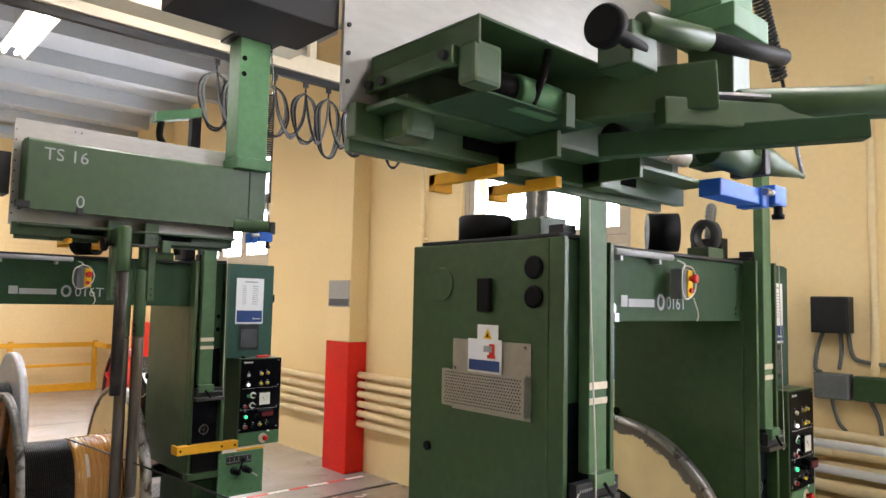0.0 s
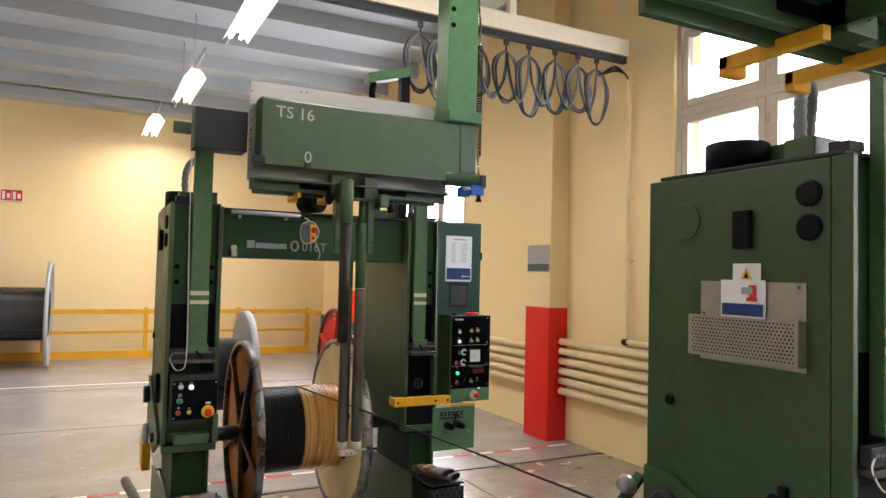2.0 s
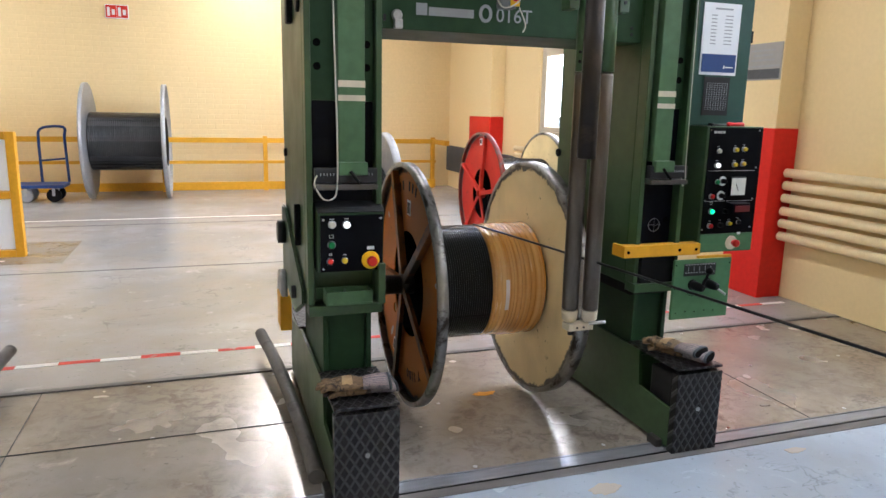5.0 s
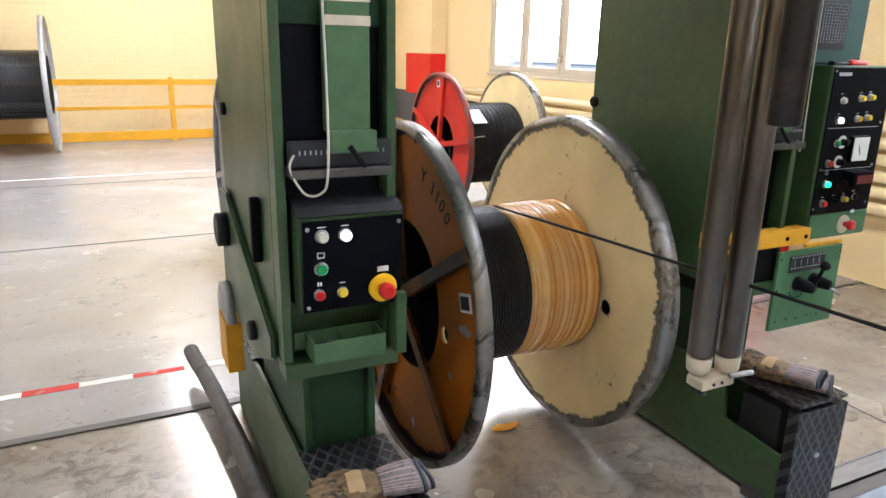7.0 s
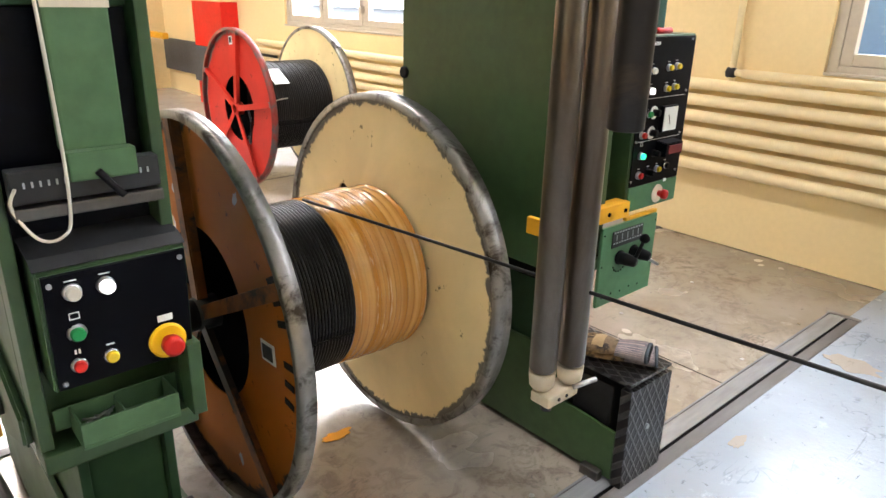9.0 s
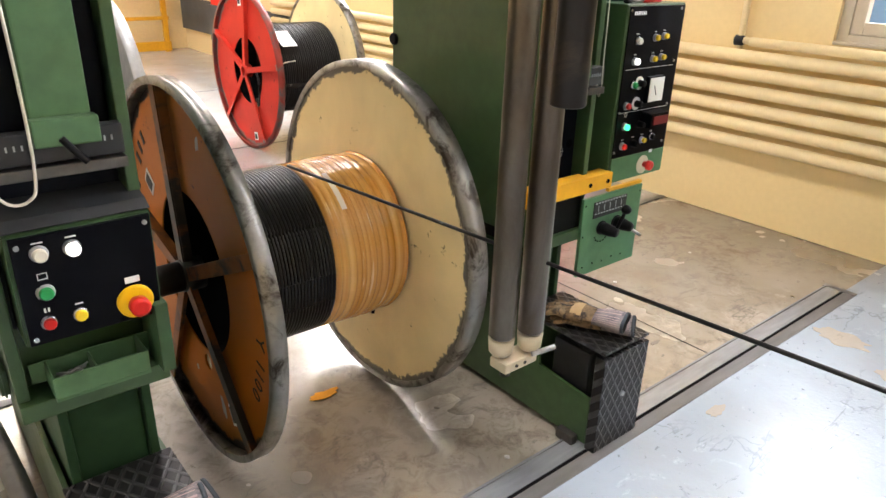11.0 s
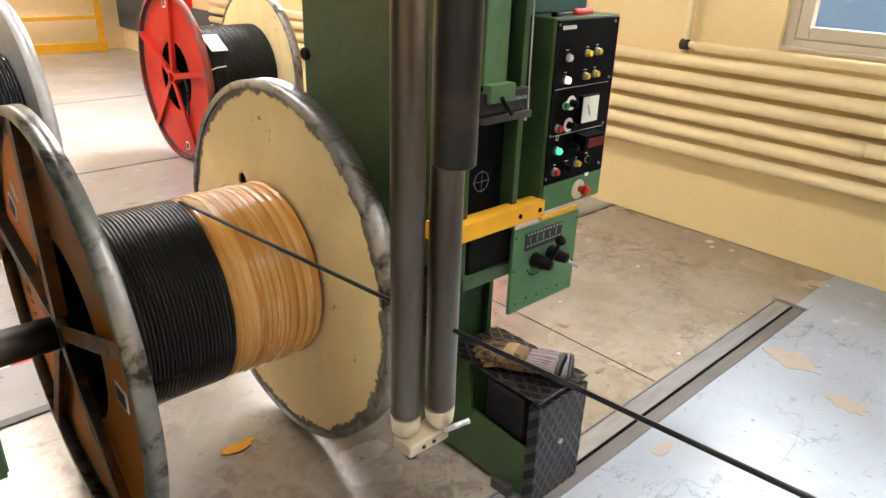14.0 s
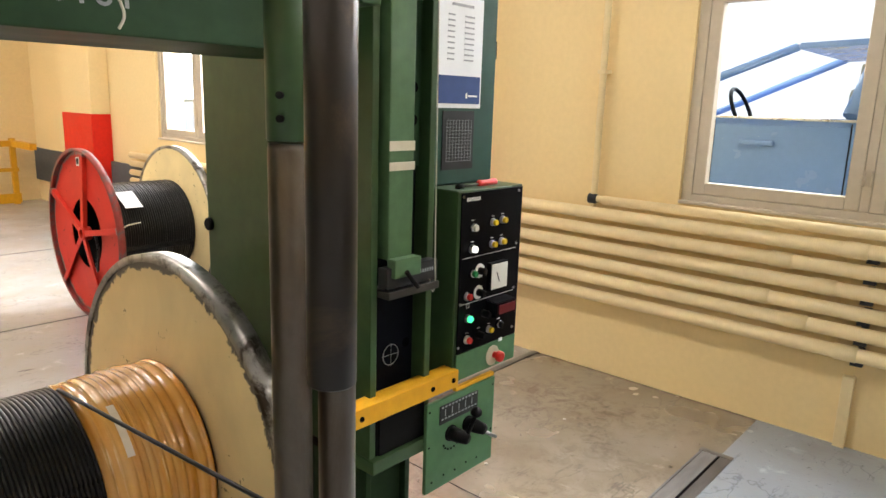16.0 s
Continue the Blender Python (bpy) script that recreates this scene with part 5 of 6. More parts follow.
    Q("end_box", box(2.905, 3.158, 5.64, 5.78, 2.19, 2.39, 0.003), GREY_DARK, u, "dark grey sheet box")
    if cover:
        Q("post_bridge", box(2.93, 3.07, 5.781, 5.984, 2.25, 2.36, 0.003), GREEN, u)
        Q("post_bridge", box(4.25, 4.36, 5.637, 5.984, 2.25, 2.36, 0.003), GREEN, u)
    if cover:
        cv = Q("cover", prism([(5.468, 2.112), (5.468, 2.43), (5.476, 2.44), (5.60, 2.455), (5.60, 2.444), (5.478, 2.428), (5.472, 2.112)], "x", 3.195, 4.28), GREEN, u, "green sheet cover")
        Q("cover_side", box(3.188, 3.194, 5.468, 5.60, 2.115, 2.44, 0.001), GREEN_DARK_SHADED, cv)
        lettering("TS 16", 0.083, 3.256, 5.4665, 2.348, GREY_PRINT, cv)
        lettering("0", 0.083, 3.402, 5.4665, 2.137, GREY_PRINT, cv)
        Q("cover_catch", box(3.15, 3.21, 5.44, 5.466, 2.115, 2.145, 0.004), GREY_DARK, u)
        Q("cover_knob", box(3.405, 3.435, 5.452, 5.466, 2.10, 2.135, 0.003), GREY_DARK, u)
    else:
        cv = Q("cover", join_bm(box(3.22, 4.20, 5.36, 5.627, 2.150, 2.155, 0.001), box(3.22, 3.225, 5.36, 5.627, 2.11, 2.1495, 0.001), box(3.24, 4.20, 5.60, 5.627, 2.06, 2.149, 0.001)), GREEN, u, "open green sheet cover")
        Q("cover_bottom", box(3.26, 3.56, 5.39, 5.60, 2.052, 2.056, 0.001), GREEN_DARK_SHADED, cv)
        Q("side_strap", box(3.205, 3.219, 5.40, 5.625, 2.085, 2.115, 0.003), GREEN, u)
        Q("end_block", box(3.215, 3.275, 5.362, 5.40, 2.052, 2.118, 0.008), GREEN, u)
        Q("rail_end_block", box(3.225, 3.29, 5.53, 5.60, 2.0, 2.075, 0.012), GREEN, u)
        for y, z in ((5.415, 2.10), (5.57, 2.095), (5.605, 2.095)):
            Q("end_bolt", dots([(3.204, y, z)], (-1, 0, 0), 0.008, 0.009, 10), GREY_DARK, u)
        Q("drive_roller", rod((3.28, 5.43, 2.085), (3.42, 5.43, 2.085), 0.026, 24), RUBBER, u, "black drive roller")
        Q("drive_tube", rod((3.36, 5.42, 2.08), (3.47, 5.42, 2.08), 0.031, 28, 0.004), GREEN_LIGHT_LIT, u)
        Q("shaft", rod((3.75, 5.43, 2.06), (3.95, 5.43, 2.06), 0.02, 20), STEEL, u, "bright steel shaft")
        Q("shaft_sleeve", rod((3.66, 5.43, 2.06), (3.76, 5.43, 2.06), 0.026, 20, 0.003), RUBBER, u)
        Q("front_tab", box(3.45, 3.475, 5.375, 5.385, 2.03, 2.09, 0.002), GREEN, u)
        Q("hook_strap", tube([(3.40, 5.385, 2.165), (3.40, 5.375, 2.15), (3.395, 5.38, 2.11), (3.39, 5.40, 2.06)], 0.007, 6, 4), RUBBER, u, "black hanging strap")
    Q("guide_rail", box(3.17, 4.26, 5.60, 5.627, 2.0, 2.06, 0.003), GREEN, u)
    Q("rail_shelf", box(3.19, 4.26, 5.52, 5.599, 2.045, 2.055, 0.002), GREEN, u)
    Q("rail_lip", box(3.19, 4.22, 5.645, 5.66, 1.985, 2.047, 0.002), GREEN, u)
    Q("rail_slot", box(3.42, 3.60, 5.597, 5.5995, 2.02, 2.045, 0), SHADE_BLACK, u)
    Q("rail_slot", box(3.86, 4.02, 5.597, 5.5995, 2.02, 2.045, 0), SHADE_BLACK, u)
    if cover:
        for x in (3.60, 3.78):
            Q("hanger_bracket", join_bm(box(x - 0.03, x + 0.04, 5.53, 5.60, 1.985, 2.10, 0.004), box(x, x + 0.035, 5.545, 5.60, 1.70, 1.985, 0.003)), GREEN, u)
            Q("bolt", dots([(x + 0.005, 5.5295, 2.02), (x + 0.025, 5.5295, 2.02), (x + 0.018, 5.5445, 1.73), (x + 0.018, 5.5445, 1.76)], (0, -1, 0), 0.006, 0.004, 8), GREY_DARK, u)
        Q("cross_rod", rod((3.56, 5.52, 1.975), (3.84, 5.50, 1.98), 0.0085, 14), STEEL_DARK, u)
        Q("hand_wheel", turned((3.545, 5.53, 1.975), (1, 0, 0), [(0, 0.028), (0.006, 0.034), (0.02, 0.034), (0.026, 0.026)], 24), RUBBER, u, "black hand wheel")
        Q("rod_block", box(3.82, 3.865, 5.47, 5.53, 1.945, 2.01, 0.004), GREEN, u)
    else:
        for x in (3.52, 3.80):
            Q("hanger_bracket", join_bm(box(x, x + 0.08, 5.55, 5.60, 1.99, 2.055, 0.003), box(x, x + 0.012, 5.45, 5.60, 2.0, 2.05, 0.002)), GREEN, u)
            Q("bolt", dots([(x + 0.03, 5.5495, 2.02), (x + 0.055, 5.5495, 2.02)], (0, -1, 0), 0.006, 0.004, 8), GREY_DARK, u)
    for x in ((3.40, 3.56) if cover else (3.475, 3.655)):
        Q("yellow_stop", join_bm(box(x, x + 0.02, 5.56, 5.76, 1.972, 1.996, 0.002), box(x, x + 0.05, 5.74, 5.76, 1.960, 1.996, 0.002)), YELLOW, u, "yellow stop bar")
    Q("end_tube", join_bm(rod((4.20, 5.50, 2.135), (4.42, 5.49, 2.13), 0.042, 26, 0.004)), GREEN, u)
    Q("end_cap", box(4.405, 4.44, 5.44, 5.54, 2.09, 2.16, 0.004), GREY_DARK, u)
    off = Matrix.Translation((0 if cover else 0.12, oy, 0 if cover else -0.03))
    if not cover:
        Q("clamp_arm", box(4.07, 4.299, 5.462, 5.522, 2.04, 2.085, 0.004), BLUE, u, "blue clamp arm")
    Q("blue_clamp", join_bm(box(4.30, 4.345, 5.455, 5.53, 2.035, 2.09, 0.004), box(4.345, 4.425, 5.44, 5.48, 2.045, 2.10, 0.004)), BLUE, u, "blue clamp")
    Q("clamp_knob", turned((4.40, 5.455, 2.045), (0, 0, -1), [(0, 0.012), (0.02, 0.012), (0.024, 0.018), (0.036, 0.016)], 16), RUBBER, u)
    Q("clamp_rod", rod((4.30, 5.45, 2.075), (4.41, 5.45, 2.08), 0.010, 14), STEEL, u)
    off = Matrix.Translation((0, oy, 0))
    Q("post_body", box(4.285, 4.385, 5.47, 5.60, 2.11, 2.46, 0.004), GREEN, u)
    post = Q("hanging_post", box(4.19, 4.375, 5.455, 5.60, 2.505, 3.19, 0.006), GREEN_LIGHT_LIT, u, "light green hanging post")
    Q("post_foot", join_bm(box(4.185, 4.39, 5.42, 5.61, 2.44, 2.503, 0.004)), GREEN_LIGHT_LIT, post)
    Q("post_plate", box(4.15, 4.42, 5.42, 5.64, 3.191, 3.205, 0.002), GREY_DARK, post)
    Q("post_hole", dots([(4.215, 5.454, 3.07), (4.215, 5.454, 2.98)], (0, -1, 0), 0.015, 0.002, 16), SHADE_BLACK, post)
    coil = [(4.425 + 0.017 * math.cos(a), 5.52 + 0.017 * math.sin(a), 2.92 - a * 0.0022) for a in [i * 0.55 for i in range(0, 530)]]
    Q("spring", join_bm(tube(coil, 0.0042, 5)), GREY_DARK, u, "dark tension spring")
    Q("spring_hook", join_bm(tube([(4.41, 5.52, 3.19), (4.425, 5.52, 3.05), (4.425, 5.52, 2.98), (4.44, 5.52, 2.95), (4.425, 5.52, 2.92)], 0.006, 8, 4), rod((4.425, 5.52, 2.28), (4.425, 5.5, 2.15), 0.006, 8)), STEEL, u)
    return u


U1 = traverse_unit(0, True, "green traverse unit with lettered cover hung from the roof steel")
U2 = traverse_unit(DY, False, "green traverse unit with open cover seen from below")
# the swing arm of the near unit
arm = thing("swing_arm", (3.6, 2.6, 2.1), "green swing arm with black roller bolted to the traverse unit", "machine arm")


def beam_between(p, q, w, h, bevel=0.004):
    """A rectangular bar from p to q, w wide and h high."""
    p, q = Vector(p), Vector(q)
    d = q - p
    x = d.normalized()
    yv = Vector((0, 0, 1)).cross(x).normalized()
    m = Matrix((x, yv, x.cross(yv))).transposed().to_4x4()
    return turn_bm(box(0, d.length, -w / 2, w / 2, -h / 2, h / 2, bevel), Matrix.Translation(p) @ m)


part("arm_beam", beam_between((3.50, 2.79, 2.105), (3.70, 2.46, 2.125), 0.05, 0.085), GREEN, arm)
part("fork_beam", beam_between((3.62, 2.53, 2.075), (3.96, 2.36, 2.09), 0.04, 0.05), GREEN, arm)
part("fork_plate", beam_between((3.70, 2.50, 2.115), (3.82, 2.43, 2.12), 0.05, 0.006, 0.001), GALV, arm)
part("arm_channel", beam_between((3.62, 2.66, 2.03), (3.90, 2.28, 2.055), 0.04, 0.045), GREEN_DARK_SHADED, arm)
part("arm_tube", rod((3.80, 2.47, 2.11), (4.35, 2.02, 2.16), 0.033, 24, 0.003), GREEN, arm)
part("arm_post", box(3.495, 3.575, 2.505, 2.575, 2.13, 2.205, 0.004), GREEN, arm)
part("arm_roller", turned((3.40, 2.50, 2.165), (1, 0.1, 0), [(0, 0.03), (0.006, 0.035), (0.022, 0.035), (0.026, 0.012), (0.14, 0.012)], 28), RUBBER, arm, "black round roller")
part("arm_top_tube", rod((3.53, 2.51, 2.205), (3.72, 2.49, 2.225), 0.022, 20, 0.003), GREEN, arm)
part("arm_top_shaft", rod((3.72, 2.49, 2.225), (4.0, 2.46, 2.255), 0.018, 20, 0.003), RUBBER, arm)
part("arm_cone", turned((4.37, 2.72, 2.150), (1, -0.05, -0.04), [(0, 0.04), (0.14, 0.04), (0.36, 0.008), (0.38, 0.008)], 24), GREEN, arm)
part("arm_link", tube([(4.745, 2.70, 2.135), (4.712, 2.745, 2.45)], 0.006, 8), STEEL, arm)
lo, hi = Vector((4.712, 2.75, 2.445)), Vector((4.565, 2.75, 2.675))
ax = (hi - lo).normalized()
side = Vector((0, 1, 0))
up = ax.cross(side)
coil = [lo + (hi - lo) * (i / 240) + (side * math.cos(i * 0.62) + up * math.sin(i * 0.62)) * 0.02 for i in range(241)]
part("arm_spring", tube(coil, 0.005, 6), GREY_DARK, arm, "dark tension spring")


# ---------- vertical guide rollers ----------
gr = thing("guide_rollers", (3.74, 5.61, 1.98), "pair of worn grey vertical guide rollers on green arms", "guide rollers")
for x, y, mt in ((3.690, 5.592, ROLLER), (3.757, 5.572, ROLLER)):
    part("roller", turned((x, y, 0.712), (0, 0, 1), [(0, 0.024), (0.006, 0.0285), (0.79, 0.0285), (0.80, 0.027)], 28), mt, gr, "worn grey roller tube")
    part("upper_sleeve", join_bm(rod((x, y, 1.515), (x, y, 1.86), 0.0295, 26, 0.002), rod((x, y, 1.86), (x, y, 1.99), 0.02, 16)), GREEN, gr, "green upper sleeve")
    part("set_screw", dots([(x - 0.024, y - 0.018, 1.545), (x - 0.024, y - 0.018, 1.575)], (-0.8, -0.6, 0), 0.005, 0.008, 8), RUBBER, gr)
    part("roller_foot", turned((x, y, 0.668), (0, 0, 1), [(0, 0.018), (0.010, 0.026), (0.042, 0.0288)], 22), ALU_FOIL, gr, "pale plastic end cap")
part("foot_clamp", box(3.668, 3.765, 5.552, 5.602, 0.642, 0.667, 0.005), ALU_FOIL, gr, "pale plastic clamp block")
part("clamp_pin", rod((3.745, 5.551, 0.668), (3.80, 5.535, 0.674), 0.006, 12), STEEL, gr, "short steel pin")
part("clamp_bolt", rod((3.69, 5.575, 0.625), (3.69, 5.575, 0.642), 0.012, 10), GREY_DARK, gr)
part("clamp_screw", dots([(3.70, 5.5515, 0.655), (3.725, 5.5515, 0.655)], (0, -1, 0), 0.004, 0.002, 10), GREY_DARK, gr)
part("front_tube", join_bm(rod((3.610, 5.405, 1.247), (3.610, 5.405, 1.84), 0.029, 26, 0.003)), ROLLER_DARK, gr, "dark sliding tube")
part("front_sleeve", join_bm(rod((3.610, 5.405, 1.842), (3.610, 5.405, 2.06), 0.033, 24, 0.003), box(3.588, 3.633, 5.43, 5.545, 1.98, 2.05, 0.004)), GREEN, gr, "green sleeve")


# ---------- gloves and tool ----------
STRIPE = paint("pale_red_knit_stripe", (0.42, 0.30, 0.29), 0.9, vary=0.2)


def loft(rows, th0=0.0, th1=360.0, n=26, lift=0.0):
    """A flattened tube through rows of (x, y, z, half width, half height, tilt); part of its girth makes a ribbon."""
    bm = bmesh.new()
    rings = []
    for x, y, z, w, h, tilt in rows:
        line = []
        for i in range(n if th1 - th0 >= 360 else n + 1):
            a = radians(th0 + (th1 - th0) * i / n)
            c, q = math.cos(a), math.sin(a)
            yy = (w + lift) * math.copysign(abs(c) ** 0.7, c)
            zz = (h + lift) * math.copysign(abs(q) ** 0.85, q)
            line.append(bm.verts.new((x - zz * math.sin(tilt), y + yy, z + zz * math.cos(tilt))))
        rings.append(line)
    closed = th1 - th0 >= 360
    for p, q in zip(rings, rings[1:]):
        for i in range(len(p) if closed else len(p) - 1):
            j = (i + 1) % len(p)
            bm.faces.new((p[i], p[j], q[j], q[i])).smooth = True
    if closed:
        bm.faces.new(rings[0][::-1])
        bm.faces.new(rings[-1])
    return bm


def crease(bm, amount, scale, seed):
    for v in bm.verts:
        v.co += Vector((noise.noise(v.co * scale + Vector((seed, 0, 0))), noise.noise(v.co * scale + Vector((0, seed, 3))), 0.8 * noise.noise(v.co * scale + Vector((5, 0, seed))))) * amount
    return bm


def glove(at, yaw):
    """A pair of knitted work gloves lying on each other, leather patches up, fingers to local -x."""
    g = thing("work_gloves", at, "brown leather work gloves with grey striped cuffs on tread plate", "gloves", "work gloves")
    m = Matrix.Translation(at) @ pose(0, 0, 0, 0, 0, yaw)
    for k, (dx, dy, dz, spin) in enumerate(((0.022, 0.022, 0.0, 9), (0.0, 0.0, 0.026, 0))):
        mm = m @ pose(dx, dy, dz, 0, 0, spin)
        palm = [(-0.075, 0, 0.017, 0.040, 0.012, 0), (-0.06, 0, 0.019, 0.046, 0.015, 0), (-0.035, 0, 0.021, 0.049, 0.018, 0), (-0.01, 0, 0.021, 0.048, 0.017, 0), (0.012, 0, 0.020, 0.044, 0.014, 0), (0.03, 0, 0.020, 0.043, 0.013, 0)]
        part("palm", turn_bm(crease(loft(palm), 0.006, 34, k + 1), mm), GLOVE, g)
        for i, (y, l, droop) in enumerate(((-0.034, 0.050, 0.004), (-0.012, 0.064, 0.0), (0.011, 0.060, -0.002), (0.033, 0.045, -0.004))):
            rows = [(-0.066, y * 0.95, 0.018, 0.0115, 0.0115, 0), (-0.08 - l * 0.3, y * 1.05, 0.021 + droop, 0.0118, 0.0115, 0), (-0.08 - l * 0.7, y * 1.12, 0.018, 0.011, 0.0105, 0), (-0.08 - l * 0.95, y * 1.15, 0.014, 0.008, 0.0085, 0), (-0.08 - l, y * 1.15, 0.012, 0.003, 0.004, 0)]
            part("finger", turn_bm(crease(loft(rows, n=14), 0.004, 60, i + k), mm), GLOVE, g)
        part("thumb", turn_bm(crease(loft([(-0.02, 0.040, 0.018, 0.012, 0.012, 0), (-0.045, 0.056, 0.016, 0.012, 0.011, 0), (-0.075, 0.062, 0.013, 0.010, 0.009, 0), (-0.088, 0.062, 0.011, 0.004, 0.004, 0)], n=14), 0.004, 50, k), mm), GLOVE, g)
        cuff = [(0.022, 0, 0.021, 0.046, 0.015, 0.0), (0.045, 0, 0.023, 0.050, 0.017, 0.0), (0.075, 0, 0.024, 0.055, 0.019, 0.0), (0.105, 0, 0.024, 0.058, 0.020, 0.1), (0.112, 0, 0.024, 0.056, 0.018, 0.1)]
        cuff_ob = part("cuff", turn_bm(loft(cuff), mm), GLOVE_CUFF, g, "striped knitted cuff")
        for i in range(11):
            th = 14 + i * 14.4
            part("stripe", turn_bm(loft(cuff[:4], th, th + 3.4, 2, 0.0007), mm), STRIPE, cuff_ob)
        part("cuff_hem", turn_bm(loft([(0.1125, 0, 0.024, 0.0575, 0.0195, 0.1), (0.118, 0, 0.024, 0.0585, 0.0205, 0.1), (0.122, 0, 0.024, 0.057, 0.019, 0.1)]), mm), HEM, g, "dark hem")
        part("cuff_opening", turn_bm(loft([(0.1222, 0, 0.024, 0.053, 0.015, 0.1), (0.1228, 0, 0.024, 0.053, 0.015, 0.1)]), mm), SHADE_BLACK, g)
    patch_rows = [(-0.052, 0.0, 0.050, 0.040, 0.014, 0), (-0.040, 0, 0.051, 0.043, 0.0165, 0), (-0.026, 0, 0.0515, 0.044, 0.0175, 0), (-0.016, 0, 0.051, 0.042, 0.017, 0)]
    part("leather_patch", turn_bm(crease(loft(patch_rows, 20, 160, 14, 0.0015), 0.002, 30, 3), m), CORK, g, "tan leather patch")
    return g


HEM = paint("dark_cuff_hem", (0.05, 0.06, 0.07), 0.9, vary=0.2)
glove((2.985, 5.835, 0.373), -8)
glove((4.365, 5.875, 0.373), -66)
sd = thing("screwdriver", (4.66, 6.04, 1.336), "red-handled screwdriver lying on the control box", "screwdriver")
part("handle", turned((4.655, 6.03, 1.347), (1, 0.1, 0), [(0, 0.006), (0.01, 0.011), (0.05, 0.009), (0.09, 0.011), (0.10, 0.006)], 14), RED_KNOB, sd, "red plastic handle")
part("blade", rod((4.56, 6.021, 1.345), (4.655, 6.03, 1.347), 0.0035, 8), STEEL_DARK, sd)
part("tip_grip", rod((4.555, 6.0205, 1.345), (4.58, 6.023, 1.3455), 0.008, 10), RUBBER, sd)


# ---------- floor details ----------
def strip(name, x0, x1, y0, y1, z0, z1, material, label, cat):
    return solid(name, box(x0, x1, y0, y1, z0, z1, 0), material, label, cat, "structure")


RAIL_END = 6.19
for i, (y0, y1, z1, mt) in enumerate(((5.70, 5.749, 0.003, RAIL_DULL), (5.763, 5.832, 0.003, RAIL_STEEL), (5.834, 5.842, 0.006, RAIL_STEEL))):
    strip("floor_rail", WEST, RAIL_END, y0, y1, -0.004 + i * 0.0005, z1, mt, "worn steel floor rail, bluish glare painted into its bright strips", "rail")
strip("rail_groove", WEST, RAIL_END, 5.750, 5.762, -0.05, 0.0012, SHADE_BLACK, "black groove between the rails", "rail")
strip("rail_end_plate", RAIL_END + 0.001, RAIL_END + 0.035, 5.70, 5.85, -0.004, 0.004, RAIL_DULL, "dull end plate of the rail", "rail")
strip("floor_rail", WEST, EAST, 7.12, 7.16, -0.003, 0.003, RAIL_DULL, "dull steel edge strip of the bay", "rail")
for x in (1.70, -1.6, 5.15):
    strip("floor_joint", x, x + 0.004, 5.845, 7.119, -0.003, -0.0015, GREY_DARK, "dark joint in the floor", "joint")
strip("floor_joint", WEST, 3.0, 6.474, 6.479, -0.003, -0.001, GREY_DARK, "fine seam along the worn floor", "joint")
for y in (9.80, 12.2):
    strip("floor_joint", WEST, EAST, y, y + 0.018, -0.003, 0.0015, GREY_DARK, "dark expansion joint in the floor", "joint")
plates = thing("floor_plates", (3.0, 6.4, 0), "countersunk screws along the seams of the worn floor", "floor", kind="structure")
rnd = random.Random(21)
for k in range(9):
    for y in (5.885, 6.49, 7.085):
        x = 0.95 + k * 0.63 + rnd.uniform(-0.05, 0.05)
        part("screw", turned((x, y + rnd.uniform(-0.01, 0.01), -0.004), (0, 0, 1), [(0, 0.009), (0.0012, 0.009), (0.0018, 0.006)], 12), STEEL, plates)
TAPE_RED = paint("red_floor_tape", (0.62, 0.05, 0.035), 0.5, worn=(0.35, 0.3, 0.28), wear=0.62, vary=0.15)
TAPE_WHITE = paint("white_floor_tape", (0.76, 0.74, 0.70), 0.5, worn=(0.4, 0.37, 0.33), wear=0.62, vary=0.1)
tape = thing("floor_tape", (2.0, 7.52, 0), "red and white warning tape stuck across the floor", "floor tape", kind="structure")
TL = 0.205
for i in range(40):
    x = 1.70 - TL * 12 + i * TL
    if x + TL > 6.65:
        break
    part("tape_field", box(x, x + TL - 0.001, 7.50 + 0.004 * math.sin(i * 1.7), 7.545 + 0.004 * math.sin(i * 2.3), 0.0, 0.0015, 0), TAPE_RED if i % 2 == 0 else TAPE_WHITE, tape)
tape2 = thing("floor_tape", (0.5, 12.7, 0), "worn white tape line on the far floor", "floor tape", kind="structure")
part("tape_field", box(-2, 3.5, 12.62, 12.66, 0, 0.0015, 0), TAPE_WHITE, tape2)


def patch(x, y, rx, ry, material, label, seed, z=0.0016):
    bm = bmesh.new()
    ringv = []
    for i in range(48):
        a = 2 * math.pi * i / 48
        w = 1 + 0.42 * noise.noise(Vector((math.cos(a) * 2.6 + seed, math.sin(a) * 2.6, seed)))
        ringv.append(bm.verts.new((x + rx * w * math.cos(a), y + ry * w * math.sin(a), z)))
    bm.faces.new(ringv)
    bmesh.ops.extrude_face_region(bm, geom=list(bm.faces))
    for v in ringv:
        v.co.z = z - 0.0014
    return solid("floor_patch", bm, material, label, "floor stain", "structure")


patch(3.77, 6.53, 0.055, 0.022, ORANGE_SPOT, "orange paint spill on the floor", 1)
for i, (x, y, rx, ry) in enumerate(((3.88, 5.58, 0.06, 0.035), (5.72, 5.56, 0.06, 0.11), (5.57, 5.30, 0.05, 0.07), (4.82, 5.615, 0.05, 0.022), (4.7, 4.9, 0.04, 0.02))):
    patch(x, y, rx, ry, PATCH, "bare patch in the blue floor paint", 3 + i)
STAIN = floor_mat("dark_oil_stain", (0.12, 0.095, 0.075), (0.08, 0.06, 0.05), 0.3, 0.5)
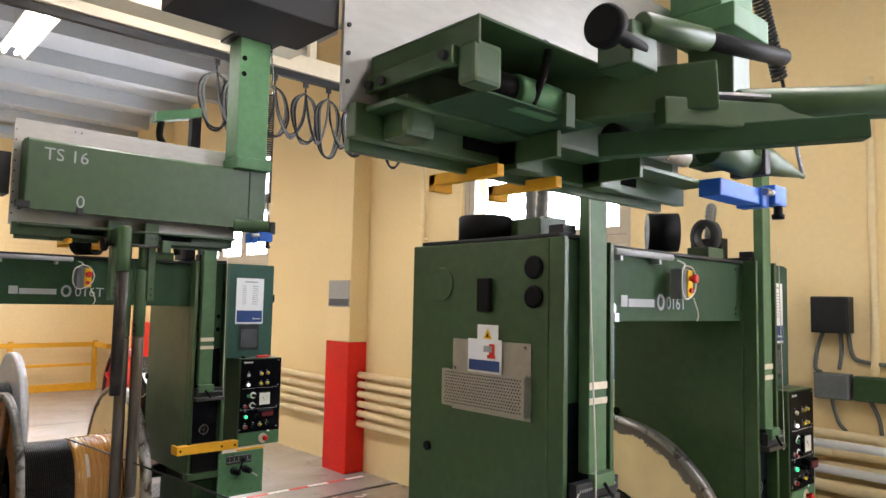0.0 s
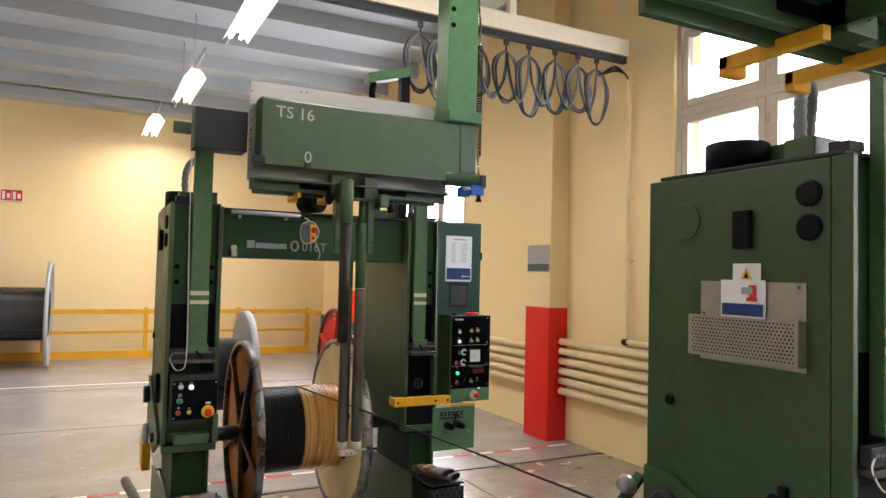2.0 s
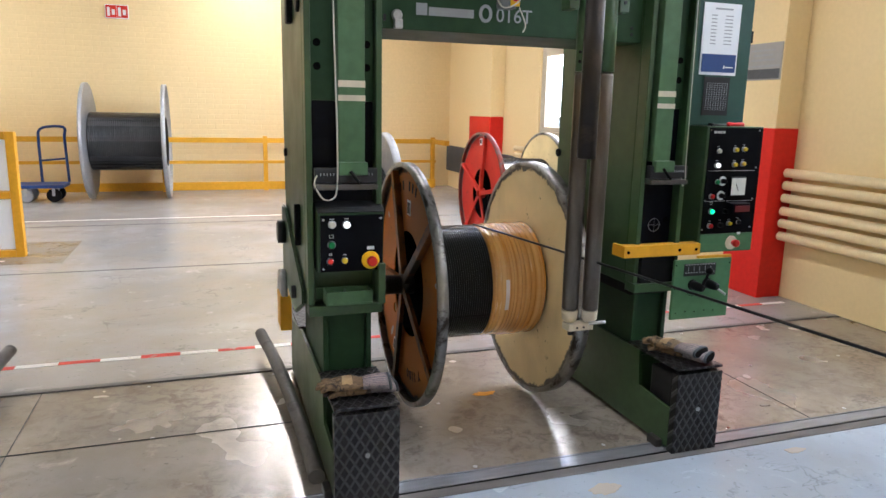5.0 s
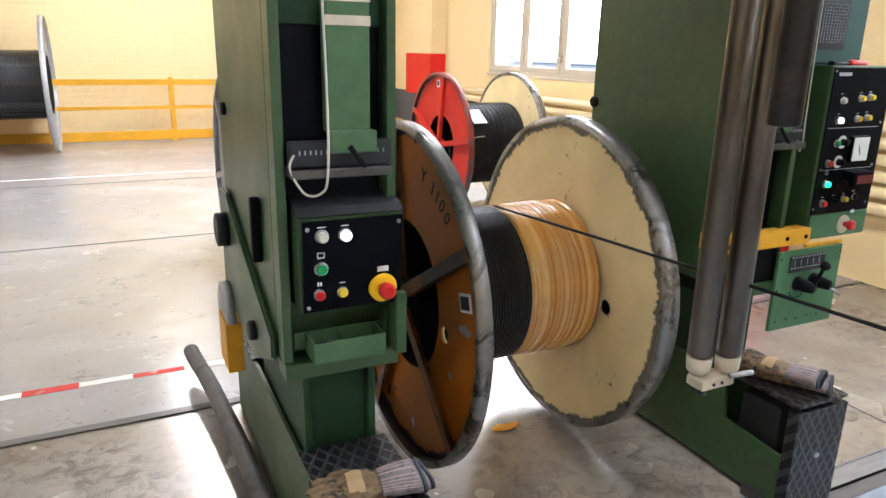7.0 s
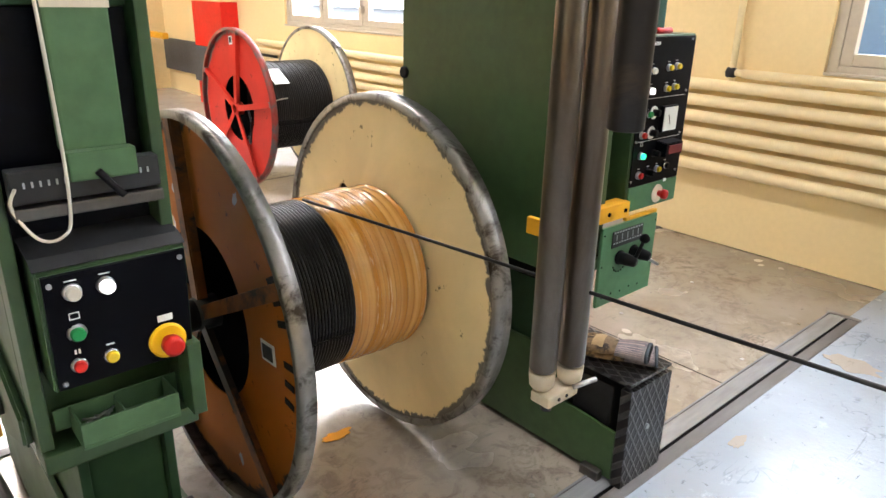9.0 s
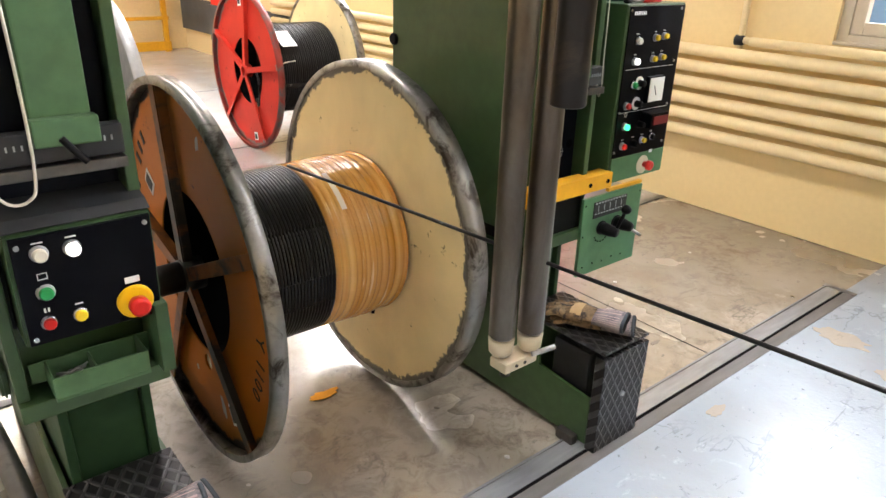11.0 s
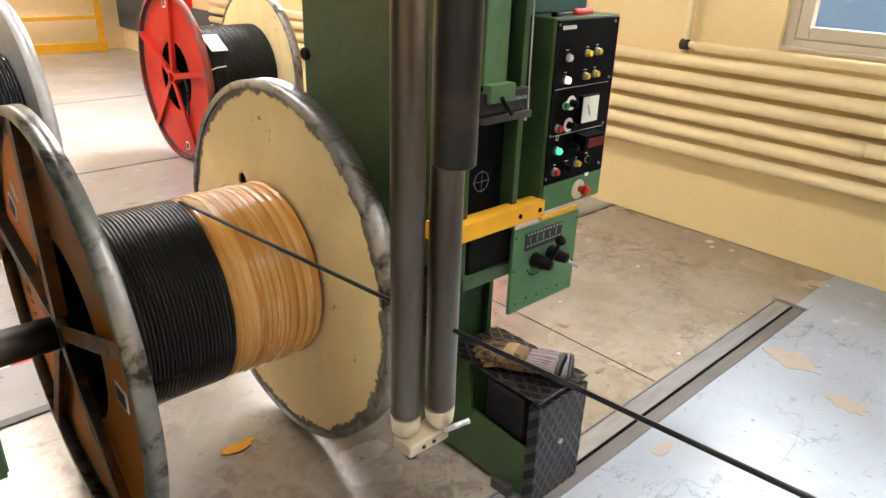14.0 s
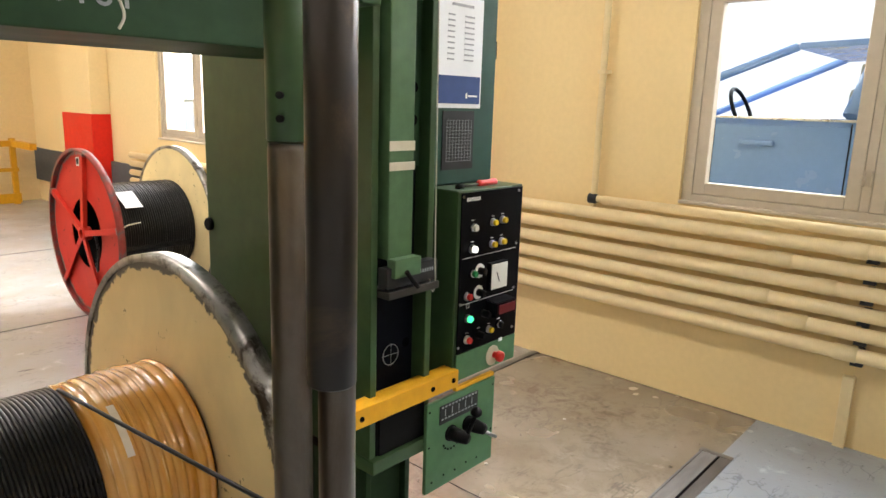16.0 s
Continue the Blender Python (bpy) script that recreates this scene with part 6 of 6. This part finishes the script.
for i, (x, y, rx, ry) in enumerate(((5.05, 6.03, 0.026, 0.010),)):
    patch(x, y, rx, ry, STAIN, "dark oil stain on the worn floor", 20 + i, 0.0012 if y > 7.2 else -0.0024)
solid("floor_hatch", box(0.70, 1.25, 10.2, 11.25, 0, 0.002, 0), FLOOR_STEEL, "darker repaired rectangle in the grey floor", "floor", "structure")


# ---------- cable guide stand beside the near machine ----------
gs = thing("cable_guide_stand", (3.80, 4.33, 0), "dark green slanted bar with steel guide bobbins", "cable guide")
d = (Vector((4.54, 4.30, 0.79)) - Vector((3.83, 4.36, 0.02)))
bm = box(-0.027, 0.027, -0.009, 0.009, 0, d.length, 0.002)
turn_bm(bm, Matrix.Translation((3.83, 4.36, 0.02)) @ d.to_track_quat("Z", "Y").to_matrix().to_4x4())
part("slanted_bar", bm, GREEN_DARK_SHADED, gs)
part("base_plate", box(3.74, 3.92, 4.28, 4.42, 0, 0.02, 0.003), GREEN_DARK_SHADED, gs)
for f, s in ((0.93, 1.0), (0.80, 0.85), (0.57, 1.0)):
    p = Vector((3.83, 4.36, 0.02)) + d * f
    part("bobbin", turned(p, (-0.72, -0.35, 0.45), [(0.004, 0.016 * s), (0.022, 0.022 * s), (0.023, 0.032 * s), (0.074 * s, 0.037 * s), (0.080 * s, 0.036 * s), (0.098 * s, 0.014 * s)], 28), STEEL, gs, "worn steel guide bobbin")
part("guide_pin", rod(Vector((3.83, 4.36, 0.02)) + d * 0.69, Vector((3.83, 4.36, 0.02)) + d * 0.69 + Vector((-0.06, -0.03, 0.06)), 0.005, 8), STEEL_DARK, gs)


# ---------- along the east wall ----------
def pipe_run(name, z, y0, y1, x, r, label):
    p = thing(name, (x, (y0 + y1) / 2, z), label, "heating pipe", "heating pipes", "")
    part("pipe", rod((x, y0, z), (x, y1, z), r, 18, 0.004), PIPE, p)
    y = y0 + 0.72 + (z * 7.3 % 0.5)
    while y < y1 - 0.2:
        part("sleeve", rod((x, y - 0.05, z), (x, y + 0.05, z), r + 0.004, 18, 0.002), PIPE, p)
        y += 2.1
    if y1 - y0 > 10:
        part("wall_bracket", join_bm(box(x - 0.005, EAST, y0 + 9.13, y0 + 9.16, z - 0.045, z + 0.02, 0), box(x - 0.012, x + 0.02, y0 + 9.12, y0 + 9.17, z - 0.05, z - 0.03, 0)), GREY_DARK, p)
    return p


for z in (0.490, 0.589, 0.683, 0.781, 0.877, 0.972):
    pipe_run("heating_pipe", z, -3.8, 7.66, EAST - 0.085, 0.034, "cream painted heating pipe along the wall")
    if z < 0.9:
        pipe_run("heating_pipe", z, 8.10, 12.6, EAST - 0.085, 0.033, "cream painted heating pipe along the wall")
riser = thing("riser_pipe", (EAST - 0.05, 6.77, 1.0), "cream painted pipe rising up the wall", "pipe")
part("pipe", tube([(EAST - 0.05, 6.775, 3.40), (EAST - 0.05, 6.775, 1.12), (EAST - 0.05, 6.77, 1.06), (EAST - 0.06, 6.73, 1.052), (EAST - 0.07, 6.66, 1.05)], 0.019, 12, 4), PIPE, riser)
part("elbow", turned((EAST - 0.055, 6.81, 1.05), (0, -1, 0), [(0, 0.012), (0.01, 0.03), (0.05, 0.03), (0.06, 0.022)], 16), GREY_DARK, riser, "dark pipe fitting")
part("clip", boxes((EAST - 0.075, EAST, 6.75, 6.80, 2.30, 2.32), (EAST - 0.075, EAST, 6.75, 6.80, 1.75, 1.77)), PIPE, riser)
part("thin_feed", rod((EAST - 0.075, 6.70, 1.050), (EAST - 0.075, -3.5, 1.062), 0.025, 16), PIPE, riser)
solid("skirting_duct", box(EAST - 0.03, EAST, 5.35, 5.40, 0.0, 0.36, 0.003), PIPE, "cream boxed pipe down to the floor", "duct")

NOTICE_GREY = paint("grey_notice_board", (0.36, 0.35, 0.33), 0.5, vary=0.08)
sg = thing("pillar_notice", (EAST - 0.218, 7.87, 1.80), "grey printed notice with a dark foot on the pillar", "notice")
part("board", box(EAST - 0.222, EAST - 0.216, 7.69, 8.07, 1.655, 1.925, 0.001), NOTICE_GREY, sg)
part("foot_band", box(EAST - 0.2245, EAST - 0.2225, 7.70, 8.06, 1.665, 1.735, 0), DARK_BAND, sg)
part("print_bars", join_bm(*[box(EAST - 0.2245, EAST - 0.2225, a, b, z, z + 0.014, 0) for a, b, z in ((7.76, 8.0, 1.865), (7.78, 7.97, 1.83), (7.76, 8.0, 1.795), (7.70, 8.06, 1.75))]), GREY_PRINT, sg)

solid("wall_guard", join_bm(box(EAST - 0.04, EAST, 12.3, 13.24, 0.30, 0.75, 0.003), box(EAST - 0.265, EAST - 0.226, 13.25, 14.1, 0.30, 0.75, 0.003), box(EAST - 0.04, EAST, 14.11, NORTH, 0.30, 0.75, 0.003)), DARK_BAND, "dark grey rubber guard band on the wall", "wall guard")


def wall_box(at, size, material, label):
    x, y, z = at
    w, h, dpt = size
    b = thing("junction_box", (x, y, z), label, "junction box", "junction boxes")
    part("case", box(x - dpt, x, y - w / 2, y + w / 2, z - h / 2, z + h / 2, 0.008), material, b)
    part("lid", box(x - dpt - 0.012, x - dpt - 0.001, y - w / 2 + 0.006, y + w / 2 - 0.006, z - h / 2 + 0.006, z + h / 2 - 0.006, 0.004), material, b)
    return b


wall_box((EAST, 3.27, 1.70), (0.19, 0.20, 0.10), GREY_DARK, "dark grey junction box high on the wall")
wall_box((EAST, 3.275, 1.31), (0.18, 0.14, 0.07), GREY_BOX, "grey junction box on the wall")
wall_box((EAST, 3.06, 1.31), (0.22, 0.13, 0.07), GREEN, "green junction box on the wall")
for k, pts in enumerate(([(3.33, 1.60), (3.36, 1.5), (3.37, 1.40), (3.34, 1.38)], [(3.24, 1.60), (3.235, 1.5), (3.25, 1.4)], [(3.20, 1.60), (3.18, 1.48), (3.12, 1.45), (3.0, 1.44)], [(3.29, 1.24), (3.26, 1.12), (3.22, 1.07)], [(3.10, 1.245), (3.06, 1.15), (3.05, 1.05)], [(3.07, 3.0), (3.07, 1.56), (3.09, 1.39)])):
    solid("wall_cable", tube([(EAST - 0.02, y, z) for y, z in pts], 0.011 if k < 5 else 0.022, 8, 5), CABLE_GREY if k < 5 else PIPE, "grey cable clipped to the wall" if k < 5 else "cream conduit up the wall", "cable", group="wall cables")
gate = thing("barrier", (6.45, 3.2, 0), "white tubular barrier in front of the heating pipes", "barrier")
for y in (3.33, 2.6):
    part("upright", rod((6.48, y, 0.0), (6.48, y, 1.05), 0.026, 14, 0.003), WHITE, gate)
for z in (1.03, 0.90, 0.55):
    part("crossbar", rod((6.48, 2.57, z), (6.48, 3.36, z), 0.022, 14, 0.003), WHITE, gate)


# ---------- far end of the hall ----------
rail = thing("guard_rail", (2.0, 15.42, 0), "yellow steel guard rail before the end wall", "guard rail")
for z0, z1 in ((0.79, 0.87), (0.45, 0.50), (0.02, 0.15)):
    part("rail_board", box(-4.5, 6.38, 15.43, 15.47, z0, z1, 0.004), YELLOW, rail)
for x in (-4.0, -2.4, -0.8, 1.82, 3.4, 5.0, 6.33):
    part("rail_post", box(x - 0.035, x + 0.035, 15.44, 15.50, 0, 0.9, 0.004), YELLOW, rail)
part("return_board", box(6.30, 6.38, 14.7, 15.42, 0.79, 0.87, 0.004), YELLOW, rail)
fen = thing("yellow_frame", (0.8, 10.6, 0), "yellow steel frame with pale panels", "fence")
for x in (-0.4, 0.26, 0.86):
    part("frame_post", box(x - 0.035, x + 0.035, 10.53, 10.62, 0, 1.12, 0.004), YELLOW, fen)
for z in (0.03, 0.56, 1.09):
    part("frame_bar", box(-0.36, 0.82, 10.54, 10.61, z - 0.03, z + 0.03, 0.004), YELLOW, fen)
for x0, x1 in ((-0.36, 0.22), (0.30, 0.82)):
    for z0, z1 in ((0.07, 0.52), (0.60, 1.05)):
        part("panel", box(x0, x1, 10.57, 10.585, z0, z1, 0.002), PAPER, fen, "pale panel")
tr = thing("hand_truck", (0.30, 14.6, 0), "blue platform trolley with a black push bar", "trolley")
part("deck", box(-0.15, 0.56, 14.35, 14.85, 0.20, 0.245, 0.006), BLUE_PRINT, tr, "blue deck")
part("push_bar", tube([(0.20, 14.86, 0.24), (0.195, 14.87, 0.85), (0.215, 14.87, 0.98), (0.30, 14.87, 1.03), (0.48, 14.87, 1.04), (0.545, 14.87, 1.0), (0.53, 14.87, 0.85), (0.55, 14.86, 0.24)], 0.019, 10, 5), BLUE_PRINT, tr, "bent tube push bar")
part("bar_brace", rod((0.197, 14.87, 0.55), (0.54, 14.87, 0.58), 0.014, 10), BLUE_PRINT, tr)
for x, y in ((0.07, 14.42), (0.42, 14.74), (0.42, 14.42), (0.07, 14.74)):
    w = part("wheel", turned((x, y - 0.025, 0.095), (0, 1, 0), [(0, 0.07), (0.008, 0.095), (0.042, 0.095), (0.05, 0.07)], 24), GREY_PRINT if x < 0.2 else RUBBER, tr, "castor wheel")
    part("fork", boxes((x - 0.02, x + 0.02, y - 0.033, y - 0.028, 0.09, 0.20), (x - 0.02, x + 0.02, y + 0.028, y + 0.033, 0.09, 0.20)), GALV, tr)
fs = thing("fire_sign", (1.26, NORTH - 0.02, 2.76), "red and white fire-fighting sign on the wall", "sign")
for x0, x1, turn in ((1.10, 1.25, 14), (1.255, 1.41, -14)):
    bm = box(x0, x1, NORTH - 0.055, NORTH - 0.05, 2.68, 2.86, 0)
    part("sign_leaf", bm, SIGN_RED, fs)
    part("sign_symbol", join_bm(box(x0 + 0.02, x0 + 0.06, NORTH - 0.0575, NORTH - 0.0555, 2.70, 2.83, 0), box(x0 + 0.085, x0 + 0.13, NORTH - 0.0575, NORTH - 0.0555, 2.72, 2.80, 0)), WHITE, fs)
part("sign_backing", box(1.09, 1.42, NORTH - 0.049, NORTH - 0.001, 2.67, 2.87, 0), PAPER, fs)


# ---------- overhead ----------
def ceiling_lamp(x, y):
    l = thing("ceiling_lamp", (x, y, 3.925), "lit fluorescent batten hung under a conduit", "ceiling lamp", "ceiling lamps")
    part("reflector", prism([(x - 0.05, 4.025), (x + 0.05, 4.025), (x + 0.13, 3.925), (x + 0.122, 3.92), (x + 0.045, 4.017), (x - 0.045, 4.017), (x - 0.122, 3.92), (x - 0.13, 3.925)], "y", y - 0.77, y + 0.77), LAMP_BODY, l)
    for dx in (-0.05, 0.05):
        part("tube", rod((x + dx, y - 0.75, 3.96), (x + dx, y + 0.75, 3.96), 0.019, 12), TUBE, l, "lit tube")
    part("conduit", rod((x, y - 1.55, 4.045), (x, y + 1.55, 4.045), 0.016, 10), GALV, l)
    part("hanger", [rod((x, y - 0.6, 4.07), (x, y - 0.6, TOP), 0.006, 6), rod((x, y + 0.6, 4.07), (x, y + 0.6, TOP), 0.006, 6)], GALV, l)


# lamp bodies for the real battens and for the unseen fill ones
for bx, by in BATTENS_AND_FILLS:
    ceiling_lamp(bx, by)

crane = thing("roof_steel", (3.0, 5.6, 3.3), "cream painted overhead steel frame", "steel beam")


def i_beam(x0, x1, y0, y1, z0, z1):
    """A rolled section along its longer side."""
    f, w = 0.016, 0.006
    along_x = x1 - x0 > y1 - y0
    a, b = (y0, y1) if along_x else (x0, x1)
    m = (a + b) / 2
    outline = [(a, z0), (b, z0), (b, z0 + f), (m + w, z0 + f), (m + w, z1 - f), (b, z1 - f), (b, z1), (a, z1), (a, z1 - f), (m - w, z1 - f), (m - w, z0 + f), (a, z0 + f)]
    return prism(outline, "x", x0, x1) if along_x else prism(outline, "y", y0, y1)


part("long_beam", i_beam(-1.0, 4.60, 5.46, 5.64, 3.206, 3.46), CEIL_BEAM, crane, "cream I-beam")
part("cross_beam", i_beam(4.33, 4.51, 2.0, 5.455, 3.206, 3.46), CEIL_BEAM, crane, "cream I-beam")
part("long_beam", i_beam(-1.0, 4.32, 2.69, 2.87, 3.206, 3.46), CEIL_BEAM, crane, "cream I-beam")
for x in (0.5, 1.6, 2.7, 3.6):
    part("stiffener", boxes((x, x + 0.012, 5.47, 5.543, 3.223, 3.443)), CEIL_BEAM, crane)
for x, y in ((3.9, 5.55), (4.42, 2.78), (0.4, 5.55), (0.4, 2.78)):
    part("roof_hanger", box(x - 0.05, x + 0.05, y - 0.05, y + 0.05, 3.462, TOP, 0.004), CEIL_BEAM, crane)
    part("hanger_plate", box(x - 0.1, x + 0.1, y - 0.08, y + 0.08, 3.461, 3.48, 0.003), paint("rusty_plate", (0.25, 0.12, 0.07), 0.7), crane)

fest = thing("festoon_rail", (3.0, 6.75, 3.45), "dark cable rail under a cream beam with looped cables", "cable rail")
part("carrier_beam", join_bm(box(-2.0, 6.62, 6.72, 6.84, 3.56, 3.70, 0.003)), CEIL_BEAM, fest, "cream carrier beam")
part("track", box(-2.0, 6.62, 6.745, 6.79, 3.50, 3.556, 0.003), GREY_DARK, fest, "dark track")
part("carrier_hanger", [box(x, x + 0.06, 6.75, 6.81, 3.70, TOP, 0) for x in (-1.0, 1.2, 3.4, 5.4)], CEIL_BEAM, fest)
rnd = random.Random(11)
xs = [4.62, 4.80, 5.10, 5.38, 5.60, 5.86, 6.10, 6.30]
for i, x in enumerate(xs):
    part("trolley", join_bm(box(x - 0.02, x + 0.02, 6.755, 6.78, 3.455, 3.499, 0.002), rod((x, 6.767, 3.40), (x, 6.767, 3.455), 0.008, 8)), GREY_DARK, fest)
    hgt = 0.42 + 0.05 * math.sin(i * 1.9)
    for k in range(4):
        j = lambda s=0.014: rnd.uniform(-s, s)
        w = 0.10 + 0.012 * k
        loop = [(x, 6.767, 3.41), (x - w * 0.8, 6.75 + j(), 3.33), (x - w, 6.74 + j(), 3.20 + j()), (x - w * 0.5, 6.75 + j(), 3.41 - hgt + j()), (x + w * 0.4, 6.76 + j(), 3.40 - hgt + j()),
                (x + w, 6.77 + j(), 3.17 + j()), (x + w * 0.7, 6.77 + j(), 3.34), (x, 6.767, 3.40)]
        part("cable_loop", tube(loop, 0.0085, 7, 6), CABLE if k % 2 else CABLE_GREY, fest, "looped black cable")
        if i + 1 < len(xs):
            x2 = xs[i + 1]
            part("cable_swag", tube([(x, 6.76, 3.40), (x + 0.03, 6.75 + j(), 3.18 + j()), ((x + x2) / 2, 6.75 + j(), 3.02 + j(0.02)), (x2 - 0.03, 6.75 + j(), 3.16 + j()), (x2, 6.76, 3.40)], 0.0085, 7, 6), CABLE if k % 2 else CABLE_GREY, fest, "hanging cable")
for k in range(3):
    part("cable_drop", tube([(6.30, 6.76, 3.40), (6.33, 6.765 + 0.01 * k, 3.36), (6.50, 6.77, 3.46 - 0.02 * k), (6.62, 6.775, 3.42), (EAST - 0.05, 6.775, 3.36)], 0.0085, 7, 6), CABLE, fest)
ca = thing("gantry_bracket", (4.1, 6.3, 2.6), "light green bracket arm on a black post", "bracket")
part("arm", prism([(3.97, 2.78), (4.25, 2.86), (4.25, 2.92), (3.97, 2.84)], "y", 6.10, 6.20, 0.004), GREEN_LIGHT_LIT, ca)
part("post", box(4.20, 4.26, 6.12, 6.18, 1.956, 2.90, 0.003), RUBBER, ca)
part("cable_bundle", tube([(4.02, 6.15, 2.80), (4.01, 6.14, 2.70), (4.05, 6.13, 2.6), (4.08, 6.13, 2.3), (4.15, 6.12, 1.98)], 0.022, 8, 5), RUBBER, ca)


# ---------- outside the windows ----------
YARD = paint("yard_asphalt", (0.16, 0.165, 0.17), 0.8, big=0.4, vary=0.15)
# pale bluish tone puts the outdoor haze into the building's colour
HAZE_WALL = paint("pale_hazed_render", (0.62, 0.66, 0.70), 0.8, big=0.3, vary=0.06)
CAR_BLUE = paint("dark_blue_car_paint", (0.11, 0.20, 0.42), 0.22, vary=0.05)
SKY_GLOW = glow("bright_hazy_sky", (0.90, 0.95, 1.0), 6.5)
solid("ground", box(EAST + 0.31, 80, -60, 80, -0.2, 0.52, 0), YARD, "grey asphalt yard outside the windows", "ground", "structure")
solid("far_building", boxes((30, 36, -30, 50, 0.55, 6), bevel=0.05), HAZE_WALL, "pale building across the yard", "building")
solid("backdrop", box(70, 70.5, -130, 150, 0.55, 110, 0), SKY_GLOW, "bright white hazy sky beyond the yard", "backdrop", "structure")


def car(cx, cy, gz):
    """A parked car alongside the wall, its length along y, nose to the north; side windows of real glass round a dim cabin."""
    c = thing("parked_car", (cx, cy, gz), "dark blue car parked outside the window", "car")
    low = [(-2.15, 0.30), (-2.2, 0.55), (-2.05, 0.82), (-1.15, 1.00), (2.0, 1.04), (2.2, 0.7), (2.15, 0.30)]
    body = part("body", prism([(cy - a, gz + b) for a, b in low], "x", cx - 0.88, cx + 0.88, 0.05), CAR_BLUE, c)
    part("roof", prism([(cy - a, gz + b) for a, b in ((0.0, 1.50), (0.7, 1.53), (1.6, 1.44), (1.6, 1.40), (0.7, 1.49), (0.0, 1.46))], "x", cx - 0.70, cx + 0.70, 0.01), CAR_BLUE, c)
    for a0, b0, a1, b1, w in ((-1.12, 1.0, 0.0, 1.48, 0.03), (0.42, 1.03, 0.52, 1.50, 0.07), (1.95, 1.03, 1.5, 1.44, 0.10)):
        for sx in (-1, 1):
            part("roof_pillar", tube([(cx + sx * 0.86, cy - a0, gz + b0), (cx + sx * 0.68, cy - a1, gz + b1)], w, 10), CAR_BLUE, c)
    pane = part("side_glass", prism([(cy - a, gz + b) for a, b in ((-1.05, 1.02), (0.02, 1.46), (0.7, 1.49), (1.5, 1.42), (1.9, 1.04))], "x", cx - 0.79, cx - 0.785), GLASS, c, "clear side glass")
    pane.visible_shadow = False
    part("belt_trim", boxes((cx - 0.89, cx - 0.875, cy - 1.95, cy + 1.10, gz + 1.0, gz + 1.016)), STEEL, c, "bright belt trim")
    for y in (0.02, -1.05):
        part("door_handle", box(cx - 0.915, cx - 0.88, cy + y, cy + y + 0.22, gz + 0.83, gz + 0.865, 0.012), CAR_BLUE, c)
    for y in (0.42, -0.42, -1.5):
        part("door_gap", box(cx - 0.8835, cx - 0.8795, cy + y - 0.004, cy + y + 0.004, gz + 0.36, gz + 0.99, 0), RUBBER, body)
    wheel_pts = [(cx - 0.38 + 0.17 * math.cos(k * math.pi / 9), cy + 0.42 + 0.07 * math.sin(k * math.pi / 9), gz + 1.05 + 0.16 * math.sin(k * math.pi / 9)) for k in range(19)]
    part("steering_wheel", tube(wheel_pts, 0.015, 8), RUBBER, c)
    for y in (-0.45, -1.35):
        for x in (-0.38, 0.38):
            part("seat_back", box(cx + x - 0.22, cx + x + 0.22, cy + y, cy + y + 0.14, gz + 0.9, gz + 1.22, 0.05), GREY_BOX, c)
            part("head_rest", box(cx + x - 0.12, cx + x + 0.12, cy + y + 0.02, cy + y + 0.11, gz + 1.24, gz + 1.38, 0.03), GREY_BOX, c)
    for y in (-1.35, 1.35):
        for sx in (-0.89, 0.69):
            part("wheel", turned((cx + sx, cy + y, gz + 0.32), (1, 0, 0), [(0, 0.2), (0.0, 0.30), (0.03, 0.32), (0.17, 0.32), (0.2, 0.30)], 28), RUBBER, c)
    part("wing_mirror", box(cx - 1.04, cx - 0.89, cy + 0.78, cy + 0.90, gz + 0.99, gz + 1.11, 0.03), CAR_BLUE, c)
    return c


car(8.9, 6.20, 0.52)


# ---------- motion ----------
def motions():
    """The reel turns as it takes up the cable; angle in degrees by time."""
    known = [(0.0, -463.0), (2.0, -334.0), (4.0, -205.0), (7.5, 31.5), (9.0, 138.0), (12.0, 352.0), (13.0, 421.0), (16.0, 634.0)]
    rows = []
    for i in range(33):
        t = i * 0.5
        for (t0, a0), (t1, a1) in zip(known, known[1:]):
            if t0 <= t <= t1:
                a = a0 + (a1 - a0) * (t - t0) / (t1 - t0)
        rows.append((t, pose(*C1, -a, 0, 0)))
    walk(reel, rows)


motions()
